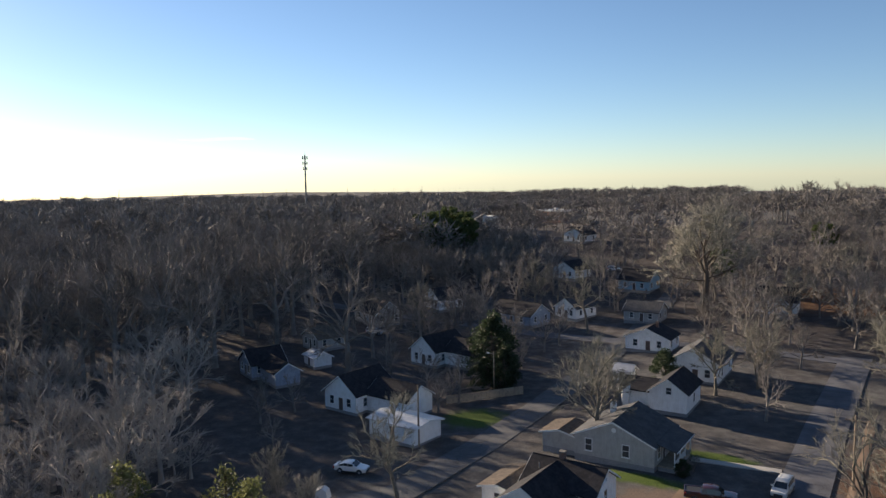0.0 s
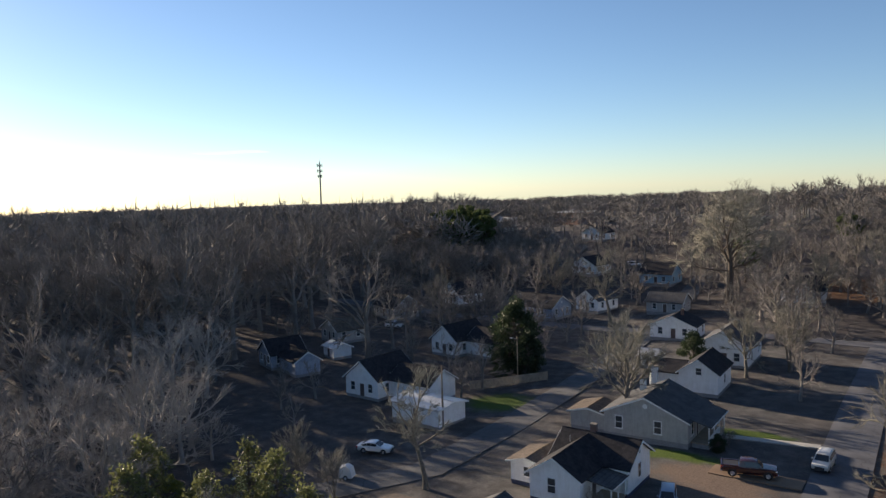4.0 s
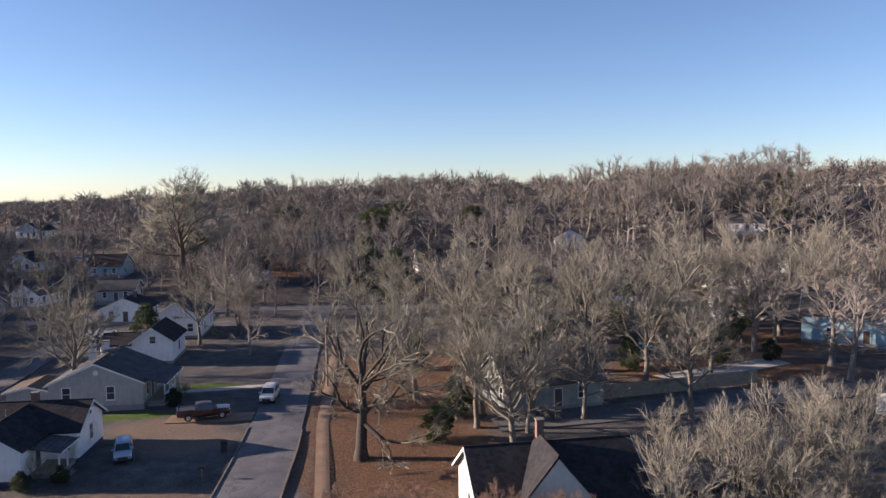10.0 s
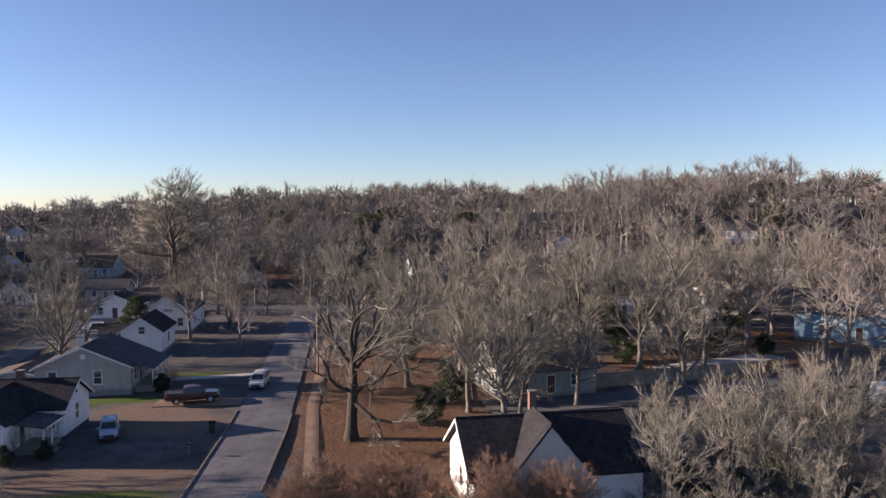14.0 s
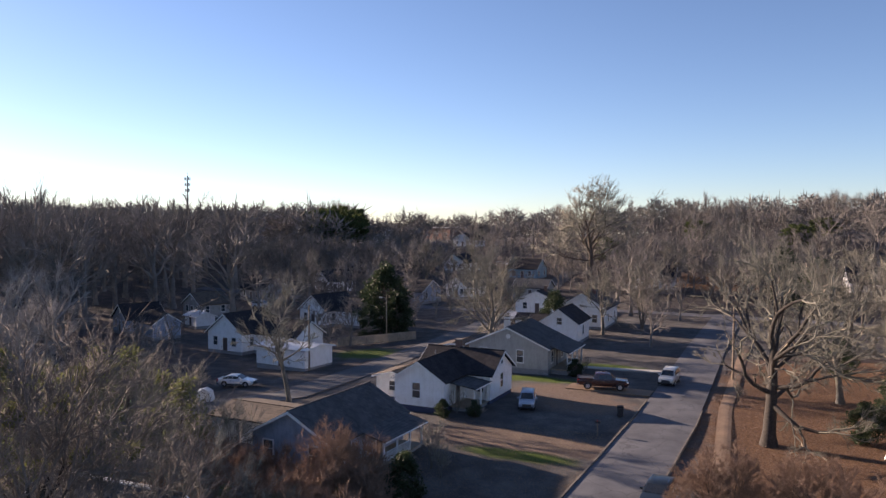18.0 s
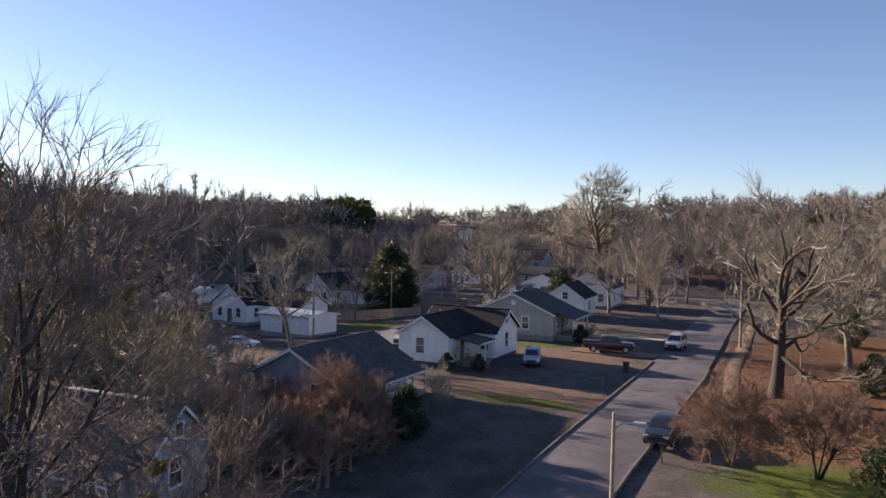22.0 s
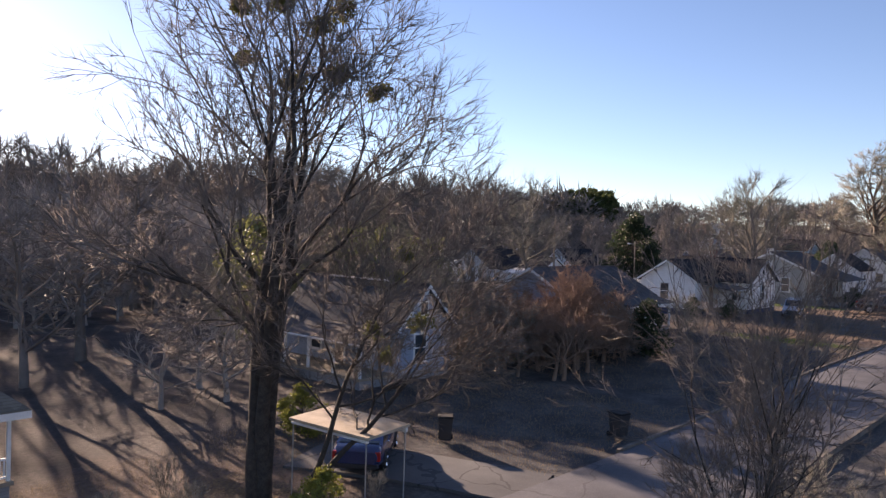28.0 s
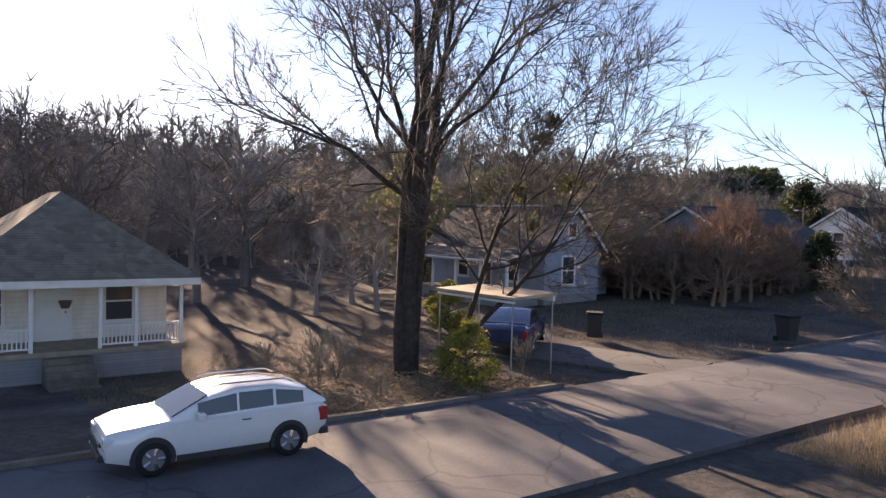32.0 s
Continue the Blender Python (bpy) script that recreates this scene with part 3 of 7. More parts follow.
def door(parent, face, at, w=0.95, h=2.05, material=M_DOOR):
    turn = {"S": 0, "E": 90, "N": 180, "W": 270}[face]
    m = pose(at[0], at[1], at[2], 0, 0, turn)
    d = part("door", Geo().box(-w / 2, -0.05, 0, w / 2, 0.05, h), material, parent, "", at=m)
    g = Geo().box(-w / 2 - 0.1, -0.07, 0, -w / 2, 0.05, h + 0.1).box(w / 2, -0.07, 0, w / 2 + 0.1, 0.05, h + 0.1).box(-w / 2, -0.07, h, w / 2, 0.05, h + 0.1)
    part("frame", g, M_TRIM, d)
    part("handle", Geo().soft_box(w / 2 - 0.14, -0.1, 0.95, w / 2 - 0.08, -0.05, 1.05, 0.01), M_CHROME, d)


def gable_block(parent, x0, x1, y0, y1, z0, wall, rise, ridge, wall_m, roof_m, over=0.4, base_m=M_BLOCK, base=0.45, ends=(1, 1), hip=False):
    """One wing: footing, walls with their gables, two roof planes and bargeboards."""
    g = Geo().box(x0 + 0.03, y0 + 0.03, z0 - 0.9, x1 - 0.03, y1 - 0.03, z0 + base)
    part("foundation", g, base_m, parent)
    zb, zt = z0 + base, z0 + wall
    w = Geo()
    if ridge == "x":
        c = (y0 + y1) / 2
        sec = [(y0, zb), (y1, zb), (y1, zt), (c, zt + rise), (y0, zt)]
        w.loft([[(x, *p) for p in sec] for x in (x0, x1)])
    else:
        c = (x0 + x1) / 2
        sec = [(x0, zb), (x1, zb), (x1, zt), (c, zt + rise), (x0, zt)]
        w.loft([[(p[0], y, p[1]) for p in sec] for y in (y0, y1)])
    part("wall", w, wall_m, parent)
    th = 0.16
    half = ((y1 - y0) if ridge == "x" else (x1 - x0)) / 2
    k = rise / half
    drop = over * k
    a0, a1 = (x0, x1) if ridge == "x" else (y0, y1)
    a0, a1 = a0 - over * ends[0], a1 + over * ends[1]
    for s in (-1, 1):
        top, low = zt + rise + th, zt - drop + th
        edge = c + s * (half + over)
        if ridge == "x":
            q = [(a0, edge, low), (a1, edge, low), (a1, c, top), (a0, c, top)]
        else:
            q = [(edge, a1, low), (edge, a0, low), (c, a0, top), (c, a1, top)]
        if s > 0:
            q = [q[1], q[0], q[3], q[2]]
        part("roof", Geo().slab(q, th), roof_m, parent)
        for end, a in ((0, a0), (1, a1)):
            if not ends[end]:
                continue
            b = -0.05 if end == 0 else 0.05
            if ridge == "x":
                p = [(a, edge, low - 0.03), (a, c, top - 0.03), (a, c, top - 0.26), (a, edge, low - 0.22)]
                fr = [(v[0] + b, v[1], v[2]) for v in p]
            else:
                p = [(edge, a, low - 0.03), (c, a, top - 0.03), (c, a, top - 0.26), (edge, a, low - 0.22)]
                fr = [(v[0], v[1] + b, v[2]) for v in p]
            part("bargeboard", Geo().loft([p, fr]), M_TRIM, parent)
    # ridge cap
    cap = Geo()
    if ridge == "x":
        cap.tube([(a0, c, zt + rise + th - 0.02), (a1, c, zt + rise + th - 0.02)], [0.09, 0.09], 6)
    else:
        cap.tube([(c, a0, zt + rise + th - 0.02), (c, a1, zt + rise + th - 0.02)], [0.09, 0.09], 6)
    part("ridge_cap", cap, roof_m, parent)
    return zt, zt + rise


def chimney(parent, x, y, z0, z1, s=0.6, material=M_BRICK):
    c = part("chimney", Geo().box(x - s / 2, y - s / 2, z0, x + s / 2, y + s / 2, z1), material, parent, "red brick chimney" if material is M_BRICK else "")
    part("chimney_cap", Geo().box(x - s / 2 - 0.06, y - s / 2 - 0.06, z1, x + s / 2 + 0.06, y + s / 2 + 0.06, z1 + 0.12), M_KERB, c)


def porch(parent, x0, x1, y0, y1, z0, floor, eave, side, roof_m, posts=3, rail=True, slope=0.9, post_m=M_TRIM, steps=True):
    """A porch on one side (S, E, W) of a wall, with floor, posts, rail, shed roof and steps."""
    part("porch_floor", Geo().box(x0, y0, floor - 0.14, x1, y1, floor), M_FENCE, parent)
    part("porch_base", Geo().box(x0 + 0.1, y0 + 0.1, z0 - 0.7, x1 - 0.1, y1 - 0.1, floor - 0.14), M_BLOCK, parent)
    o = 0.3
    if side == "S":
        q = [(x0 - o, y0 - o, eave), (x1 + o, y0 - o, eave), (x1 + o, y1, eave + slope), (x0 - o, y1, eave + slope)]
        line = [(x0 + 0.1 + (x1 - x0 - 0.2) * i / (posts - 1), y0 + 0.1) for i in range(posts)]
    elif side == "E":
        q = [(x1 + o, y0 - o, eave), (x1 + o, y1 + o, eave), (x0, y1 + o, eave + slope), (x0, y0 - o, eave + slope)]
        line = [(x1 - 0.1, y0 + 0.1 + (y1 - y0 - 0.2) * i / (posts - 1)) for i in range(posts)]
    else:
        q = [(x0 - o, y1 + o, eave), (x0 - o, y0 - o, eave), (x1, y0 - o, eave + slope), (x1, y1 + o, eave + slope)]
        line = [(x0 + 0.1, y0 + 0.1 + (y1 - y0 - 0.2) * i / (posts - 1)) for i in range(posts)]
    part("porch_roof", Geo().slab(q, 0.14), roof_m, parent)
    a, b = Vector(q[0]), Vector(q[1])
    part("gutter", Geo().tube([a - Vector((0, 0, 0.1)), b - Vector((0, 0, 0.1))], [0.07, 0.07], 6), M_TRIM, parent)
    for px, py in line:
        part("post", Geo().soft_box(px - 0.07, py - 0.07, floor, px + 0.07, py + 0.07, eave + 0.02, 0.012), post_m, parent)
    part("beam", Geo().box(min(p[0] for p in line) - 0.09, min(p[1] for p in line) - 0.09, eave - 0.22, max(p[0] for p in line) + 0.09, max(p[1] for p in line) + 0.09, eave - 0.02), M_TRIM, parent)
    if rail:
        for n, (p, q2) in enumerate(zip(line, line[1:])):
            if n == len(line) // 2 and steps:
                continue
            g = Geo()
            for zz in (0.12, 0.82):
                g.tube([(p[0], p[1], floor + zz), (q2[0], q2[1], floor + zz)], [0.035, 0.035], 4)
            part("rail", g, M_TRIM, parent)
            L = math.hypot(q2[0] - p[0], q2[1] - p[1])
            m = max(2, int(L / 0.13))
            for i in range(1, m):
                u = i / m
                bx, by = p[0] + (q2[0] - p[0]) * u, p[1] + (q2[1] - p[1]) * u
                part("baluster", Geo().box(bx - 0.018, by - 0.018, floor + 0.12, bx + 0.018, by + 0.018, floor + 0.82), M_TRIM, parent)
    if steps:
        n = max(1, int((floor - z0) / 0.18))
        i = len(line) // 2
        mx, my = (line[i][0] + line[i - 1][0]) / 2 if side == "S" else line[0][0], (line[i][1] + line[i - 1][1]) / 2 if side != "S" else line[0][1]
        for k in range(n):
            zz = floor - 0.18 * (k + 1)
            if side == "S":
                g = Geo().box(mx - 0.7, my - 0.3 * (k + 2), zz - 0.18, mx + 0.7, my - 0.3 * (k + 1) + 0.02, zz)
            else:
                s = 1 if side == "E" else -1
                xa, xb = sorted((mx + s * 0.3 * (k + 1) - s * 0.02, mx + s * 0.3 * (k + 2)))
                g = Geo().box(xa, my - 0.7, zz - 0.18, xb, my + 0.7, zz)
            part("step", g, M_KERB, parent)


def simple_house(x, y, turn, w, d, wall, rise, wall_m, roof_m, label, ridge="x", porch_side="", chim=False, group="", wins=True, wing=None, base_m=M_BLOCK):
    """A small frame house centred on (x, y)."""
    z = ground_z(x, y)
    h = thing("house", x, y, z, turn, label, "house", group)
    zt, top = gable_block(h, -w / 2, w / 2, -d / 2, d / 2, 0, wall, rise, ridge, wall_m, roof_m, base_m=base_m)
    if wing:
        wx0, wx1, wy0, wy1, wr = wing
        gable_block(h, wx0, wx1, wy0, wy1, 0, wall * 0.96, wr, "y" if ridge == "x" else "x", wall_m, roof_m, base_m=base_m)
    if wins:
        for face, span, at in (("S", w, lambda u: (u, -d / 2, 1.25)), ("E", d, lambda u: (w / 2, u, 1.25)), ("W", d, lambda u: (-w / 2, u, 1.25))):
            for u in ((-0.27, 0.27) if span > 5 else (0.0,)):
                window(h, face, at(u * span), 0.9, 1.35)
    door(h, "S", (0.02 * w, -d / 2, 0.45))
    if porch_side == "S":
        porch(h, -w * 0.35, w * 0.35, -d / 2 - 2.0, -d / 2, 0, 0.45, 2.55, "S", roof_m, 4, False, 0.5)
    elif porch_side == "E":
        porch(h, w / 2, w / 2 + 2.0, -d * 0.35, d * 0.35, 0, 0.45, 2.55, "E", roof_m, 3, False, 0.5)
    if chim:
        chimney(h, w * 0.1, 0.3, zt, top + 0.9)
    part("vent", Geo().box(w / 2 + 0.01, -0.25, zt + rise * 0.35, w / 2 + 0.05, 0.25, zt + rise * 0.35 + 0.5) if ridge == "x" else Geo().box(-0.25, -d / 2 - 0.05, zt + rise * 0.35, 0.25, -d / 2 - 0.01, zt + rise * 0.35 + 0.5), M_TRIM, h)
    return h


# white house with two gables, beside the street
hA = thing("house", -33.3, 67.2, 1.5, -2, "white clapboard house with charcoal roof, corner porch and dark blue footing", "house", "houses along the street")
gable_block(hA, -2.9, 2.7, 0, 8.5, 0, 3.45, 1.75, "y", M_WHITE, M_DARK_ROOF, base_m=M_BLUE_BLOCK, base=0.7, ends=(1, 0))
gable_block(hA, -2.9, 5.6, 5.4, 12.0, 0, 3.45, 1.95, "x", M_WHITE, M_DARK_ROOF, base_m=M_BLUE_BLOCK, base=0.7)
window(hA, "S", (-0.4, 0, 1.55), 0.85, 1.5)
window(hA, "E", (5.6, 8.7, 1.55), 0.8, 1.5)
window(hA, "E", (5.6, 8.7, 4.1), 0.6, 0.9)
window(hA, "S", (4.4, 5.4, 1.55), 0.8, 1.4)
door(hA, "E", (2.7, 3.4, 0.7))
porch(hA, 2.72, 5.4, 1.6, 5.38, 0, 0.7, 2.75, "E", M_GREY_ROOF, 3, False, 0.45)
chimney(hA, 0.4, 8.9, 4.6, 6.3, 0.6)
gable_block(hA, -7.2, -2.95, 3.6, 10.2, 0, 2.6, 0.5, "y", M_WHITE, M_BROWN_ROOF, base_m=M_BLUE_BLOCK, base=0.4)
window(hA, "S", (-5.2, 3.6, 1.1), 0.7, 1.0)
part("vent_pipe", Geo().tube([(-1.6, 7.0, 4.6), (-1.6, 7.0, 5.3)], [0.05, 0.05], 6), M_STEEL, hA)

# grey house beyond it
hG = thing("house", -31.2, 89.6, 1.9, -1, "grey clapboard house with grey shingle roof and white front porch", "house", "houses along the street")
gable_block(hG, -5.4, 5.3, 0, 9.6, 0, 3.3, 2.35, "y", M_GREY, M_GREY_ROOF, base=0.6)
for u in (-3.4, 1.6):
    window(hG, "S", (u, 0, 1.35), 0.85, 1.5)
part("gable_vent", Geo().loft([[(0.32 * math.cos(a * math.pi / 4), -0.05 * k, 4.55 + 0.32 * math.sin(a * math.pi / 4)) for a in range(8)] for k in (1, -1)]), M_TRIM, hG, "white octagonal gable vent")
porch(hG, 5.32, 7.6, 1.0, 8.6, 0, 0.65, 2.85, "E", M_GREY_ROOF, 4, True, 0.75)
door(hG, "E", (5.3, 4.0, 0.65))
window(hG, "E", (5.3, 6.6, 1.35), 0.85, 1.4)
window(hG, "E", (5.3, 1.8, 1.35), 0.85, 1.4)
chimney(hG, -2.6, 7.0, 4.4, 6.2, 0.7, M_TRIM)
gable_block(hG, -10.6, -5.45, 1.2, 6.2, 0, 2.3, 0.6, "y", M_GREY, M_BROWN_ROOF, base=0.3)

# white gabled house behind
hW = thing("house", -30.6, 113.6, 1.9, 0, "white two-storey house with dark roof and small gable window", "house", "houses along the street")
gable_block(hW, -3.0, 2.8, 0, 9, 0, 3.5, 2.0, "y", M_WHITE, M_DARK_ROOF)
window(hW, "S", (0, 0, 3.2), 0.8, 1.0)
gable_block(hW, -8.0, -3.05, 1.5, 8, 0, 2.8, 1.2, "x", M_WHITE, M_DARK_ROOF)
chimney(hW, -7.0, 1.0, 0, 3.6, 0.9, M_TRIM)
window(hW, "E", (2.8, 4.5, 1.3))

# dark-roofed bungalow behind the rust-coloured tree
hL = thing("house", -35.0, 47.0, 1.1, -3, "pale bungalow with broad dark brown roof and white-railed side porch", "house", "houses along the street")
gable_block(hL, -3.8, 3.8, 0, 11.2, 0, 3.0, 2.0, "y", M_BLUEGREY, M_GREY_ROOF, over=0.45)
for u in (-2.2, 2.2):
    window(hL, "S", (u, 0, 1.2), 0.9, 1.3)
porch(hL, 3.82, 6.1, 4.0, 10.6, 0, 0.6, 2.5, "E", M_GREY_ROOF, 4, True, 0.6)
door(hL, "E", (3.8, 7.0, 0.6))
window(hL, "E", (3.8, 9.0, 1.2))
window(hL, "E", (3.8, 2.2, 1.2))
gable_block(hL, -12.0, -3.85, 4.2, 10.4, 0, 2.4, 0.55, "x", M_WARM_WHITE, M_BROWN_ROOF, base=0.3)

# blue-grey house by the carport
hK = thing("house", -31.0, 30.7, 0.2, 0, "blue-grey clapboard house with grey roof, gable window and columned porch", "house", "houses along the street")
gable_block(hK, -10.5, 0, -2.15, 2.15, 0, 3.2, 2.15, "x", M_BLUEGREY, M_GREY_ROOF, base=0.5, over=0.35)
window(hK, "E", (0, -0.35, 1.1), 0.9, 1.5)
window(hK, "E", (0, -0.1, 3.75), 0.55, 0.7, divided=False)
porch(hK, -9.4, -0.25, -4.7, -2.17, 0, 0.5, 2.45, "S", M_GREY_ROOF, 5, False, 0.62)
door(hK, "S", (-5.0, -2.15, 0.5))
for u in (-7.2, -2.6):
    window(hK, "S", (u, -2.15, 1.15), 0.9, 1.4)
part("ridge_vent", Geo().box(-8.5, -0.16, 5.46, -2.0, 0.16, 5.56), M_METAL_ROOF, hK)
part("wing", Geo().box(-9.8, 2.17, 0.0, -2.0, 5.2, 2.9), M_BLUEGREY, hK)
part("wing_roof", Geo().slab([(-10.1, 2.17, 3.62), (-10.1, 5.5, 2.85), (-1.7, 5.5, 2.85), (-1.7, 2.17, 3.62)][::-1], 0.14), M_GREY_ROOF, hK)

# pale house with a railed porch at the end of the walk
hP = thing("house", -28.4, 4.6, -0.6, 0, "pale cream house with hipped roof and white porch balustrade", "house", "houses along the street")
part("foundation", Geo().box(-11.4, -3.2, -0.8, -2.3, 3.5, 0.6), M_BLOCK, hP)
part("wall", Geo().box(-11.5, -3.3, 0.6, -2.2, 3.6, 3.0), M_WARM_WHITE, hP)
eaves = [(-11.9, -3.7, 3.02), (0.5, -3.7, 3.02), (0.5, 4.0, 3.02), (-11.9, 4.0, 3.02)]
top_e, top_w = (-4.6, 0.35, 5.95), (-7.4, 0.35, 5.95)
for face in ((eaves[1], eaves[2], top_e), (eaves[3], eaves[0], top_w), (eaves[0], eaves[1], top_e, top_w), (eaves[2], eaves[3], top_w, top_e)):
    low = [(p[0], p[1], p[2] - 0.16) for p in face]
    part("roof", Geo().loft([low, list(face)]), M_TAN_ROOF, hP)
part("fascia", Geo().box(0.44, -3.7, 2.74, 0.52, 4.0, 2.98), M_TRIM, hP)
part("fascia", Geo().box(-11.9, 3.94, 2.74, 0.43, 4.02, 2.98), M_TRIM, hP)
part("porch_ceiling", Geo().box(-2.2, -3.5, 2.9, 0.42, 3.9, 2.96), M_TRIM, hP)
part("porch_floor", Geo().box(-2.2, -3.3, 0.5, 0.2, 3.6, 0.65), M_FENCE, hP)
part("porch_base", Geo().box(-2.2, -3.2, -0.8, 0.1, 3.5, 0.5), M_BLOCK, hP)
HP_POSTS = (-3.2, -1.26, 0.79, 1.93, 3.45)
for u in HP_POSTS:
    part("post", Geo().soft_box(0.03, u - 0.06, 0.65, 0.15, u + 0.06, 2.76, 0.012), M_TRIM, hP)
for u, v in ((-3.2, -1.26), (0.79, 1.93), (1.93, 3.45)):
    part("rail", Geo().box(0.06, u + 0.07, 0.75, 0.12, v - 0.07, 0.81), M_TRIM, hP)
    part("rail", Geo().box(0.05, u + 0.07, 1.36, 0.13, v - 0.07, 1.43), M_TRIM, hP)
    n = int((v - u) / 0.125)
    for i in range(1, n):
        y = u + (v - u) * i / n
        part("baluster", Geo().box(0.07, y - 0.02, 0.81, 0.11, y + 0.02, 1.36), M_TRIM, hP)
for k in range(5):
    part("step", Geo().box(0.2 + 0.3 * k, -0.95, -0.8, 0.52 + 0.3 * k, 0.5, 0.47 - 0.18 * k), M_KERB, hP)
door(hP, "E", (-2.2, -0.25, 0.65), material=M_TRIM)
window(hP, "E", (-2.2, 1.9, 1.3), 0.9, 1.35)
window(hP, "E", (-2.2, -2.3, 1.3), 0.9, 1.35)
window(hP, "N", (-5.5, 3.6, 1.3), 0.9, 1.35)
part("hanging_basket", Geo().tube([(-0.3, -0.2, 2.0), (-0.3, -0.2, 2.25)], [0.12, 0.22], 8), M_DOOR, hP)

# dark-roofed house with a stuccoed cross gable
hN = thing("house", 12.6, 53.9, 1.4, 2, "house with charcoal shingle roof, grey stucco cross gable and red chimney", "house", "houses along the street")
gable_block(hN, -5.2, 7.4, -4.6, 4.6, 0, 3.3, 2.9, "x", M_WHITE, M_DARK_ROOF, over=0.45)
gable_block(hN, -2.6, 3.2, -5.1, 0.0, 0, 3.3, 3.55, "y", M_STUCCO, M_DARK_ROOF, ends=(0, 0), over=0.1)
chimney(hN, 0.35, -0.1, 5.6, 8.1, 0.55)
window(hN, "W", (-5.2, 0, 1.2))
window(hN, "W", (-5.2, -2.6, 1.2))
window(hN, "S", (0.3, -5.1, 1.2), 1.0, 1.4)
porch(hN, -5.0, -2.4, -6.4, -4.62, 0, 0.45, 2.6, "S", M_GREY_ROOF, 3, False, 0.4, steps=False)

# white house with tan roof and screened porch
hH = thing("house", 76.2, 45.2, 0.95, -7, "white house with tan shingle roof, dark windows and corner porch", "house", "houses on the rise")
gable_block(hH, 0, 12.4, 0, 15.0, 0, 4.0, 2.5, "y", M_WHITE, M_TAN_ROOF, base=0.5, over=0.5)
for u, wd in ((2.7, 1.7), (6.2, 0.9), (10.4, 0.9)):
    window(hH, "S", (u, 0, 1.5), wd, 1.5)
gable_block(hH, -4.6, -0.02, 1.6, 9.8, 0, 3.1, 0.5, "y", M_WHITE, M_TAN_ROOF, base=0.5, over=0.05, ends=(0, 0))
porch(hH, -8.6, -4.62, 1.6, 7.4, 0, 0.55, 3.0, "W", M_GREY_ROOF, 4, False, 0.6, steps=False)
part("porch_screen", Geo().box(-8.45, 3.2, 0.55, -8.4, 7.2, 2.9), M_GLASS, hH)
part("porch_wall", Geo().box(-8.4, 1.65, 0.55, -5.2, 1.75, 2.9), M_WHITE, hH)
part("vent_pipe", Geo().tube([(4.0, 6.0, 5.2), (4.0, 6.0, 6.0)], [0.07, 0.07], 6), M_STEEL, hH)
part("step_rail", Geo().tube([(6.4, -1.2, 0.0), (6.4, -1.2, 1.1), (8.0, -1.2, 1.1), (8.0, -1.2, 0)], [0.04] * 4, 5), M_PLASTIC, hH)
part("air_conditioner", Geo().soft_box(9.0, -1.3, 0.05, 9.9, -0.5, 0.9, 0.05), M_METAL_ROOF, hH)

# further houses
simple_house(82.5, 109.0, -38, 18, 9.5, 4.6, 3.2, M_TEAL, M_GREY_ROOF, "pale blue house with grey roof and front gable", "x", "", True, "houses on the rise", wing=(1.6, 7.4, -7.6, 0, 2.7))
simple_house(88.0, 75.0, -20, 9, 8, 3.0, 2.2, M_SAGE, M_DARK_ROOF, "small sage-green house with dark roof behind shrubs", "x", "", False, "houses on the rise")
simple_house(124.0, 68.0, -35, 14, 8, 3.0, 2.3, M_WHITE, M_TAN_ROOF, "low white house with broad tan roof", "x", "S", False, "houses on the rise")
simple_house(131.0, 97.0, -30, 8, 11, 3.2, 3.0, M_WHITE, M_GREY_ROOF, "white steep-gabled cottage on the rise", "y", "", True, "houses on the rise")
simple_house(75.0, 133.0, -20, 12, 8, 3.0, 2.4, M_WHITE, M_GREY_ROOF, "white porch house among bare trees", "x", "S", False, "houses on the rise")
simple_house(55.0, 141.0, -15, 5, 4, 2.4, 1.2, M_WHITE, M_METAL_ROOF, "small white shed under bare trees", "x", "", False, "houses on the rise", wins=False)
simple_house(21.5, 85.0, 8, 12, 9, 3.2, 2.8, M_SAGE, M_GREY_ROOF, "grey-green house with grey roof behind large trees", "x", "", False, "houses along the street")
simple_house(60.0, 61.5, -25, 4.4, 4.0, 2.5, 0.8, M_WHITE, M_GREY_ROOF, "small white outbuilding with flat roof", "x", "", False, "houses on the rise", wins=False)
simple_house(245, 205, -40, 15, 9, 3.6, 3.0, M_WARM_WHITE, M_BROWN_ROOF, "cream house on the far rise", "x", "", True, "far houses")
simple_house(246, 168, -50, 14, 9, 3.6, 3.0, M_WHITE, M_GREY_ROOF, "white house on the far rise", "x", "", False, "far houses")
simple_house(232, 240, -45, 14, 9, 3.4, 2.6, M_WHITE, M_METAL_ROOF, "white house with metal roof on the far rise", "x", "S", False, "far houses")
simple_house(170, 150, -45, 11, 8, 3.2, 2.6, M_BLUEGREY, M_DARK_ROOF, "blue-grey house among trees", "y", "", False, "far houses")

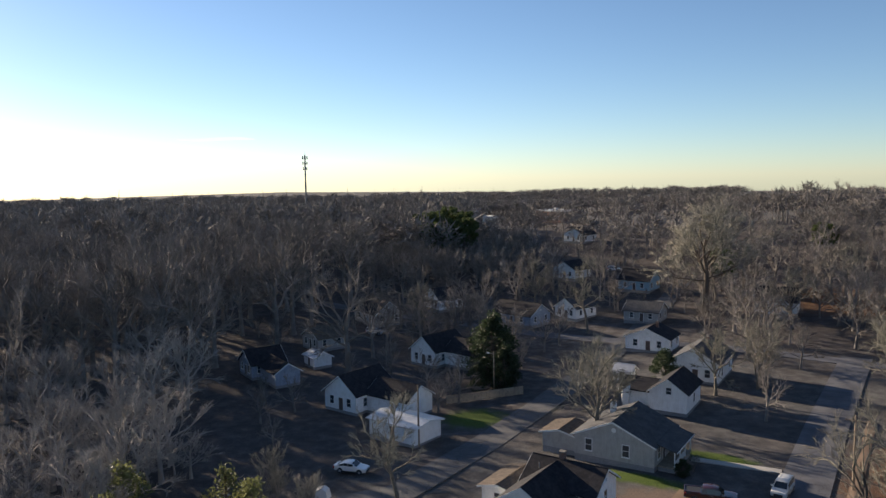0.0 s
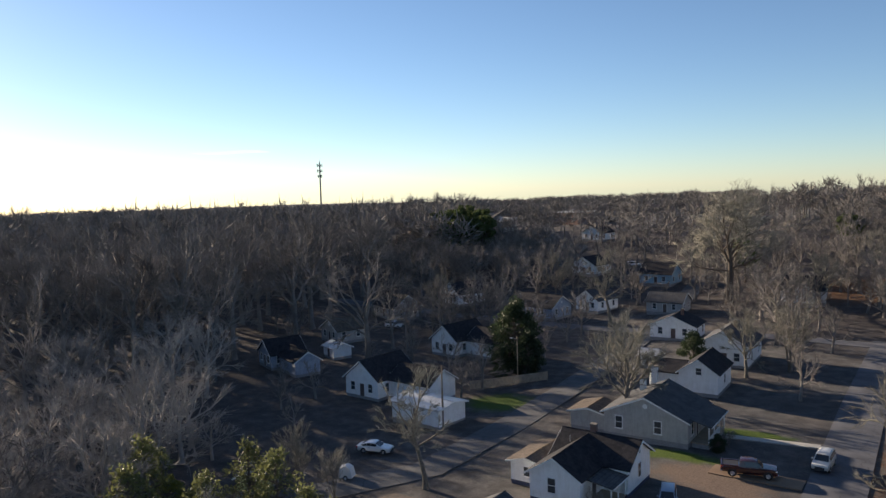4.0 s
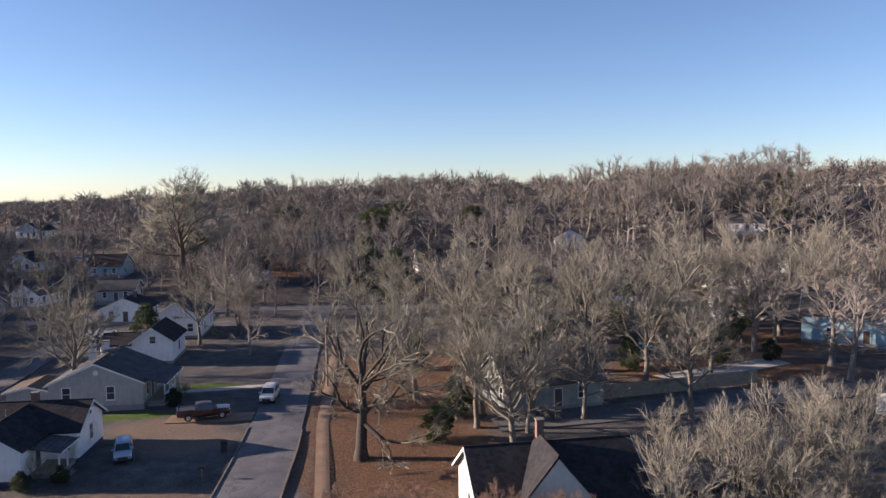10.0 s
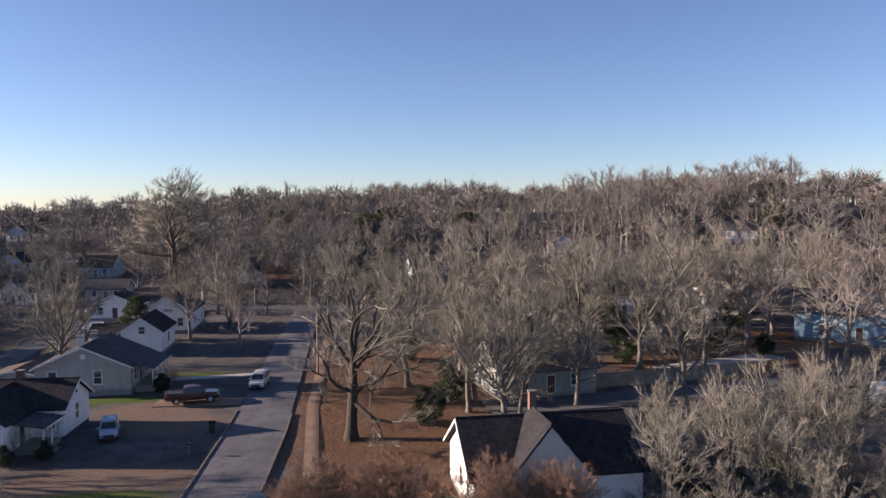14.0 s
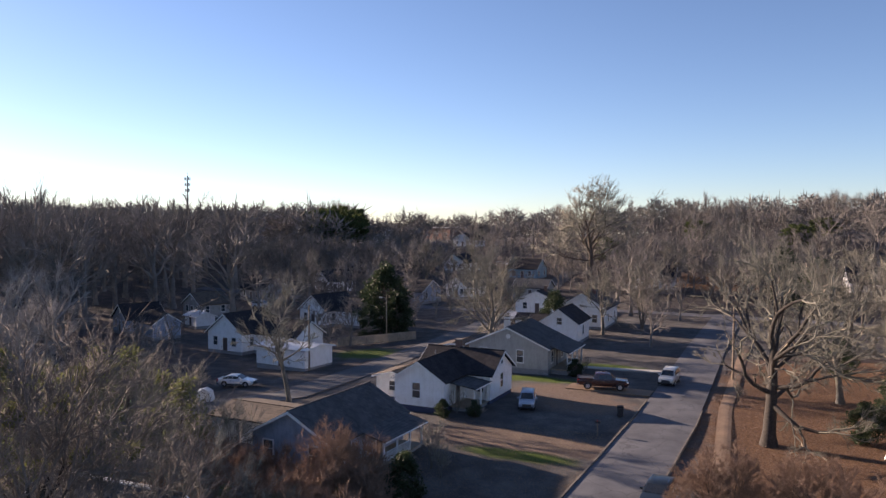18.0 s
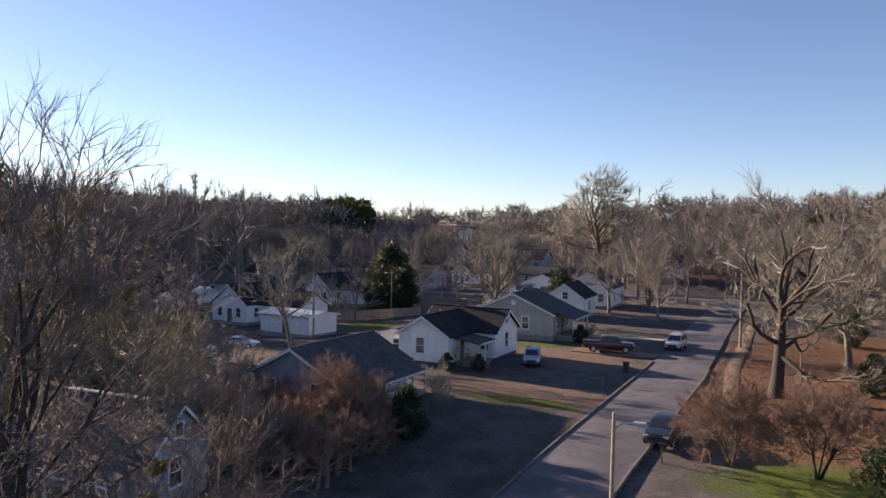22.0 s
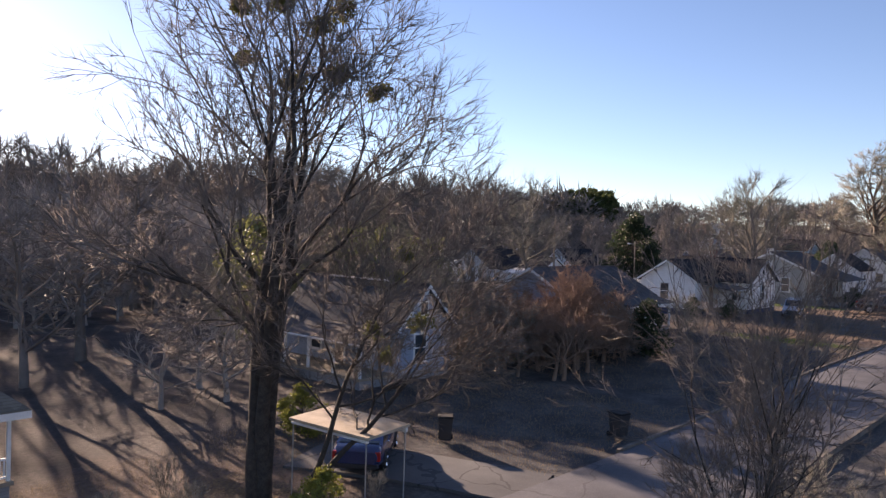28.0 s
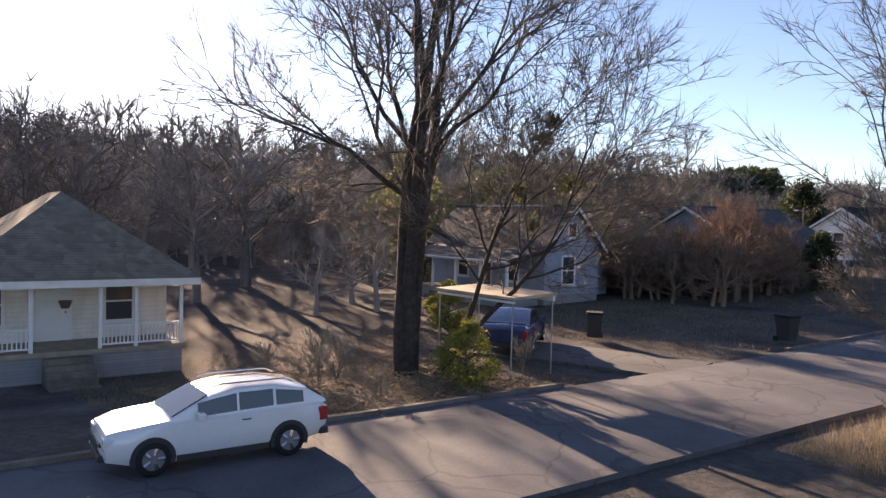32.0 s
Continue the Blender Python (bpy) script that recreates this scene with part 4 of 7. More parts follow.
simple_house(-79.5, 98.5, -6, 7.4, 9.5, 3.4, 2.8, M_WHITE, M_DARK_ROOF, "white gabled house beside the back street", "y", "", False, "houses on the back street", wing=(3.7, 12.5, -2.2, 4.4, 2.0))
simple_house(-63.2, 88.6, -7, 9.0, 6.0, 2.9, 0.5, M_WHITE, M_METAL_ROOF, "low white garage with pale sheet roof", "x", "", False, "houses on the back street", wins=False)
simple_house(-84.0, 131.5, -10, 7.0, 10.0, 3.4, 2.8, M_WHITE, M_DARK_ROOF, "white steep-gabled house with dark roof", "y", "", False, "houses on the back street", wing=(3.5, 10.5, -2, 5, 2.2))
simple_house(-114.5, 129.5, -20, 7.5, 7, 3.0, 2.2, M_GREY, M_BROWN_ROOF, "small grey house at the wood's edge", "y", "", False, "houses on the back street")
simple_house(-120, 158, -25, 12, 8, 3.2, 3.0, M_GREY, M_DARK_ROOF, "grey house with dark roof", "x", "", False, "houses on the back street")
simple_house(-113, 181, -25, 8, 9, 3.4, 2.8, M_WHITE, M_DARK_ROOF, "white house with dark gable roof", "y", "S", False, "houses on the back street")
simple_house(-110, 105.5, -24, 7, 7, 3.0, 2.4, M_BLUEGREY, M_DARK_ROOF, "pale house half hidden by bare woods", "y", "", False, "houses on the back street", wing=(4, 12, -2, 3, 1.6))
simple_house(-46.5, 160, 0, 9.5, 8, 3.1, 2.0, M_WHITE, M_DARK_ROOF, "plain white house with dark roof", "y", "", True, "houses along the street")
simple_house(-31.5, 140, 0, 8.5, 12, 3.8, 2.6, M_WHITE, M_GREY_ROOF, "tall white house with grey roof", "y", "", True, "houses along the street")
simple_house(-27.5, 207, 3, 10, 10, 3.4, 3.0, M_WHITE, M_DARK_ROOF, "white house with dark roof and gabled porch", "x", "S", False, "houses along the street", wing=(-2, 3, -7, 0, 2.4))
simple_house(-96, 236, -10, 9, 10, 3.2, 2.6, M_WHITE, M_DARK_ROOF, "white far house among trees", "y", "", False, "far houses")
simple_house(-120, 305, -15, 10, 10, 3.4, 2.8, M_WHITE, M_DARK_ROOF, "white far house beyond the trees", "y", "", False, "far houses")
simple_house(-70, 227, -5, 10, 9, 3.4, 2.8, M_TEAL, M_DARK_ROOF, "pale blue far house", "x", "", False, "far houses")
simple_house(-75.5, 188, -15, 7, 9, 3.2, 2.4, M_WHITE, M_GREY_ROOF, "small white gabled house between yards", "y", "", False, "far houses")
simple_house(-104.5, 116, -24, 5, 4, 2.3, 0.8, M_WHITE, M_METAL_ROOF, "small white outbuilding at the wood's edge", "x", "", False, "houses on the back street", wins=False)
simple_house(-86, 175.5, -12, 13, 8.5, 3.0, 2.6, M_BLUEGREY, M_DARK_ROOF, "blue-grey house with broad dark roof", "x", "", False, "houses on the back street")
simple_house(-57, 190, 0, 9, 8, 3.0, 2.0, M_GREY, M_GREY_ROOF, "low grey house among trees", "x", "", False, "far houses")
simple_house(24, 212, 5, 11, 9, 3.2, 3.2, M_WHITE, M_DARK_ROOF, "white house by the street under trees", "x", "S", False, "far houses")
simple_house(40, 192, 5, 10, 8, 3.0, 2.4, M_BLUEGREY, M_DARK_ROOF, "low dark-roofed house under trees", "x", "", False, "far houses")
simple_house(-43.3, 131, 0, 3.2, 3.0, 2.3, 0.8, M_WHITE, M_METAL_ROOF, "small white garden shed", "x", "", False, "houses along the street", wins=False)
simple_house(-66.8, 58.6, 25, 3.4, 4.6, 2.1, 0.9, M_YELLOW, M_GREY_ROOF, "small yellow-green gabled shed at the thicket's edge", "y", "", False, "houses on the back street", wins=False)
for x, y, tn, wm, rm, lab in ((150, 132, -40, M_WHITE, M_GREY_ROOF, "white house with grey roof among yards"), (168, 104, -50, M_WARM_WHITE, M_BROWN_ROOF, "cream house with brown roof among yards"), (186, 138, -45, M_WHITE, M_DARK_ROOF, "white house with dark roof among yards"),
                              (205, 175, -45, M_BRICK, M_GREY_ROOF, "brick house with grey roof among yards"), (150, 168, -40, M_TEAL, M_DARK_ROOF, "pale blue house with dark roof among yards"), (178, 190, -40, M_WHITE, M_TAN_ROOF, "white house with tan roof among yards"),
                              (215, 120, -55, M_WHITE, M_GREY_ROOF, "long white house under bare trees"), (230, 145, -55, M_BRICK, M_BROWN_ROOF, "brick house with brown roof under bare trees"), (112, 176, -30, M_WHITE, M_GREY_ROOF, "white cottage under bare trees"), (90, 168, -25, M_WARM_WHITE, M_DARK_ROOF, "cream cottage under bare trees")):
    simple_house(x, y, tn, 11, 8, 3.1, 2.5, wm, rm, lab, "x", "", False, "far houses")
simple_house(128, 225, -30, 11, 8, 3.2, 2.6, M_WHITE, M_GREY_ROOF, "white house on the hill", "x", "", False, "far houses")
simple_house(72, 236, -15, 10, 8, 3.2, 2.6, M_WHITE, M_DARK_ROOF, "white house on the wooded hill", "y", "", False, "far houses")


# ---------------------------------------------------------------- vehicles
def wheel(parent, x, y, r, width):
    """A wheel with its tyre and rim; y is its outer side."""
    s = 1 if y > 0 else -1
    ring = []
    n = 20
    for rr, yy in ((r * 0.62, 0), (r * 0.92, 0.0), (r, 0.04), (r, width - 0.04), (r * 0.92, width), (r * 0.62, width)):
        ring.append([(x + rr * math.cos(2 * math.pi * k / n), y - s * yy, r + rr * math.sin(2 * math.pi * k / n)) for k in range(n)])
    w = part("wheel", Geo().loft(ring, True, False), M_BLACK, parent, shade=True)
    g = Geo()
    g.loft([[(x + rr * math.cos(2 * math.pi * k / n), y - s * yy, r + rr * math.sin(2 * math.pi * k / n)) for k in range(n)] for rr, yy in ((r * 0.64, 0.01), (r * 0.56, 0.05), (r * 0.1, 0.03))], True, True)
    part("rim", g, M_RIM, w)
    g = Geo()
    for k in range(5):
        a = 2 * math.pi * k / 5
        g.tube([(x + 0.08 * math.cos(a), y - s * 0.012, r + 0.08 * math.sin(a)), (x + r * 0.6 * math.cos(a), y - s * 0.012, r + r * 0.6 * math.sin(a))], [0.035, 0.05], 4)
    part("spoke", g, M_CHROME, w)


SHAPES = {
    # stations along the length: x, sill z, half width, shoulder z; then the cabin: x, belt z, roof z
    "suv": dict(L=4.8, W=1.9, r=0.36, axles=(0.95, 3.82), hood=[(0.0, 0.55, 0.62, 0.72), (0.1, 0.34, 0.80, 0.9), (0.5, 0.26, 0.92, 1.0), (1.25, 0.24, 0.95, 1.07), (2.4, 0.24, 0.95, 1.1), (3.9, 0.26, 0.95, 1.14), (4.55, 0.34, 0.9, 1.16), (4.8, 0.5, 0.78, 0.98)],
                cab=[(1.25, 1.04, 1.06), (2.15, 1.07, 1.5), (2.7, 1.08, 1.6), (3.5, 1.11, 1.6), (4.25, 1.14, 1.47), (4.7, 1.14, 1.17)]),
    "sedan": dict(L=4.7, W=1.82, r=0.32, axles=(0.9, 3.65), hood=[(0.0, 0.5, 0.6, 0.62), (0.1, 0.3, 0.78, 0.76), (0.5, 0.22, 0.88, 0.84), (1.3, 0.2, 0.91, 0.92), (2.4, 0.2, 0.91, 0.94), (3.8, 0.22, 0.9, 0.98), (4.5, 0.28, 0.86, 0.99), (4.7, 0.45, 0.74, 0.85)],
                  cab=[(1.25, 0.91, 0.93), (2.1, 0.93, 1.38), (2.6, 0.94, 1.44), (3.2, 0.95, 1.42), (3.9, 0.97, 1.05), (4.1, 0.98, 1.0)]),
    "pickup": dict(L=5.8, W=1.98, r=0.4, axles=(1.0, 4.6), hood=[(0.0, 0.6, 0.8, 0.9), (0.12, 0.45, 0.92, 1.08), (0.6, 0.4, 0.97, 1.14), (1.4, 0.4, 0.99, 1.18), (2.4, 0.4, 0.99, 1.18), (4.6, 0.42, 0.99, 1.2), (5.7, 0.5, 0.97, 1.2), (5.8, 0.55, 0.93, 1.15)],
                   cab=[(1.45, 1.16, 1.18), (2.1, 1.17, 1.78), (2.5, 1.18, 1.86), (3.3, 1.18, 1.86), (3.75, 1.18, 1.78), (3.9, 1.18, 1.2)]),
    "van": dict(L=4.6, W=1.85, r=0.33, axles=(0.85, 3.6), hood=[(0.0, 0.5, 0.7, 0.8), (0.1, 0.32, 0.84, 0.95), (0.5, 0.26, 0.91, 1.02), (1.1, 0.24, 0.93, 1.06), (2.4, 0.24, 0.93, 1.08), (3.8, 0.26, 0.93, 1.1), (4.45, 0.32, 0.9, 1.1), (4.6, 0.45, 0.84, 1.0)],
                cab=[(0.95, 1.04, 1.06), (1.75, 1.06, 1.66), (2.3, 1.07, 1.76), (3.8, 1.08, 1.76), (4.4, 1.09, 1.66), (4.55, 1.09, 1.12)]),
}


def vehicle(kind, x, y, turn, paint, label, category, size=1.0):
    """A parked vehicle whose middle is at (x, y); turn: the way its nose points, degrees from +x."""
    s = SHAPES[kind]
    L = s["L"]
    e = thing("car" if kind != "pickup" else "pickup_truck", x, y, ground_z(x, y) + 0.1, turn + 180, label, category, "parked vehicles")
    e.scale = (size, size, size)
    o = -L / 2
    rings = []
    for px, sill, hw, top in s["hood"]:
        rings.append([(px + o, -hw * 0.86, sill), (px + o, -hw, sill + 0.18), (px + o, -hw * 1.0, (sill + top) / 2 + 0.05), (px + o, -hw * 0.97, top - 0.08), (px + o, -hw * 0.88, top),
                      (px + o, 0, top + 0.03), (px + o, hw * 0.88, top), (px + o, hw * 0.97, top - 0.08), (px + o, hw, (sill + top) / 2 + 0.05), (px + o, hw, sill + 0.18), (px + o, hw * 0.86, sill)])
    body = part("body", Geo().loft(rings), paint, e, shade=True)
    body.data.set_sharp_from_angle(angle=radians(38))
    hw = s["W"] / 2
    rings = []
    cab = s["cab"]
    for px, belt, roof in cab:
        t = (roof - belt) / 0.65
        top = hw * (0.93 - 0.17 * min(t, 1))
        rings.append([(px + o, -hw * 0.93, belt - 0.04), (px + o, -top, roof - 0.05 * min(t, 1)), (px + o, -top * 0.86, roof), (px + o, 0, roof + 0.025), (px + o, top * 0.86, roof), (px + o, top, roof - 0.05 * min(t, 1)), (px + o, hw * 0.93, belt - 0.04)])
    c = part("cabin", Geo().loft(rings), paint, e, shade=True)
    c.data.set_sharp_from_angle(angle=radians(30))

    def pane(name, a, b, i0, i1, fa, fb, u0=0.08, u1=0.92):
        """Glass between stations a and b of the cabin, on the section edge i0 to i1."""
        def at(st, k, f):
            p, q = Vector(rings[st][i0]), Vector(rings[st][i1])
            return p.lerp(q, f)
        q = [at(a, 0, fa).lerp(at(b, 0, fa), u0), at(a, 0, fa).lerp(at(b, 0, fa), u1), at(a, 0, fb).lerp(at(b, 0, fb), u1), at(a, 0, fb).lerp(at(b, 0, fb), u0)]
        n = (q[1] - q[0]).cross(q[3] - q[0]).normalized()
        mid = sum(q, Vector()) / 4
        if n.dot(mid - Vector((0, 0, 0.8))) < 0:
            q = [q[1], q[0], q[3], q[2]]
            n = -n
        part(name, Geo().slab([p + n * 0.012 for p in q], 0.03), M_CAR_GLASS, c)

    for i0, i1 in ((0, 1), (6, 5)):
        pane("side_window", 1, 2, i0, i1, 0.16, 0.86, -0.55, 0.94)
        pane("side_window", 2, 3, i0, i1, 0.16, 0.86, 0.03, 0.97)
        if kind in ("suv", "van", "sedan"):
            pane("side_window", 3, 4, i0, i1, 0.16, 0.84, 0.06, 0.9)
    last = len(cab) - 1

    def screen(name, a, b, f0, f1):
        q = []
        for st_f in (f0, f1):
            p, r = Vector(rings[a][2]).lerp(Vector(rings[b][2]), st_f), Vector(rings[a][4]).lerp(Vector(rings[b][4]), st_f)
            q.append((p, r))
        quad = [q[0][0], q[0][1], q[1][1], q[1][0]]
        n = (quad[1] - quad[0]).cross(quad[3] - quad[0]).normalized()
        if n.z < 0:
            quad = quad[::-1]
            n = -n
        part(name, Geo().slab([p + n * 0.03 for p in quad], 0.04), M_CAR_GLASS, c)

    screen("windscreen", 0, 1, 0.1, 0.93)
    screen("rear_window", last, last - 1, 0.15, 0.9)
    for ax in s["axles"]:
        for sd in (-1, 1):
            wheel(e, ax + o, sd * (hw + 0.035), s["r"], 0.24)
            n = 14
            rim = [(ax + o + (s["r"] + 0.08) * math.cos(math.pi * (k - 1) / (n - 2)), s["r"] + (s["r"] + 0.08) * math.sin(math.pi * (k - 1) / (n - 2))) for k in range(1, n)]
            rim = [(ax + o + s["r"] + 0.06, 0.24)] + rim + [(ax + o - s["r"] - 0.06, 0.24)]
            # dark half disc stands in for the shaded wheel well; the body is uncut
            arch = Geo().loft([[(p[0], sd * (hw + yy), p[1]) for p in rim] for yy in (-0.15, 0.014)])
            part("wheel_arch", arch, M_PLASTIC, e)
    h0 = s["hood"]
    for sd in (-1, 1):
        part("headlight", Geo().soft_box(0.04 + o, sd * h0[1][2] * 0.78 - 0.2, h0[1][3] - 0.2, 0.3 + o, sd * h0[1][2] * 0.78 + 0.2, h0[1][3] - 0.06, 0.03), M_HEAD, e)
        part("tail_light", Geo().soft_box(L - 0.28 + o, sd * h0[-2][2] * 0.86 - 0.12, h0[-1][3] - 0.3, L - 0.02 + o, sd * h0[-2][2] * 0.86 + 0.12, h0[-1][3] + 0.02, 0.03), M_TAIL, e)
        part("mirror", Geo().soft_box(cab[1][0] - 0.35 + o, sd * (hw + 0.1) - 0.1, cab[1][1] - 0.02, cab[1][0] - 0.2 + o, sd * (hw + 0.1) + 0.1, cab[1][1] + 0.14, 0.03), paint, e)
        part("door_handle", Geo().soft_box(2.75 + o, sd * (hw - 0.01) - 0.02, cab[2][1] - 0.16, 2.95 + o, sd * (hw - 0.01) + 0.02, cab[2][1] - 0.12, 0.008), M_CHROME, e)
        part("sill_trim", Geo().box(s["axles"][0] + s["r"] + 0.1 + o, sd * (hw - 0.02) - 0.02, 0.24, s["axles"][1] - s["r"] - 0.1 + o, sd * (hw - 0.02) + 0.02, 0.36), M_PLASTIC, e)
        if kind in ("suv", "van"):
            part("roof_rail", Geo().tube([(2.2 + o, sd * 0.62, cab[2][2] + 0.02), (2.4 + o, sd * 0.62, cab[2][2] + 0.07), (3.8 + o, sd * 0.62, cab[3][2] + 0.07), (4.0 + o, sd * 0.62, cab[3][2] - 0.02)], [0.02] * 4, 5), M_CHROME, e)
    part("grille", Geo().soft_box(-0.01 + o, -h0[0][2] * 0.7, 0.45 if kind != "pickup" else 0.62, 0.1 + o, h0[0][2] * 0.7, h0[0][3] - 0.05, 0.02), M_PLASTIC, e)
    part("front_bumper", Geo().soft_box(-0.03 + o, -h0[0][2] * 1.05, h0[1][1], 0.2 + o, h0[0][2] * 1.05, h0[1][1] + 0.14, 0.03), M_CHROME if kind == "pickup" else M_PLASTIC, e)
    part("rear_bumper", Geo().soft_box(L - 0.2 + o, -h0[-1][2] * 1.05, h0[-2][1], L + 0.03 + o, h0[-1][2] * 1.05, h0[-2][1] + 0.16, 0.03), M_CHROME if kind == "pickup" else M_PLASTIC, e)
    if kind == "pickup":
        part("bed_liner", Geo().box(4.0 + o, -0.78, 1.16, 5.68 + o, 0.78, 1.245), M_PLASTIC, e)
        for sd in (-1, 1):
            part("bed_rail", Geo().soft_box(3.95 + o, sd * 0.88 - 0.07, 1.14, 5.78 + o, sd * 0.88 + 0.07, 1.3, 0.02), paint, e)
        part("tailgate", Geo().soft_box(5.7 + o, -0.85, 0.8, 5.8 + o, 0.85, 1.3, 0.02), paint, e)
    return e


P_WHITE = plain("white_car_paint", (0.78, 0.78, 0.77), 0.25, 0.0, 0.8)
P_BLACK = plain("black_car_paint", (0.016, 0.015, 0.018), 0.25, 0.0, 0.8)
P_MAROON = plain("dark_maroon_paint", (0.05, 0.012, 0.014), 0.25, 0.0, 0.8)
P_SILVER = plain("blue_silver_paint", (0.32, 0.38, 0.46), 0.3, 0.4, 0.6)
P_BLUE = plain("dark_blue_paint", (0.03, 0.05, 0.14), 0.25, 0.2, 0.8)
P_TEAL = plain("dark_green_blue_paint", (0.014, 0.02, 0.026), 0.35, 0.0, 0.2)
P_LIGHT = plain("pale_beige_paint", (0.62, 0.60, 0.55), 0.35, 0.1, 0.6)

vehicle("suv", -15.35, 4.65, -93, P_WHITE, "white crossover with dark glass parked at the kerb", "car", 0.85)
vehicle("sedan", -22.4, 18.6, 128, P_BLUE, "dark blue sedan under the carport", "car")
vehicle("suv", -7.8, 51.8, -96, P_TEAL, "dark green-blue off-roader parked at the kerb", "car")
vehicle("van", -23.5, 72.6, -76, P_SILVER, "blue-silver hatchback on the drive", "car", 0.92)
vehicle("pickup", -18.0, 84.3, 12, P_MAROON, "dark maroon pickup truck parked on the drive", "pickup truck")
vehicle("van", -11.3, 90.6, -95, P_LIGHT, "pale beige minivan at the roadside", "car")
vehicle("sedan", -61.6, 73.8, 15, P_WHITE, "white sedan parked by the back street", "car")
vehicle("van", -112, 146, 10, P_WHITE, "white minivan by a far house", "car")
vehicle("sedan", 43.5, 108.0, 20, P_SILVER, "pale blue sedan under bare trees", "car")
vehicle("sedan", 66.6, 55.6, -30, P_SILVER, "silver sedan beside the porch", "car")
vehicle("pickup", 66.8, 36.8, -12, P_BLACK, "black pickup truck on the gravel", "pickup truck")
vehicle("pickup", 65.2, 32.0, -18, P_WHITE, "white pickup truck with black bed on the gravel", "pickup truck")
vehicle("sedan", 79.5, 66, -20, P_SILVER, "pale car beside the dark-roofed house", "car")
vehicle("van", -86, 250, 20, P_WHITE, "white vehicle by a far house", "car")


def camper(x, y, turn, label, long=8.2):
    """A travel trailer with rounded ends."""
    z = ground_z(x, y)
    e = thing("camper_trailer", x, y, z + 0.05, turn, label, "camper")
    side = [(-long / 2, 0.7), (-long / 2 + 0.1, 0.55), (long / 2 - 0.5, 0.55), (long / 2, 1.1), (long / 2, 1.9), (long / 2 - 0.5, 2.75), (long / 2 - 1.1, 2.95), (-long / 2 + 0.35, 2.95), (-long / 2, 2.7)]
    part("shell", Geo().loft([[(p[0], w, p[1]) for p in side] for w in (-1.2, -1.14, 1.14, 1.2)]), M_TARP, e)
    for u in (-2.4, -0.6, 2.2):
        part("window", Geo().soft_box(u - 0.45, -1.23, 1.5, u + 0.45, -1.19, 2.15, 0.015), M_GLASS, e)
        part("window", Geo().soft_box(u - 0.45, 1.19, 1.5, u + 0.45, 1.23, 2.15, 0.015), M_GLASS, e)
    part("end_window", Geo().soft_box(-long / 2 - 0.03, -0.5, 1.6, -long / 2 + 0.02, 0.5, 2.2, 0.015), M_GLASS, e)
    part("door", Geo().soft_box(0.8, -1.235, 0.65, 1.45, -1.19, 2.45, 0.015), M_TRIM, e)
    part("stripe", Geo().box(-long / 2 + 0.1, -1.215, 1.1, long / 2 - 0.2, -1.19, 1.22), M_PLASTIC, e)
    part("roof_vent", Geo().soft_box(-1.2, -0.3, 2.94, -0.6, 0.3, 3.1, 0.03), M_PLASTIC, e)
    part("air_conditioner", Geo().soft_box(0.6, -0.4, 2.94, 1.6, 0.4, 3.22, 0.06), M_METAL_ROOF, e)
    for ax in (-0.3, 0.55):
        for sd in (-1, 1):
            wheel(e, ax, sd * 1.16, 0.34, 0.22)
    part("drawbar", Geo().tube([(long / 2 - 0.3, -0.5, 0.5), (long / 2 + 1.1, 0, 0.5), (long / 2 - 0.3, 0.5, 0.5)], [0.05] * 3, 5), M_STEEL, e)
    return e


camper(57.3, 49.0, 128, "white travel trailer with dark windows parked by the porch")
camper(58.6, 44.2, 140, "shorter white covered trailer beside it", 4.6)


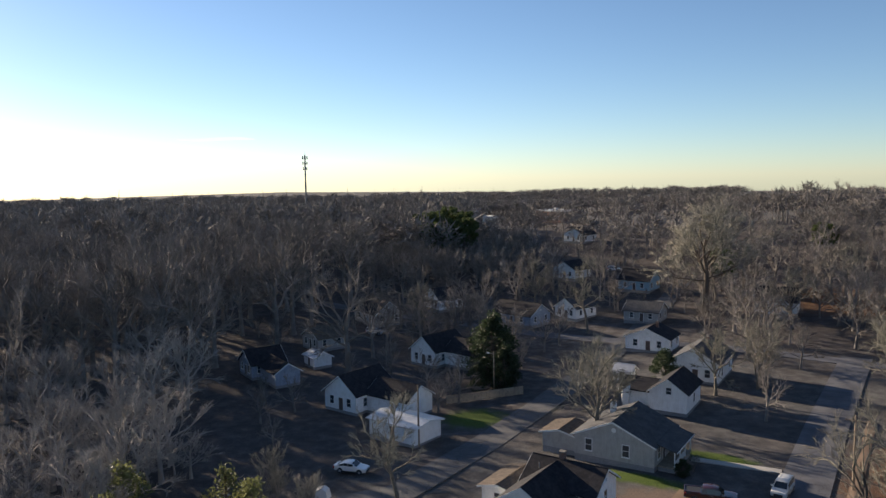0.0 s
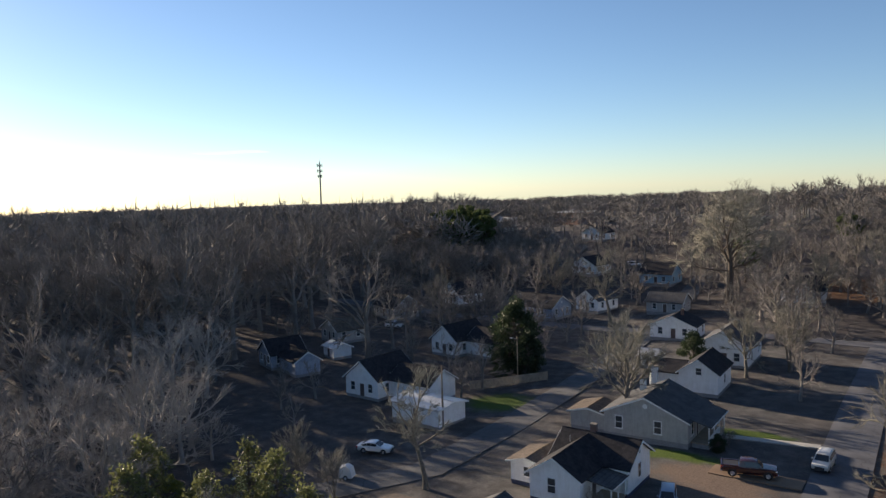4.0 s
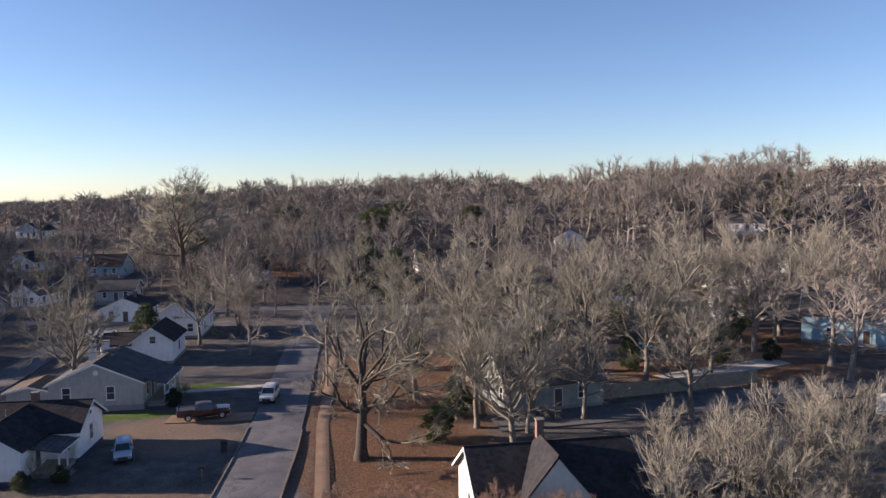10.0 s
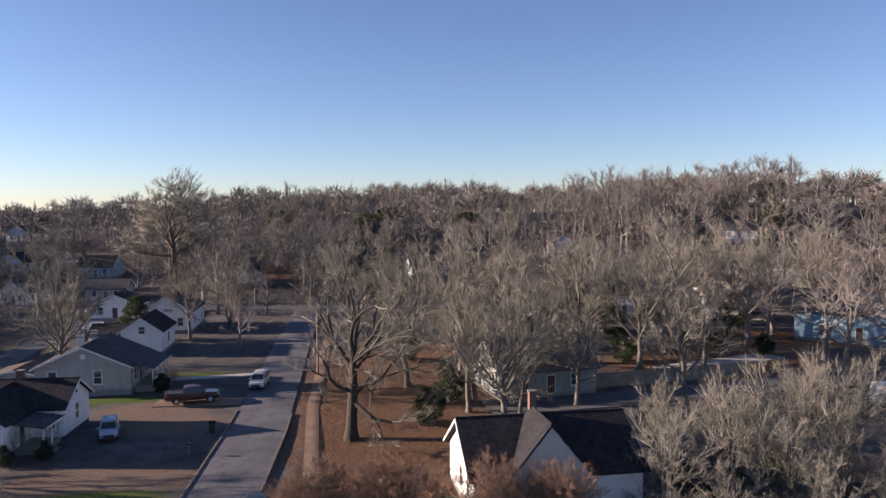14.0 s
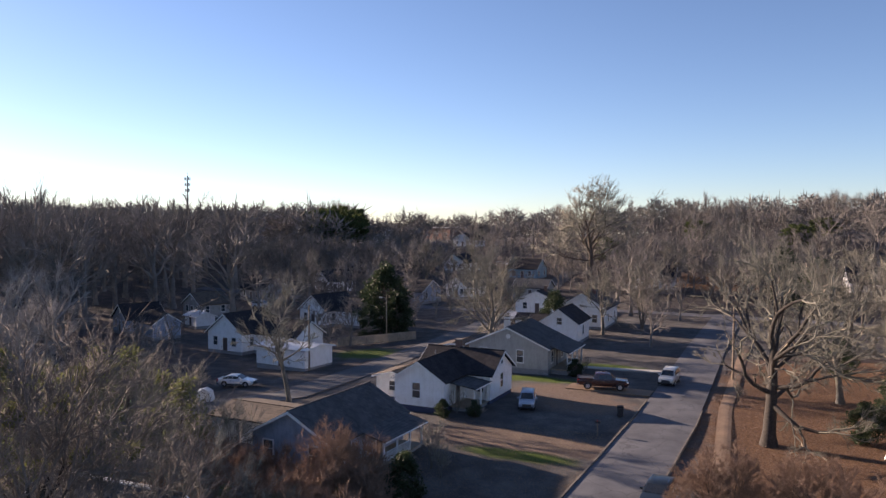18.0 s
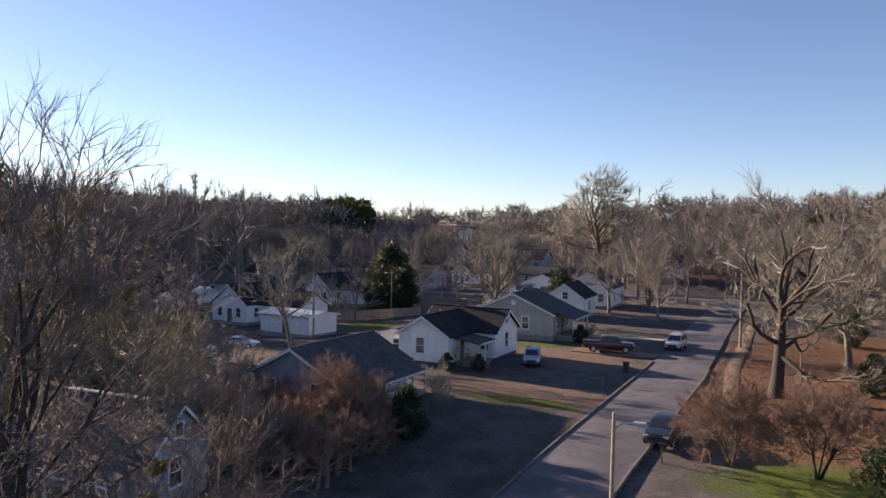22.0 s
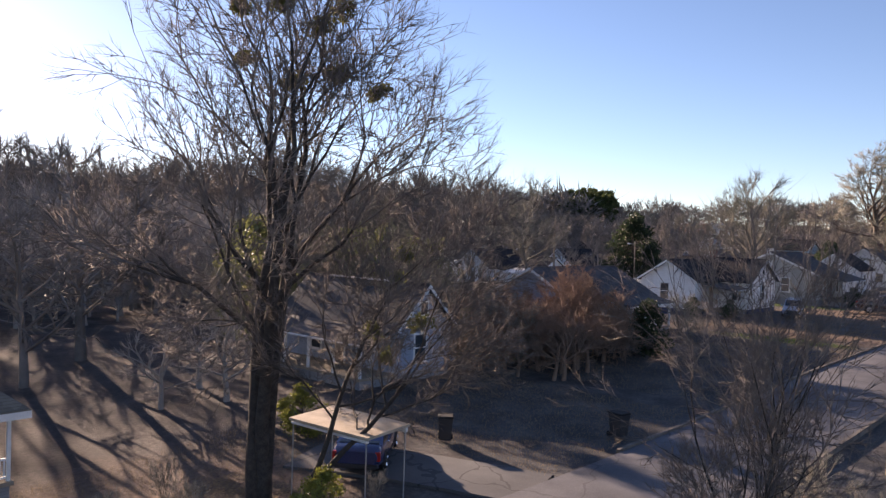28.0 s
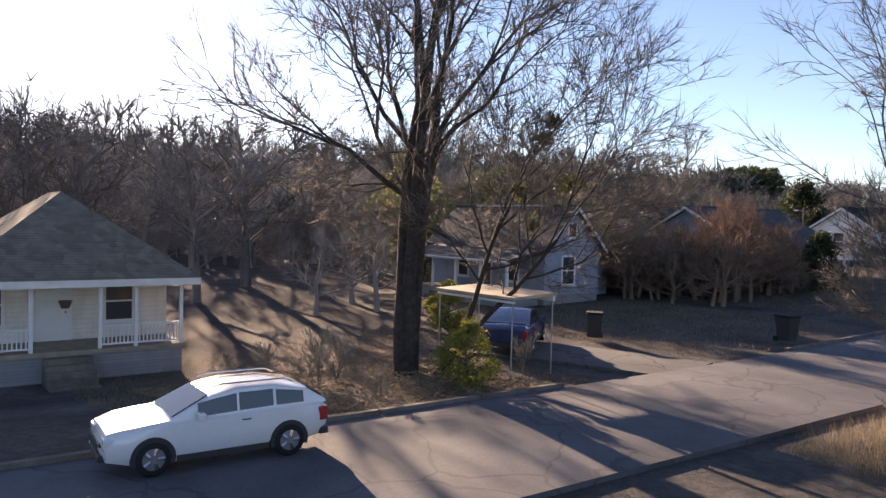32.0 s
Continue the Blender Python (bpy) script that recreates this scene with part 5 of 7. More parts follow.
# ---------------------------------------------------------------- trees
class Wood:
    """Grows the limbs of a bare tree as tubes and tapered twigs."""

    def __init__(self, seed):
        self.rng = np.random.default_rng(seed)
        self.v = {0: [], 1: []}
        self.t = {0: [], 1: []}
        self.n = {0: 0, 1: 0}

    def put(self, k, verts, tris):
        self.v[k].append(np.asarray(verts, np.float32))
        self.t[k].append(np.asarray(tris, np.int64) + self.n[k])
        self.n[k] += len(verts)

    def tube(self, k, pts, rads, sides):
        pts = np.asarray(pts)
        m = len(pts)
        d = np.gradient(pts, axis=0)
        d /= np.linalg.norm(d, axis=1)[:, None] + 1e-9
        ref = np.array([0.31, 0.22, 0.92]) if abs(d[0, 2]) < 0.8 else np.array([0.95, 0.2, 0.1])
        a = np.cross(d, ref)
        a /= np.linalg.norm(a, axis=1)[:, None] + 1e-9
        b = np.cross(d, a)
        th = 2 * np.pi * np.arange(sides) / sides
        ring = pts[:, None, :] + np.asarray(rads)[:, None, None] * (a[:, None, :] * np.cos(th)[None, :, None] + b[:, None, :] * np.sin(th)[None, :, None])
        i, j = np.meshgrid(np.arange(m - 1), np.arange(sides), indexing="ij")
        p, q = i * sides + j, i * sides + (j + 1) % sides
        tr = np.concatenate([np.stack([p, q, q + sides], -1).reshape(-1, 3), np.stack([p, q + sides, p + sides], -1).reshape(-1, 3)])
        self.put(k, ring.reshape(-1, 3), tr)

    def spikes(self, k, base, vec, rad):
        """Three-sided tapered twigs."""
        base, vec = np.asarray(base), np.asarray(vec)
        n = len(base)
        if not n:
            return
        a = np.cross(vec, self.rng.normal(size=(n, 3)))
        a /= np.linalg.norm(a, axis=1)[:, None] + 1e-9
        b = np.cross(vec, a)
        b /= np.linalg.norm(b, axis=1)[:, None] + 1e-9
        rad = np.asarray(rad)[:, None]
        v = np.stack([base + a * rad, base - 0.5 * a * rad + 0.87 * b * rad, base - 0.5 * a * rad - 0.87 * b * rad, base + vec], 1).reshape(-1, 3)
        o = 4 * np.arange(n)[:, None]
        tr = np.concatenate([o + np.array([[0, 1, 3]]), o + np.array([[1, 2, 3]]), o + np.array([[2, 0, 3]])])
        self.put(k, v, tr)

    def blades(self, k, base, vec, rad):
        """The finest twigs: one tapered sliver each."""
        base, vec = np.asarray(base), np.asarray(vec)
        n = len(base)
        a = np.cross(vec, self.rng.normal(size=(n, 3)))
        a /= np.linalg.norm(a, axis=1)[:, None] + 1e-9
        a *= np.asarray(rad)[:, None] * 1.25
        v = np.stack([base + a, base - a, base + vec], 1).reshape(-1, 3)
        self.put(k, v, 3 * np.arange(n)[:, None] + np.array([[0, 1, 2]]))

    def line(self, p, d, length, segs, wander, lift):
        pts = [np.asarray(p, float)]
        d = np.asarray(d, float)
        for _ in range(segs):
            d = d + self.rng.normal(size=3) * wander + np.array([0, 0, lift])
            d /= np.linalg.norm(d)
            pts.append(pts[-1] + d * length / segs)
        return np.array(pts)

    def side(self, d, angle):
        r = self.rng.normal(size=3)
        r -= d * np.dot(r, d)
        r /= np.linalg.norm(r) + 1e-9
        return d * math.cos(angle) + r * math.sin(angle)

    def along(self, pts, u):
        i = min(int(u * (len(pts) - 1)), len(pts) - 2)
        f = u * (len(pts) - 1) - i
        d = pts[i + 1] - pts[i]
        return pts[i] * (1 - f) + pts[i + 1] * f, d / (np.linalg.norm(d) + 1e-9)

    def grow(self, height, spread, fork=0.3, limbs=9, branches=8, twigs=7, ends=5, radius=0.3, lift=0.12, stems=1, thick=1.0, stem_lean=0.1, twig_r=0.014, broken=0.0, fine=False, flare=66):
        r = self.rng
        ends_b, ends_v, ends_r = [], [], []
        for s in range(stems):
            lean = self.side(np.array([0, 0, 1.0]), stem_lean * (0.4 + r.random()) if stems > 1 else 0.04)
            base = np.array([0, 0, -0.3]) + (np.array([r.normal(), r.normal(), 0]) * 0.16 * (stems > 1))
            trunk = self.line(base, lean, height * (0.8 if stems == 1 else 0.72), 9, 0.05, 0.04)
            rad = radius * (1 - 0.88 * np.linspace(0, 1, 10) ** 0.9) * (1 if stems == 1 else 0.6)
            rad[0] *= 1.45
            self.tube(0, trunk, rad, 9)
            for i in range(limbs):
                u = fork + (0.97 - fork) * (i + 0.4 * r.random()) / limbs
                p, d = self.along(trunk, u)
                ang = radians(flare - 40 * (u - fork) / (1 - fork) + r.normal() * 9)
                L = spread * (1.0 - 0.55 * ((u - fork) / (1 - fork)) ** 1.3) * (0.8 + 0.4 * r.random())
                ld = self.side(np.array([0, 0, 1.0]), ang)
                limb = self.line(p, ld, L, 7, 0.15, lift)
                lr = max(0.03, np.interp(u * 9, np.arange(10), rad) * 0.55) * thick
                cut = r.random() < broken
                self.tube(0, limb, np.linspace(lr, lr * (0.55 if cut else 0.14), 8), 6)
                for j in range(branches if not cut else branches // 2):
                    ub = 0.22 + 0.78 * (j + r.random()) / branches
                    pb, db = self.along(limb, min(ub, 0.99))
                    bl = L * (0.5 - 0.25 * ub) * (0.7 + 0.6 * r.random()) + 0.4
                    br = self.line(pb, self.side(db, radians(45 + r.normal() * 10)), bl, 4, 0.14, lift * 1.1)
                    b0 = lr * (0.45 - 0.25 * ub) + 0.012
                    self.tube(1, br, np.linspace(b0, 0.012, 5), 4)
                    for k in range(twigs):
                        ut = 0.15 + 0.85 * (k + r.random()) / twigs
                        pt, dt = self.along(br, min(ut, 0.99))
                        tl = bl * 0.42 * (0.6 + 0.8 * r.random()) + 0.25
                        tw = self.line(pt, self.side(dt, radians(42 + r.normal() * 12)), tl, 2, 0.16, lift * 1.3)
                        if fine:
                            self.tube(1, tw, [twig_r * 1.2, twig_r, twig_r * 0.7], 3)
                        else:
                            ends_b.append(tw[0])
                            ends_v.append(tw[-1] - tw[0])
                            ends_r.append(twig_r * 1.3)
                        for _ in range(ends):
                            pe, de = self.along(tw, 0.15 + 0.84 * r.random())
                            ends_b.append(pe)
                            ends_v.append(self.side(de, radians(38 + r.normal() * 14)) * tl * (0.35 + 0.5 * r.random()) + np.array([0, 0, 0.06]))
                            ends_r.append(twig_r * 0.8)
        self.spikes(1, ends_b, ends_v, ends_r)
        return self

    def fan(self, height, spread, fork=0.28, limbs=6, depth=4, radius=0.4, tip=0.02, stems=1, stem_lean=0.15, rise=0.05, wander=0.12, split=24, ends=8, widest=68, broken=0.0, low=0.55, exact=False, thin=False):
        """Limbs that fork again and again into a rounded crown."""
        r, q = self.rng, 0.78
        up = np.array([0, 0, 1.0])
        tips = []
        cuts = []

        def branch(p, d, length, r0, k):
            if k == 0:
                tips.append((*p, *(d * length), length))
                return
            r1 = max(tip, r0 * 0.74)
            pts = self.line(p, d, length, 3, wander, rise)
            cut = k < depth - 1 and r.random() < broken
            self.tube(0 if k >= depth - 2 else 1, pts, np.linspace(max(tip, r0), r1, len(pts)), (3, 3, 4, 5, 6, 7)[min(k + (depth < 5), 5)])
            dirn = pts[-1] - pts[-2]
            dirn /= np.linalg.norm(dirn)
            if cut:
                cuts.append((pts[-1] - dirn * 0.35, pts[-1] + dirn * 0.03, r1 * 1.08))
                return
            for c in range(3 if r.random() < 0.3 else 2):
                branch(pts[-1], self.side(dirn, radians(split * (0.5 + 0.8 * r.random()))), length * q * (0.8 + 0.35 * r.random()), r1 * (0.92 if c == 0 else 0.7), k - 1)
            u = 0.25 + 0.6 * r.random()
            pe, de = self.along(pts, u)
            branch(pe, self.side(de, radians(46 + 10 * r.normal())), length * q * 0.75, r1 * 0.5, k - 1)

        for s in range(stems):
            lean = self.side(up, stem_lean * (0.5 + 0.8 * r.random())) if stems > 1 else self.side(up, 0.04)
            base = np.array([0, 0, -0.3 * height / 16]) + np.array([r.normal(), r.normal(), 0]) * 0.012 * height * (stems > 1)
            trunk = self.line(base, lean, height * (fork + 0.22), 6, 0.05, 0.04)
            tr = radius * (0.62 if stems > 1 else 1.0) * np.linspace(1, 0.5, 7)
            tr[0] *= 1.4
            self.tube(0, trunk, tr, 9)
            turn0 = r.random() * 6.28
            for i in range(limbs):
                u = low + (1 - low) * (i + 0.5) / limbs if i < limbs - 1 else 1.0
                p, d = self.along(trunk, min(u, 0.995))
                ang = radians(widest * (1 - 0.85 * i / max(1, limbs - 1)) + r.normal() * 6)
                th = turn0 + 2.4 * i + r.normal() * 0.3
                out = np.array([math.cos(th) * math.sin(ang), math.sin(th) * math.sin(ang), math.cos(ang)]) + (lean - up) * 0.8
                out /= np.linalg.norm(out)
                reach = 1.0 / math.sqrt((math.sin(ang) / spread) ** 2 + (math.cos(ang) / (height * 1.02 - p[2])) ** 2)
                branch(p, out, reach * (1 - q) / (1 - q ** (depth + 0.6)) * (0.9 + 0.2 * r.random()), tr[-1] * (0.62 + 0.2 * r.random()), depth - 1)
        tips = np.array(tips)
        p, d, length = tips[:, :3], tips[:, 3:6] * 1.15, tips[:, 6:]
        d = d + r.normal(size=d.shape) * 0.06 * length
        self.spikes(1, p, d, np.full(len(p), tip * 1.35))
        p, d, length = np.repeat(p, ends, 0), np.repeat(d, ends, 0), np.repeat(length, ends, 0)
        n = len(p)
        turn = np.cross(d, r.normal(size=(n, 3)))
        turn /= np.linalg.norm(turn, axis=1)[:, None] + 1e-9
        a = np.radians(32 + 12 * r.normal(size=(n, 1)))
        v = (d / 1.15 * np.cos(a) + turn * length * np.sin(a)) * (0.45 + 0.55 * r.random((n, 1))) + up * 0.06 * length
        (self.blades if thin else self.spikes)(1, p + d * (0.05 + 0.8 * r.random((n, 1))), v, np.full(n, tip * (0.5 if thin else 0.8)))
        self.cuts = cuts
        if exact:
            top = max(float(v[:, 2].max()) for k in (0, 1) for v in self.v[k])
            for k in (0, 1):
                self.v[k] = [v * (height / top) for v in self.v[k]]
        return self

    def meshes(self, trunk_m, crown_m):
        out = []
        for k, name, m in ((0, "trunk", trunk_m), (1, "crown", crown_m)):
            out.append(raw_mesh(name, np.concatenate(self.v[k]), np.concatenate(self.t[k]), m))
        return out


def tree_from(meshes, label, category="tree", group=""):
    e = thing("tree", 0, 0, -500, 0, label, category, group)
    for name, m in zip(("trunk", "crown"), meshes):
        part(name, m, None, e)
    return e


PLANTED = set()


def plant(kind, x, y, scale, turn, label="", sz=1.0):
    m = pose(x, y, ground_z(x, y) - 0.05, 0, 0, turn) @ Matrix.Diagonal((scale, scale, scale * sz, 1))
    if kind not in PLANTED:
        PLANTED.add(kind)
        kind.matrix_basis = m
        ob = kind
    else:
        ob = copy_thing(kind, Matrix())
        ob.matrix_basis = m
    if label:
        tagged(ob, label)
    return ob


def leaf_cloud(rng, centres, radii, count, size, flat=0.75):
    """Small bent leaves scattered through clumps; returns vertices and triangles."""
    centres, radii = np.asarray(centres, float), np.asarray(radii, float)
    pick = rng.integers(0, len(centres), count)
    d = rng.normal(size=(count, 3))
    d /= np.linalg.norm(d, axis=1)[:, None]
    rr = radii[pick] * rng.random(count) ** 0.45
    p = centres[pick] + d * rr[:, None] * np.array([1, 1, flat])
    a = rng.normal(size=(count, 3))
    a /= np.linalg.norm(a, axis=1)[:, None]
    b = np.cross(a, rng.normal(size=(count, 3)))
    b /= np.linalg.norm(b, axis=1)[:, None]
    s = size * (0.6 + 0.8 * rng.random(count))[:, None]
    n = np.cross(a, b) * s * 0.25
    v = np.stack([p - a * s, p + b * s * 0.45 + n, p + a * s, p - b * s * 0.45 + n], 1).reshape(-1, 3)
    o = 4 * np.arange(count)[:, None]
    return v, np.concatenate([o + np.array([[0, 1, 2]]), o + np.array([[0, 2, 3]])])


def conifer(seed, height, width, label, leaves=5200, shape="cone"):
    rng = np.random.default_rng(seed)
    e = thing("tree", 0, 0, -500, 0, label, "tree")
    g = Geo().tube([(0, 0, -0.3), (0.05, 0, height * 0.5), (0, 0.05, height * 0.93)], [height * 0.02, height * 0.013, 0.03], 7)
    c, r = [], []
    n = 60
    for i in range(n):
        u = (i + rng.random()) / n
        if shape == "cone":
            z = height * (0.08 + 0.9 * u)
            rad = width * (1 - u) ** 0.8 * (0.65 + 0.4 * rng.random())
            cr = width * 0.28 * (1 - 0.6 * u)
        elif shape == "pine":
            z = height * (0.46 + 0.5 * u)
            rad = width * math.sqrt(1 - (1.5 * u - 0.6) ** 2) * (0.25 + 0.85 * rng.random())
            cr = width * 0.2
        else:
            z = height * (0.06 + 0.86 * u)
            rad = width * math.sqrt(max(0.05, 1 - (2 * u - 0.75) ** 2)) * (0.45 + 0.5 * rng.random())
            cr = width * 0.3
        th = rng.random() * 2 * math.pi
        c.append((rad * math.cos(th), rad * math.sin(th), z))
        r.append(cr)
        g.tube([(0, 0, max(0.2, z - rad * 0.35)), (c[-1][0] * 0.9, c[-1][1] * 0.9, z)], [0.05 + height * 0.003, 0.015], 4)
    part("trunk", g, M_BARK, e)
    part("crown", raw_mesh("crown", *leaf_cloud(rng, c, r, leaves, height * 0.016 + 0.06), M_PINE if shape != "round" else M_LEAF), None, e)
    return e


# the great tree in front of the blue-grey house, with clumps of mistletoe
w = Wood(11).fan(20.0, 7.6, 0.30, 5, 6, 0.42, 0.011, stems=3, stem_lean=0.1, rise=0.045, wander=0.1, ends=3, widest=62, exact=True)
hero = tree_from(w.meshes(M_DARK_BARK, M_BACKLIT_TWIG), "tall bare hardwood with mistletoe clumps in its crown, by the street")
r0 = np.random.default_rng(4)
for x, y, z, m in ((-0.1, -0.2, 17.0, 0.55), (-0.7, -1.0, 15.5, 0.4), (0.5, -0.6, 15.6, 0.45), (0.9, 1.2, 15.4, 0.5), (1.4, 2.0, 16.2, 0.55), (1.4, 1.4, 14.0, 0.45), (2.1, 3.0, 13.6, 0.4), (0.2, 0.9, 13.6, 0.45), (-1.6, 0.4, 14.4, 0.4)):
    cl = r0.normal(size=(4, 3)) * m * 0.22 + np.array([x, y, z])
    part("mistletoe", raw_mesh("mistletoe", *leaf_cloud(r0, cl, np.full(4, m * 0.8), 340, 0.085), M_MISTLETOE), None, hero, "green mistletoe clump")
plant(hero, -21.1, 13.1, 1.0, 20)
w = Wood(29).fan(14.0, 6.8, 0.26, 6, 6, 0.2, 0.009, stems=2, stem_lean=0.16, rise=0.03, wander=0.11, split=24, ends=3, widest=80, exact=True)
leaning = tree_from(w.meshes(M_DARK_BARK, M_BACKLIT_TWIG), "slim leaning bare tree with fanned limbs beside a larger trunk")
for i in range(5):
    m = r0.uniform(0.35, 0.6)
    cl = r0.normal(size=(4, 3)) * m * 0.25 + np.array([r0.normal() * 0.8, r0.normal() * 0.8, 5.5 + 4.0 * i / 5])
    part("ivy", raw_mesh("ivy", *leaf_cloud(r0, cl, np.full(4, m * 0.7), 300, 0.07), M_MISTLETOE), None, leaning, "olive-green ivy clump")
PLANTED.add(leaning)
leaning.matrix_basis = pose(-20.4, 13.8, ground_z(-20.4, 13.8) - 0.15, -20, 20, 0)
w = Wood(37).fan(9.9, 2.0, 0.26, 3, 5, 0.10, 0.006, stems=6, stem_lean=0.13, rise=0.06, wander=0.1, split=22, ends=5, widest=28, exact=True)
small_tree = tree_from(w.meshes(M_DARK_BARK, M_BACKLIT_TWIG), "slender many-stemmed bare tree beside the street")
plant(small_tree, -5.9, 12.4, 1.0, 0)
# big broken oak-like tree on the verge
w = Wood(53).fan(19.0, 10.6, 0.24, 11, 5, 0.62, 0.017, rise=0.04, wander=0.16, split=32, ends=16, widest=88, broken=0.12, low=0.42, thin=True)
oak = tree_from(w.meshes(M_DARK_BARK, M_TWIG), "old broad hardwood with cut pale limbs on the leaf-strewn verge")
for a, b, c in w.cuts:
    wk = Wood(54)
    wk.tube(0, [a, (a + b) / 2, b], [c, c, c * 0.7], 6)
    part("cut_stub", raw_mesh("cut_stub", wk.v[0][0], wk.t[0][0], M_CUT_WOOD), None, oak, "pale sawn limb end")
plant(oak, -0.6, 68.8, 1.0, 35)

ARCH = []
for i, (seed, h, s, fk, tw_m) in enumerate(((101, 16, 7.0, 0.22, M_TWIG), (102, 14, 6.8, 0.2, M_PALE_TWIG), (103, 18, 7.0, 0.3, M_TWIG), (104, 15, 7.8, 0.2, M_PALE_TWIG), (105, 17, 6.4, 0.26, M_TWIG))):
    w = Wood(seed).fan(h, s, fk, 8, 4, 0.38, 0.024, rise=0.05, wander=0.11, ends=24, widest=74, thin=True)
    ARCH.append(tree_from(w.meshes(M_GREY_BARK, tw_m), "bare winter hardwood among the houses", group="bare trees"))
w = Wood(201).fan(12, 4.0, 0.14, 2, 4, 0.17, 0.026, stems=7, stem_lean=0.34, rise=0.03, wander=0.1, split=16, ends=8, widest=26, thin=True)
SHEAF = tree_from(w.meshes(M_GREY_BARK, M_PALE_TWIG), "pale many-stemmed bare winter tree", group="bare trees")
w = Wood(301).fan(6.1, 4.6, 0.2, 4, 5, 0.13, 0.011, stems=6, stem_lean=0.5, rise=0.015, wander=0.13, split=30, ends=18, widest=74, exact=True, thin=True)
MYRTLE = tree_from(w.meshes(M_DARK_BARK, M_RUST_TWIG), "rust-brown vase-shaped bare ornamental tree", group="rust-brown trees")

plant(MYRTLE, -3.4, 49.0, 1.0, 0)
plant(MYRTLE, 1.5, 48.6, 1.05, 140)
plant(MYRTLE, -29.2, 43.5, 1.05, 70, "rust-brown bare tree in front of the dark-roofed bungalow")
for x, y, s, tn in ((-34.5, 42.0, 0.75, 10), (-25.2, 42.0, 0.55, 80), (-37.5, 40.5, 0.65, 160), (-30.0, 40.2, 0.6, 240), (-33.5, 38.6, 0.6, 300), (-27.0, 39.0, 0.5, 30)):
    plant(MYRTLE, x, y, s, tn, "rust-brown bare shrub in the hedge between two yards")
plant(MYRTLE, 8.2, 46.4, 1.1, 20)
plant(MYRTLE, 13.0, 45.6, 1.05, 250)
plant(SHEAF, -21.0, 135.0, 1.1, 0)
for x, y, s, tn in ((-36.0, 37.4, 0.55, 20), (-31.5, 37.0, 0.45, 70), (-39.0, 44.0, 0.6, 150), (-28.4, 36.6, 0.35, 210), (-41.5, 39.0, 0.6, 20)):
    plant(SHEAF, x, y, s, tn, "bare brushy sapling in the hedge")
for k, x, y, s, tn in ((0, -35.2, 93.5, 1.1, 0), (2, -48.4, 66.0, 0.82, 50), (1, 6.6, 88.4, 1.05, 90), (3, 18.8, 79.0, 1.05, 200), (0, 12.0, 76.0, 0.85, 120), (4, 29.9, 92.0, 1.15, 10),
                       (1, 43.6, 91.0, 0.9, 60), (3, 47.6, 93.4, 0.9, 300), (0, 71.9, 116.0, 1.25, 20), (3, -13.1, 226, 1.15, 0), (1, 34.0, 104.0, 1.15, 230), (3, 26.0, 118, 1.2, 75),
                       (0, -26.5, 128, 0.8, 200), (3, 36, 75, 0.9, 33), (1, 14.5, 96, 1.0, 140), (0, 55, 122, 1.2, 240), (2, 88, 128, 1.1, 10),
                       (1, 13.5, 80.5, 0.8, 44), (3, 24.0, 76.5, 0.8, 310), (1, 17.0, 73.5, 0.7, 170), (3, 14.2, 67.5, 1.0, 95), (0, 16, 108, 1.3, 20), (3, 40, 118, 1.3, 100), (2, 48, 108, 1.2, 150), (1, 66, 122, 1.3, 10), (3, 22, 98, 1.2, 222), (0, 36, 88, 1.1, 270), (2, 30, 132, 1.3, 15), (1, 80, 142, 1.3, 80), (3, 95, 135, 1.3, 190), (0, 110, 130, 1.3, 20), (3, 10, 118, 1.2, 310), (4, 104, 48.5, 0.95, 45), (1, 112, 92, 1.1, 99), (2, 100, 112, 1.15, 180), (0, 145, 110, 1.1, 10), (3, 150, 80, 1.1, 60), (1, 162, 120, 1.2, 200), (3, -101, 150, 1.0, 10), (0, -40, 108, 0.75, 10), (2, -66, 172, 1.1, 50), (3, -88, 190, 1.1, 150), (4, 0, 130, 1.0, 10), (1, 8, 142, 1.1, 60), (0, 2, 180, 1.1, 210), (3, -22, 190, 1.1, 100)):
    plant(ARCH[k], x, y, s, tn)
w = Wood(77).fan(30.0, 12.5, 0.24, 10, 5, 0.62, 0.04, rise=0.04, ends=7, widest=78, exact=True)
lone = tree_from(w.meshes(M_BARK, M_TWIG), "very tall lone hardwood with rounded bare crown")
plant(lone, -44.5, 202, 1.55, 40, sz=0.71)
for x, y, s, tn in ((21.0, 47.5, 0.75, 0), (27.0, 50.0, 0.85, 40), (33.0, 51.5, 0.9, 90), (38.6, 52.6, 0.95, 140), (30.0, 43.0, 0.55, 10), (36.0, 42.0, 0.6, 60), (44.0, 50.0, 0.8, 200), (24.0, 45.0, 0.5, 15), (29.5, 47.0, 0.7, 77), (35.5, 48.5, 0.75, 180), (41.0, 47.5, 0.65, 250), (47.5, 53.0, 0.7, 310), (31.0, 55.0, 0.65, 99), (20.5, 43.0, 0.4, 140), (52.0, 33.0, 0.5, 20), (67.5, 28.5, 0.5, 80), (24.5, 56, 0.7, 20), (40, 60, 0.7, 130)):
    plant(SHEAF, x, y, s, tn)

# thicket by the left-hand side of the street
for i in range(15):
    x, y = -26 - 18 * random.random(), 25 + 13 * random.random()
    if -41 < x < -27 and 24 < y < 36:
        continue
    plant(random.choice((SHEAF, ARCH[4], ARCH[1])), x - 6, y, 0.45 + 0.3 * random.random(), 360 * random.random(), "young bare tree in the thicket")

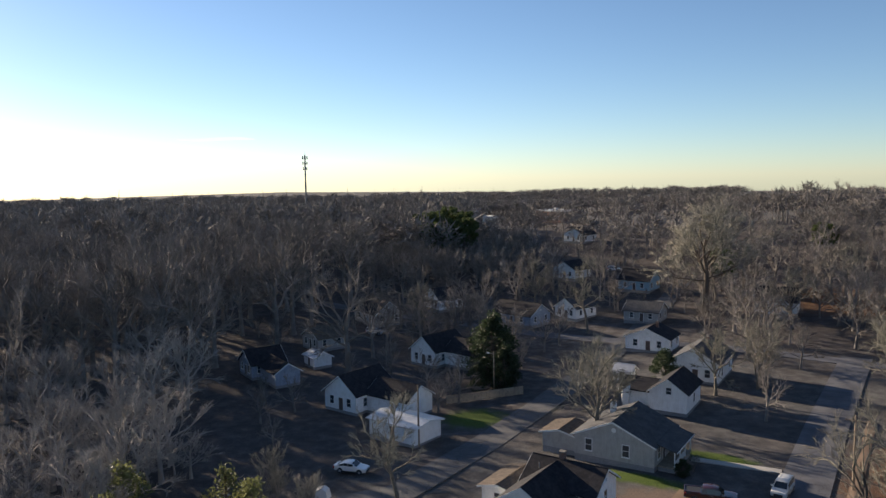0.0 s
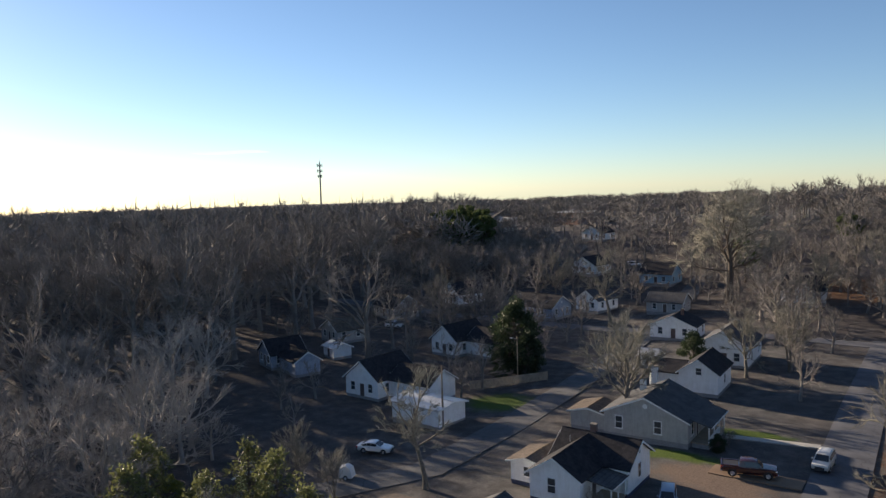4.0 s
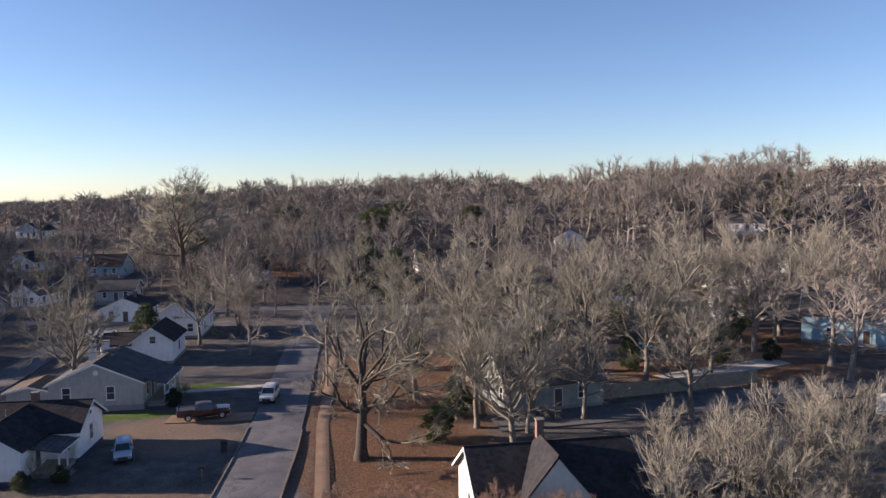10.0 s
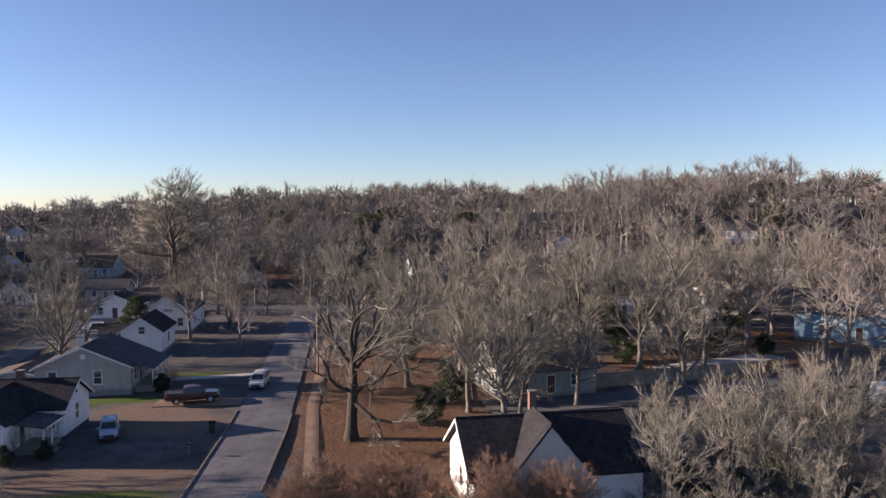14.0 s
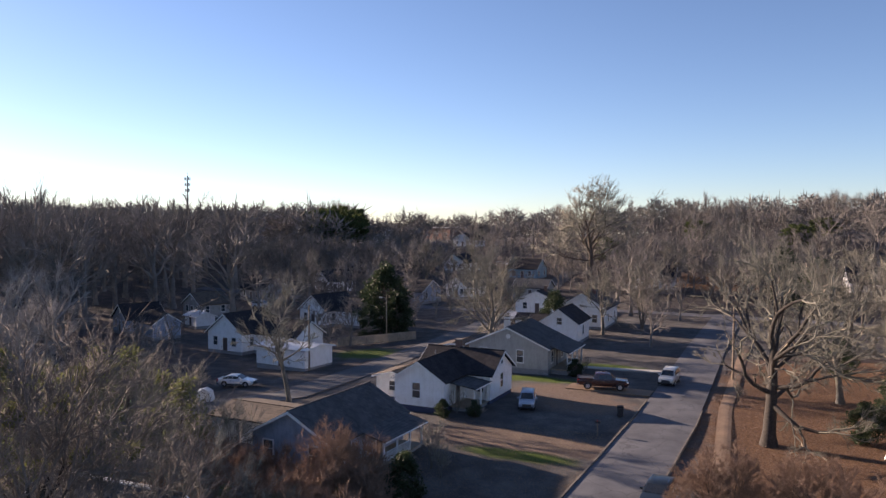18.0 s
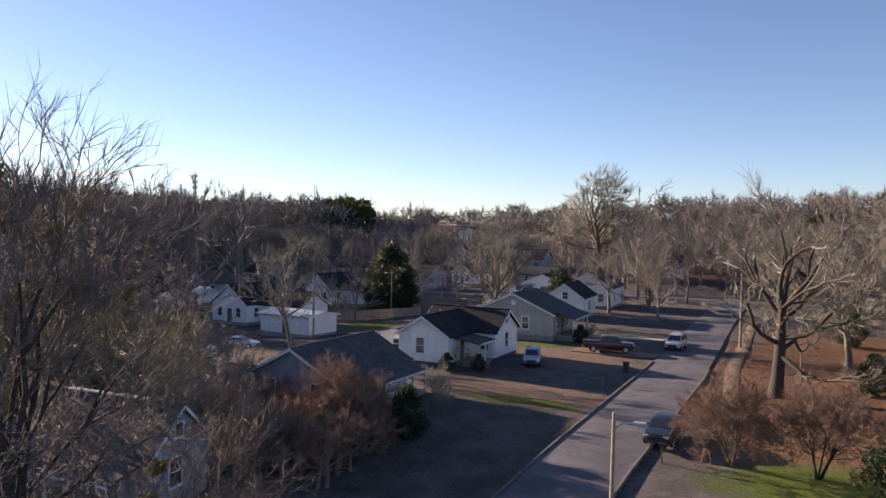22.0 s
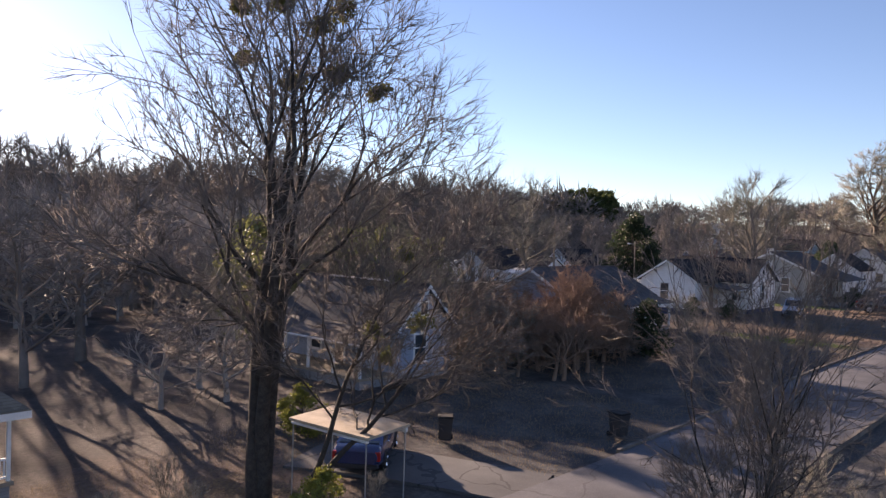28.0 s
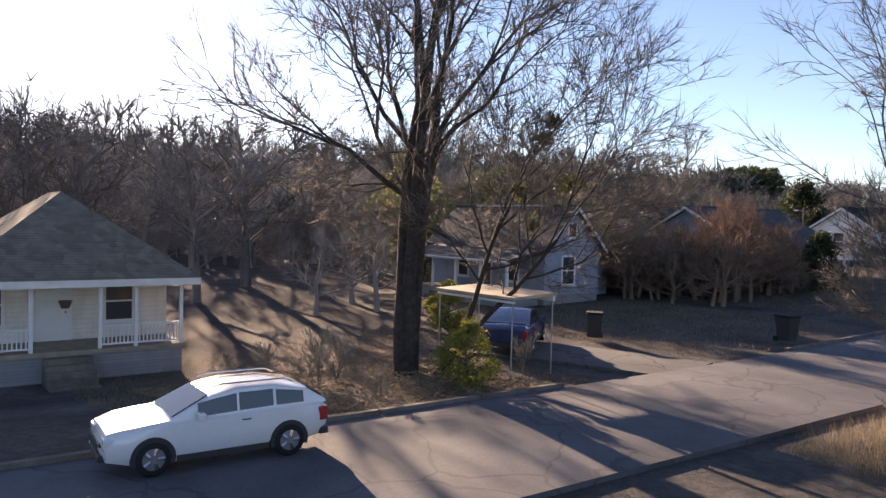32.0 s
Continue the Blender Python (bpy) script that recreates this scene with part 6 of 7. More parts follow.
ev = conifer(61, 10.5, 4.0, "broad dark evergreen tree by the back street", 6500, "round")
plant(ev, -67, 123.5, 1.3, 0)
# (17, 101) to (20, 142): added for evergreens and for shade in gaps between crowns
for x, y, s in ((-62, 119, 0.8), (-71, 128, 0.85), (-66, 116, 0.55), (-34.5, 126, 0.75), (48, 150, 0.8), (30, 152, 0.7), (20, 120, 0.6), (56, 128, 0.5), (10, 172, 1.2), (4, 192, 1.3), (17, 101, 0.55), (27, 109, 0.6), (38, 98, 0.5), (45, 121, 0.6), (33, 125, 0.7), (62, 114, 0.55), (52, 99, 0.4), (72, 126, 0.6), (86, 119, 0.6), (8, 104, 0.5), (104, 122, 0.6), (58, 150, 0.8), (38, 160, 0.8), (80, 156, 0.8), (98, 162, 0.8), (20, 142, 0.7), (67.0, 72.6, 0.85), (62.5, 71.5, 0.5), (88.0, 76.0, 0.5)):
    plant(ev, x, y, s, 60 * random.random())
pine = conifer(62, 24, 7.4, "tall dark pine in a clump", 6500, "pine")
for x, y, s in ((-158, 240, 0.84), (-150, 236, 0.88), (-143, 243, 0.86), (-152, 248, 0.9), (-138, 236, 0.8), (-146, 229, 0.76)):
    plant(pine, x, y, s, 360 * random.random())
round_ev = conifer(63, 4.2, 1.9, "grey-green rounded evergreen by the fence", 4200, "round")
for x, y, s in ((5.2, 44.2, 1.1), (7.2, 72.5, 0.9), (44.0, 46.5, 1.35), (47.5, 45.5, 1.1), (81.5, 84.0, 1.5), (83, 70, 1.2), (80, 88, 1.2), (-24.6, 45.8, 0.9), (-30.2, 65.9, 0.45), (-27.3, 67.0, 0.42), (-22.6, 90.3, 0.55), (25.0, 48.0, 0.8), (60, 99, 0.8), (28.4, 52.4, 0.9), (24.8, 52.6, 0.7), (34, 48, 0.6), (10.3, 80.0, 1.15), (43.0, 43.4, 1.5)):
    plant(round_ev, x, y, s, 360 * random.random())
olive = conifer(65, 9.0, 2.9, "olive-green evergreen in the thicket", 1500, "round")
[c for c in olive.children if c.name.startswith("crown")][0].data.materials[0] = M_OLIVE
for x, y, s in ((-47.0, 30.0, 1.1), (-46.0, 38.0, 1.0), (-52.0, 35.0, 1.1), (-44.0, 45.0, 0.9), (-58.0, 44.0, 1.0), (-70.0, 46.0, 1.1), (-50, 40, 1.0), (-55, 50, 1.05), (-48, 47, 0.9), (-61, 52, 1.0), (-64, 40, 1.1), (-56, 36, 1.0), (31, 50, 0.5), (74.0, 74.0, 0.9), (39.0, 47.0, 0.45), (-29.5, 37.5, 0.35), (-33, 36.8, 0.4), (-27, 41, 0.3)):
    plant(olive, x, y, s, 360 * random.random())
yellow = conifer(64, 4.5, 2.2, "yellow-green leafy shrub in sun", 3600, "round")
[c for c in yellow.children if c.name.startswith("crown")][0].data.materials[0] = M_YELLOW_LEAF
for x, y, s in ((-18.2, 13.0, 0.42), (-69, 52, 0.7), (-72, 50, 0.8), (78, 82, 0.9), (-27, 19, 0.5)):
    plant(yellow, x, y, s, 360 * random.random())

for x, y, s in ((-20.6, 9.6, 0.11), (-21.8, 10.8, 0.13), (-23.4, 9.2, 0.12), (-19.4, 8.4, 0.09), (-24.6, 11.6, 0.14), (-22.6, 7.6, 0.1), (-18.6, 15.6, 0.1), (-17.8, 9.8, 0.08)):
    plant(SHEAF, x, y, s, 360 * random.random(), "dry pale shrub on the leaf-strewn verge")
for x, y, s, tn in ((-6.4, 16.4, 0.2, 10), (-4.9, 17.8, 0.24, 90), (-6.9, 19.4, 0.2, 200), (-4.0, 14.4, 0.19, 300), (-7.6, 22.2, 0.24, 40), (-5.6, 21.0, 0.22, 150), (-8.2, 17.4, 0.14, 250)):
    plant(SHEAF, x, y, s, tn, "bare brushy shrub in dry grass beside the street")
plant(yellow, 77.6, 70.6, 1.75, 40, "tall yellow-green leafy tree beside the dark-roofed house", 1.6)
plant(yellow, 106.0, 91.0, 1.5, 90, "tall yellow-green leafy tree beside the dark-roofed house", 1.4)
# saplings and shrubs
for x, y, s in ((-25.5, 52.6, 0.32), (-24.0, 51.0, 0.22), (-29.5, 68.0, 0.2), (-21.8, 92.5, 0.2), (9.0, 43.0, 0.4), (-62, 60, 0.5), (-56.5, 60, 0.5), (-66, 64, 0.55)):
    plant(SHEAF, x, y, s, 360 * random.random(), "small bare sapling on the lawn")


# woods: far bare trees in joined stands
def stand_template(seed):
    w = Wood(seed)
    r = w.rng
    trunk = w.line((0, 0, -0.5), (0, 0, 1), 0.62, 3, 0.05, 0.05)
    w.tube(0, trunk, [0.022, 0.017, 0.011, 0.005], 4)
    b, v, rad = [], [], []
    for i in range(10):
        u = 0.28 + 0.70 * i / 10
        p, d = w.along(trunk, u)
        L = 0.46 * (1 - 0.45 * (u - 0.28))
        limb = w.line(p, w.side(np.array([0, 0, 1.0]), radians(72 - 46 * u + r.normal() * 8)), L, 3, 0.13, 0.13)
        w.tube(0, limb, [0.009, 0.007, 0.004, 0.002], 3)
        for j in range(8):
            q, dd = w.along(limb, 0.25 + 0.74 * r.random())
            tv = w.side(dd, radians(50)) * (0.09 + 0.14 * r.random()) + np.array([0, 0, 0.02])
            b.append(q)
            v.append(tv)
            rad.append(0.0032)
            for k in range(7):
                b.append(q + tv * r.random())
                v.append(w.side(tv / np.linalg.norm(tv), radians(45)) * (0.04 + 0.08 * r.random()) + np.array([0, 0, 0.01]))
                rad.append(0.0028)
    w.blades(1, b, v, rad)
    vv = np.concatenate([np.concatenate(w.v[0]), np.concatenate(w.v[1])])
    tt = np.concatenate([np.concatenate(w.t[0]), np.concatenate(w.t[1]) + w.n[0]])
    return vv, tt


def forked_template(seed):
    w = Wood(seed).fan(1.0, 0.46, 0.26, 7, 3, 0.026, 0.003, rise=0.05, wander=0.14, ends=16, widest=74, thin=True)
    v = np.concatenate([np.concatenate(w.v[0]), np.concatenate(w.v[1])])
    v[:, 2] -= 0.5
    return v, np.concatenate([np.concatenate(w.t[0]), np.concatenate(w.t[1]) + w.n[0]])


TEMPLATES = [stand_template(s) for s in (401, 402, 403, 404, 405)]
FORKED = [forked_template(s) for s in (411, 412, 413, 414)]


def far_template(seed):
    """A round-crowned tree for the far hills: trunk, a few limbs and a haze of coarse twigs."""
    w = Wood(seed)
    r = w.rng
    w.tube(0, [(0, 0, -0.5), (0, 0, 0.1)], [0.02, 0.012], 3)
    n = 380
    d = r.normal(size=(n, 3))
    d /= np.linalg.norm(d, axis=1)[:, None]
    d[:, 2] = np.abs(d[:, 2]) * 1.25 - 0.3
    p = d * np.array([0.34, 0.34, 0.36]) * r.uniform(0.25, 1.0, (n, 1)) ** 0.7 + np.array([0, 0, 0.05])
    w.blades(0, p, (d * 0.6 + r.normal(size=(n, 3)) * 0.5) * r.uniform(0.06, 0.15, (n, 1)) + np.array([0, 0, 0.03]), np.full(n, 0.009))
    return np.concatenate(w.v[0]), np.concatenate(w.t[0])


ROUND = [far_template(s) for s in (421, 422, 423, 424)]


def stand(places, label, heights=(13, 20), seed=1, fat=1.0, kinds=TEMPLATES, bark=M_FAR_TWIG):
    """One joined stand of bare trees at the given (x, y)."""
    r = np.random.default_rng(seed)
    vs, ts, n = [], [], 0
    for x, y in places:
        v, t = kinds[r.integers(0, len(kinds))]
        h = r.uniform(*heights)
        a = r.uniform(0, 6.28)
        wd = h * r.uniform(0.85, 1.2) * fat
        c, s = math.cos(a), math.sin(a)
        q = np.stack([(v[:, 0] * c - v[:, 1] * s) * wd + x, (v[:, 0] * s + v[:, 1] * c) * wd + y, (v[:, 2] + 0.5) * h * 0.9 + ground_z(x, y) - 0.4], 1)
        vs.append(q)
        ts.append(t + n)
        n += len(v)
    ob = new("woods", raw_mesh("woods", np.concatenate(vs), np.concatenate(ts), bark))
    return tagged(ob, label, "woods", kind="stuff")


def scatter(seed, count, az0, az1, r0, r1, gap, keep=lambda x, y: True):
    r = np.random.default_rng(seed)
    out = []
    tries = 0
    while len(out) < count and tries < count * 40:
        tries += 1
        a, d = radians(r.uniform(az0, az1)), math.sqrt(r.uniform(r0 * r0, r1 * r1))
        x, y = d * math.sin(a), d * math.cos(a)
        if not keep(x, y) or any((x - p) ** 2 + (y - q) ** 2 < gap * gap for p, q in out):
            continue
        out.append((x, y))
    return out


def clear(x, y):
    """Keep the woods off the streets and yards."""
    mx = float(np.interp(y, [p[1] for p in MAIN], [p[0] for p in MAIN]))
    if (abs(x - mx) < 8 and y < 172) or (abs(y - 165) < 6 and x > -90):
        return False
    if -65 < x < -40 and y < 200:
        return False
    return True


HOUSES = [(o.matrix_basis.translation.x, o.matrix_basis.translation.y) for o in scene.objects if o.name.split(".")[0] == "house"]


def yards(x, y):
    """Off the streets and houses, and off a strip towards the camera, fitted to its view."""
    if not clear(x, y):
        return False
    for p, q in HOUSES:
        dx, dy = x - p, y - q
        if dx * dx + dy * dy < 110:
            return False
        # the strip points at the camera so that no tree hides the house
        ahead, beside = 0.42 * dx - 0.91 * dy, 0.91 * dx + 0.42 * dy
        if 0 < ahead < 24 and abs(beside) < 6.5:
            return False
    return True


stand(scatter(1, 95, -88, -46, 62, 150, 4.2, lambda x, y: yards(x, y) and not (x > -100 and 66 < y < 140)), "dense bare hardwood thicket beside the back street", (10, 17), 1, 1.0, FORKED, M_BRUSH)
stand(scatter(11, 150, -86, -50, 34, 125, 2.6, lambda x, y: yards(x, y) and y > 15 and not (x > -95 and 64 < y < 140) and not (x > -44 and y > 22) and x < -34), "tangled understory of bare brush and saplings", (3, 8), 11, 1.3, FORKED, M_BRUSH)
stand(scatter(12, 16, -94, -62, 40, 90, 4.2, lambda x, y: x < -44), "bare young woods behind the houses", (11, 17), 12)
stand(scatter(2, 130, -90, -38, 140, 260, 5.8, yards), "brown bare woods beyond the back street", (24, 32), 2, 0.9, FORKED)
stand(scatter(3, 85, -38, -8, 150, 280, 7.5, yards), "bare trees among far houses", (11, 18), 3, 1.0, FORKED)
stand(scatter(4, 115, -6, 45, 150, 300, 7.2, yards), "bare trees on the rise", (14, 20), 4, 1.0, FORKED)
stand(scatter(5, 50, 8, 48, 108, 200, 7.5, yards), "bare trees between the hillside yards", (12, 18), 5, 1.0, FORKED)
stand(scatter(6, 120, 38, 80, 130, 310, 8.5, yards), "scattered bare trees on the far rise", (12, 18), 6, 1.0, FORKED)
stand(scatter(7, 420, -92, -30, 260, 440, 5.5, clear), "far bare woods of brown hardwoods", (19, 27), 7, 1.1, FORKED[:1] + ROUND)
stand(scatter(8, 200, -30, 45, 280, 420, 7.6, clear), "wooded ridge of bare trees", (15, 21), 8, 1.0, FORKED[:2] + ROUND)
stand(scatter(9, 65, 45, 85, 300, 460, 13, clear), "far bare trees on the horizon", (12, 18), 9, 1.2, ROUND)
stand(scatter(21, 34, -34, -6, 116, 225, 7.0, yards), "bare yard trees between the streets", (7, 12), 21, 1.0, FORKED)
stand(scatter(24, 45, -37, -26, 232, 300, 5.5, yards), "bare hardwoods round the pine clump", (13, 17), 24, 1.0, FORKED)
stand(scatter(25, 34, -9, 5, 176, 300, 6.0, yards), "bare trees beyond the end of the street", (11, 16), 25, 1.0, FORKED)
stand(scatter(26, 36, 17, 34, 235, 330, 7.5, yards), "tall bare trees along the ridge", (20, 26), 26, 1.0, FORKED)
rb = np.random.default_rng(27)
stand(list(zip(rb.uniform(20, 50, 60), rb.uniform(40.5, 55, 60))), "low bare brush under pale saplings", (1.8, 4.5), 27, 1.3, FORKED)
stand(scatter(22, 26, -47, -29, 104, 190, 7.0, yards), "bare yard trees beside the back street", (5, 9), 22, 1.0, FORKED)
rb = np.random.default_rng(23)
brush = [(x, y) for x, y in zip(rb.uniform(-42, -24.6, 120), rb.uniform(34.6, 46, 120)) if not (x < -29.5 and y > 44.5) and x < -24.6 - 0.5 * (y - 34.6) + 4.5]
stand(brush, "tangled grey-brown brush between two yards", (2.6, 5.6), 23, 1.25, FORKED, M_RUST_TWIG)
for i in range(9):
    x, y = scatter(500 + i, 1, -12, 40, 230, 330, 1)[0]
    plant(pine, x, y, 0.62, 360 * random.random(), "dark pine on the wooded ridge", 0.85)


# the farthest tree line, as a low uneven belt of crowns on the hills
def belt(seed, az0, az1, r, h0, h1, label, count=420):
    rr = np.random.default_rng(seed)
    places = []
    for i in range(count):
        a = radians(az0 + (az1 - az0) * (i + rr.random()) / count)
        d = r * (0.88 + 0.4 * rr.random())
        places.append((d * math.sin(a), d * math.cos(a)))
    stand(places, label, (h0, h1), seed, 1.5, ROUND)


belt(71, -100, -25, 620, 12, 19, "distant dark tree line on low hills", 700)
belt(72, -30, 20, 640, 11, 18, "distant wooded hills", 480)
belt(74, 15, 100, 600, 10, 17, "distant wooded hills beyond the town", 640)
belt(75, -8, 50, 430, 8, 15, "close-set undergrowth on the wooded ridge", 420)
belt(73, -100, -10, 1050, 15, 24, "farthest brown hills", 800)


# ---------------------------------------------------------------- street furniture and landmarks
def street_lamp(x, y, height, turn, label):
    e = thing("street_lamp", x, y, ground_z(x, y), turn, label, "street lamp")
    part("pole", Geo().tube([(0, 0, -0.4), (0, 0, height * 0.5), (0.02, 0, height)], [0.11, 0.095, 0.075], 10), M_FENCE, e)
    part("arm", Geo().tube([(0, 0, height - 0.75), (0.35, 0, height - 0.45), (0.95, 0, height - 0.38)], [0.03, 0.03, 0.03], 6), M_STEEL, e)
    h = part("lamp_head", Geo().soft_box(0.85, -0.13, height - 0.46, 1.4, 0.13, height - 0.30, 0.05), M_METAL_ROOF, e)
    part("lens", Geo().soft_box(0.95, -0.1, height - 0.52, 1.35, 0.1, height - 0.46, 0.02), M_LAMP, h)
    return e


street_lamp(-7.4, 30.8, 7.6, 0, "tall wooden street lamp pole with a small side lamp")
street_lamp(-61.5, 114, 8.0, 180, "wooden street lamp pole on the back street")


def utility_pole(x, y, height, turn, label, bars=1):
    e = thing("utility_pole", x, y, ground_z(x, y), turn, label, "pole")
    part("pole", Geo().tube([(0, 0, -0.4), (0, 0, height)], [0.17, 0.11], 9), M_POLE, e)
    for i in range(bars):
        b = part("crossarm", Geo().soft_box(-1.1, -0.06, height - 0.7 - 0.8 * i, 1.1, 0.06, height - 0.57 - 0.8 * i, 0.015), M_POLE, e)
        for u in (-0.95, -0.45, 0.45, 0.95):
            part("insulator", Geo().tube([(u, 0, height - 0.57 - 0.8 * i), (u, 0, height - 0.42 - 0.8 * i)], [0.04, 0.03], 6), M_CHROME, b)
    return e


utility_pole(115.5, 70.0, 10.0, 40, "bare wooden utility pole on the rise", 0)
utility_pole(-59.0, 86.0, 9.0, 0, "wooden utility pole behind the garage", 0)
utility_pole(-4.4, 96.0, 9.0, 0, "wooden utility pole on the verge")


def wire(points, sag, label):
    g = Geo()
    for a, b in zip(points, points[1:]):
        a, b = Vector(a), Vector(b)
        line = []
        for i in range(13):
            u = i / 12
            p = a.lerp(b, u)
            p.z -= sag * 4 * u * (1 - u)
            line.append(p)
        g.tube(line, [0.02] * 13, 4, False)
    ob = part("overhead_wire", g, M_CABLE)
    tagged(ob, label, "wire")


wire([(73.0, 108.0, 7.0), (40, 72, 9.5)], 1.0, "thin overhead wire to the pale blue house")
wire([(75.8, 46.0, 6.0), (60, 66, 8.2), (73.0, 108.0, 7.2)], 1.2, "thin overhead wire to the porch house")
wire([(75.8, 46.0, 6.0), (72, 20, 4.5), (66, 0, 4.0)], 1.0, "thin overhead wire crossing the gravel")


def cell_tower(x, y, z, top, label):
    e = thing("cell_tower", x, y, z, 20, label, "tower")
    h = top - z
    part("mast", Geo().tube([(0, 0, -2), (0, 0, h * 0.5), (0, 0, h)], [1.0, 0.8, 0.55], 10), M_TANK, e)
    for zz, r in ((h - 3, 2.3), (h - 8, 2.1), (h - 13, 1.8)):
        p = part("platform", Geo().tube([(0, 0, zz), (0, 0, zz + 0.35)], [r * 0.7, r * 0.7], 6), M_STEEL, e)
        for k in range(9):
            a = 2 * math.pi * k / 9
            cx, cy = r * math.cos(a), r * math.sin(a)
            part("antenna", Geo().soft_box(cx - 0.22, cy - 0.22, zz - 0.9, cx + 0.22, cy + 0.22, zz + 1.6, 0.05), M_TANK, p)
    part("spike", Geo().tube([(0, 0, h), (0, 0, h + 3.5)], [0.15, 0.05], 6), M_STEEL, e)


cell_tower(-470, 517, ground_z(-470, 517), 62.5, "slim grey cell tower with antenna platforms above the woods")


def water_tower(x, y, top, label):
    z = ground_z(x, y)
    e = thing("water_tower", x, y, z, 15, label, "water tower")
    h = top - z
    R = 3.1
    part("tank", Geo().loft([[(r * math.cos(2 * math.pi * k / 24), r * math.sin(2 * math.pi * k / 24), zz) for k in range(24)] for r, zz in ((0.4, h - 11.5), (2.0, h - 11.0), (R, h - 9.8), (R, h - 2.2))]), M_TANK, e, shade=False)
    part("tank_roof", Geo().loft([[(r * math.cos(2 * math.pi * k / 24), r * math.sin(2 * math.pi * k / 24), zz) for k in range(24)] for r, zz in ((R + 0.25, h - 2.3), (R * 0.6, h - 0.9), (0.2, h))]), M_TANK, e)
    for k in range(4):
        a = math.pi / 4 + k * math.pi / 2
        part("leg", Geo().tube([(4.6 * math.cos(a), 4.6 * math.sin(a), -1), (R * math.cos(a), R * math.sin(a), h - 9.4)], [0.28, 0.22], 6), M_TANK, e)
    for zz, f in ((h * 0.25, 4.2), (h * 0.5, 3.75)):
        p = [(f * math.cos(math.pi / 4 + k * math.pi / 2), f * math.sin(math.pi / 4 + k * math.pi / 2), zz) for k in range(5)]
        part("brace", Geo().tube(p, [0.1] * 5, 4), M_TANK, e)
    part("riser", Geo().tube([(0, 0, 0), (0, 0, h - 11.3)], [0.5, 0.5], 8), M_TANK, e)
    part("catwalk", Geo().loft([[(r * math.cos(2 * math.pi * k / 24), r * math.sin(2 * math.pi * k / 24), zz) for k in range(24)] for r, zz in ((R, h - 9.7), (R + 0.8, h - 9.7), (R + 0.8, h - 9.5), (R, h - 9.5))], True, False), M_STEEL, e)


water_tower(316, 207, 49.5, "old grey steel water tower on four legs")


def church(x, y, turn, top, label):
    z = ground_z(x, y)
    e = thing("church", x, y, z, turn, label, "church")
    gable_block(e, -6, 6, 0, 22, 0, 6, 4.5, "y", M_BRICK, M_GREY_ROOF)
    h = top - z
    part("tower", Geo().box(-1.8, -2.6, -1, 1.8, 0.9, h * 0.55), M_BRICK, e)
    part("belfry", Geo().box(-1.4, -2.2, h * 0.55, 1.4, 0.5, h * 0.68), M_TRIM, e, "white louvred belfry")
    part("steeple", Geo().loft([[(r * math.cos(2 * math.pi * k / 8), -0.85 + r * math.sin(2 * math.pi * k / 8), zz) for k in range(8)] for r, zz in ((1.6, h * 0.68), (0.06, h))]), M_TRIM, e, "white pointed steeple")
    for u in (5, 10, 15, 19):
        window(e, "W", (-6, u, 1.8), 1.1, 3.0)
    window(e, "S", (-4, 0, 1.8), 1.0, 2.4)
    window(e, "S", (4, 0, 1.8), 1.0, 2.4)
    return e


church(254, 207, -52, 30.6, "brick church with white steeple among far trees")


def flat_building(x, y, turn, w, d, h, wall_m, label, lift=0.0):
    z = ground_z(x, y) + lift
    e = thing("commercial_building", x, y, z, turn, label, "building", "far commercial buildings")
    part("wall", Geo().box(-w / 2, -d / 2, -6, w / 2, d / 2, h), wall_m, e)
    part("roof", Geo().box(-w / 2 + 0.3, -d / 2 + 0.3, h, w / 2 - 0.3, d / 2 - 0.3, h + 0.15), M_METAL_ROOF, e)
    g = Geo().box(-w / 2 - 0.1, -d / 2 - 0.1, h - 0.2, w / 2 + 0.1, -d / 2 + 0.3, h + 0.6).box(-w / 2 - 0.1, d / 2 - 0.3, h - 0.2, w / 2 + 0.1, d / 2 + 0.1, h + 0.6)
    g.box(-w / 2 - 0.1, -d / 2 + 0.3, h - 0.2, -w / 2 + 0.3, d / 2 - 0.3, h + 0.6).box(w / 2 - 0.3, -d / 2 + 0.3, h - 0.2, w / 2 + 0.1, d / 2 - 0.3, h + 0.6)
    part("parapet", g, M_TRIM, e)
    n = max(2, int(w / 6))
    for i in range(n):
        u = -w / 2 + (i + 0.5) * w / n
        window(e, "S", (u, -d / 2, 1.0), 2.4, 1.8, divided=False)
    part("rooftop_unit", Geo().soft_box(-2, -1, h + 0.1, 0.5, 1, h + 1.6, 0.1), M_STEEL, e)
    return e


flat_building(-285, 455, -30, 60, 30, 7, M_TRIM, "long white store with flat roof beyond the woods", 2)
flat_building(-235, 400, -30, 26, 16, 5, M_WARM_WHITE, "cream low store beyond the woods", 1)
flat_building(-330, 430, -35, 44, 24, 6, M_STUCCO, "pale flat-roofed store far off", 2)
flat_building(-180, 420, -20, 22, 16, 6, M_BRICK, "small brick building far off", 1)
flat_building(-200, 365, -25, 14, 12, 6, M_WARM_WHITE, "cream gabled block on a bare slope", 1)
flat_building(335, 152, -60, 38, 20, 9, M_TAN_BLOCK, "cream block-walled school building on the rise", 4)
flat_building(352, 190, -60, 30, 18, 5, M_WHITE, "long white building on the rise", 1)
flat_building(268, 248, -45, 22, 14, 6, M_BRICK, "low brick building among far trees", 1)


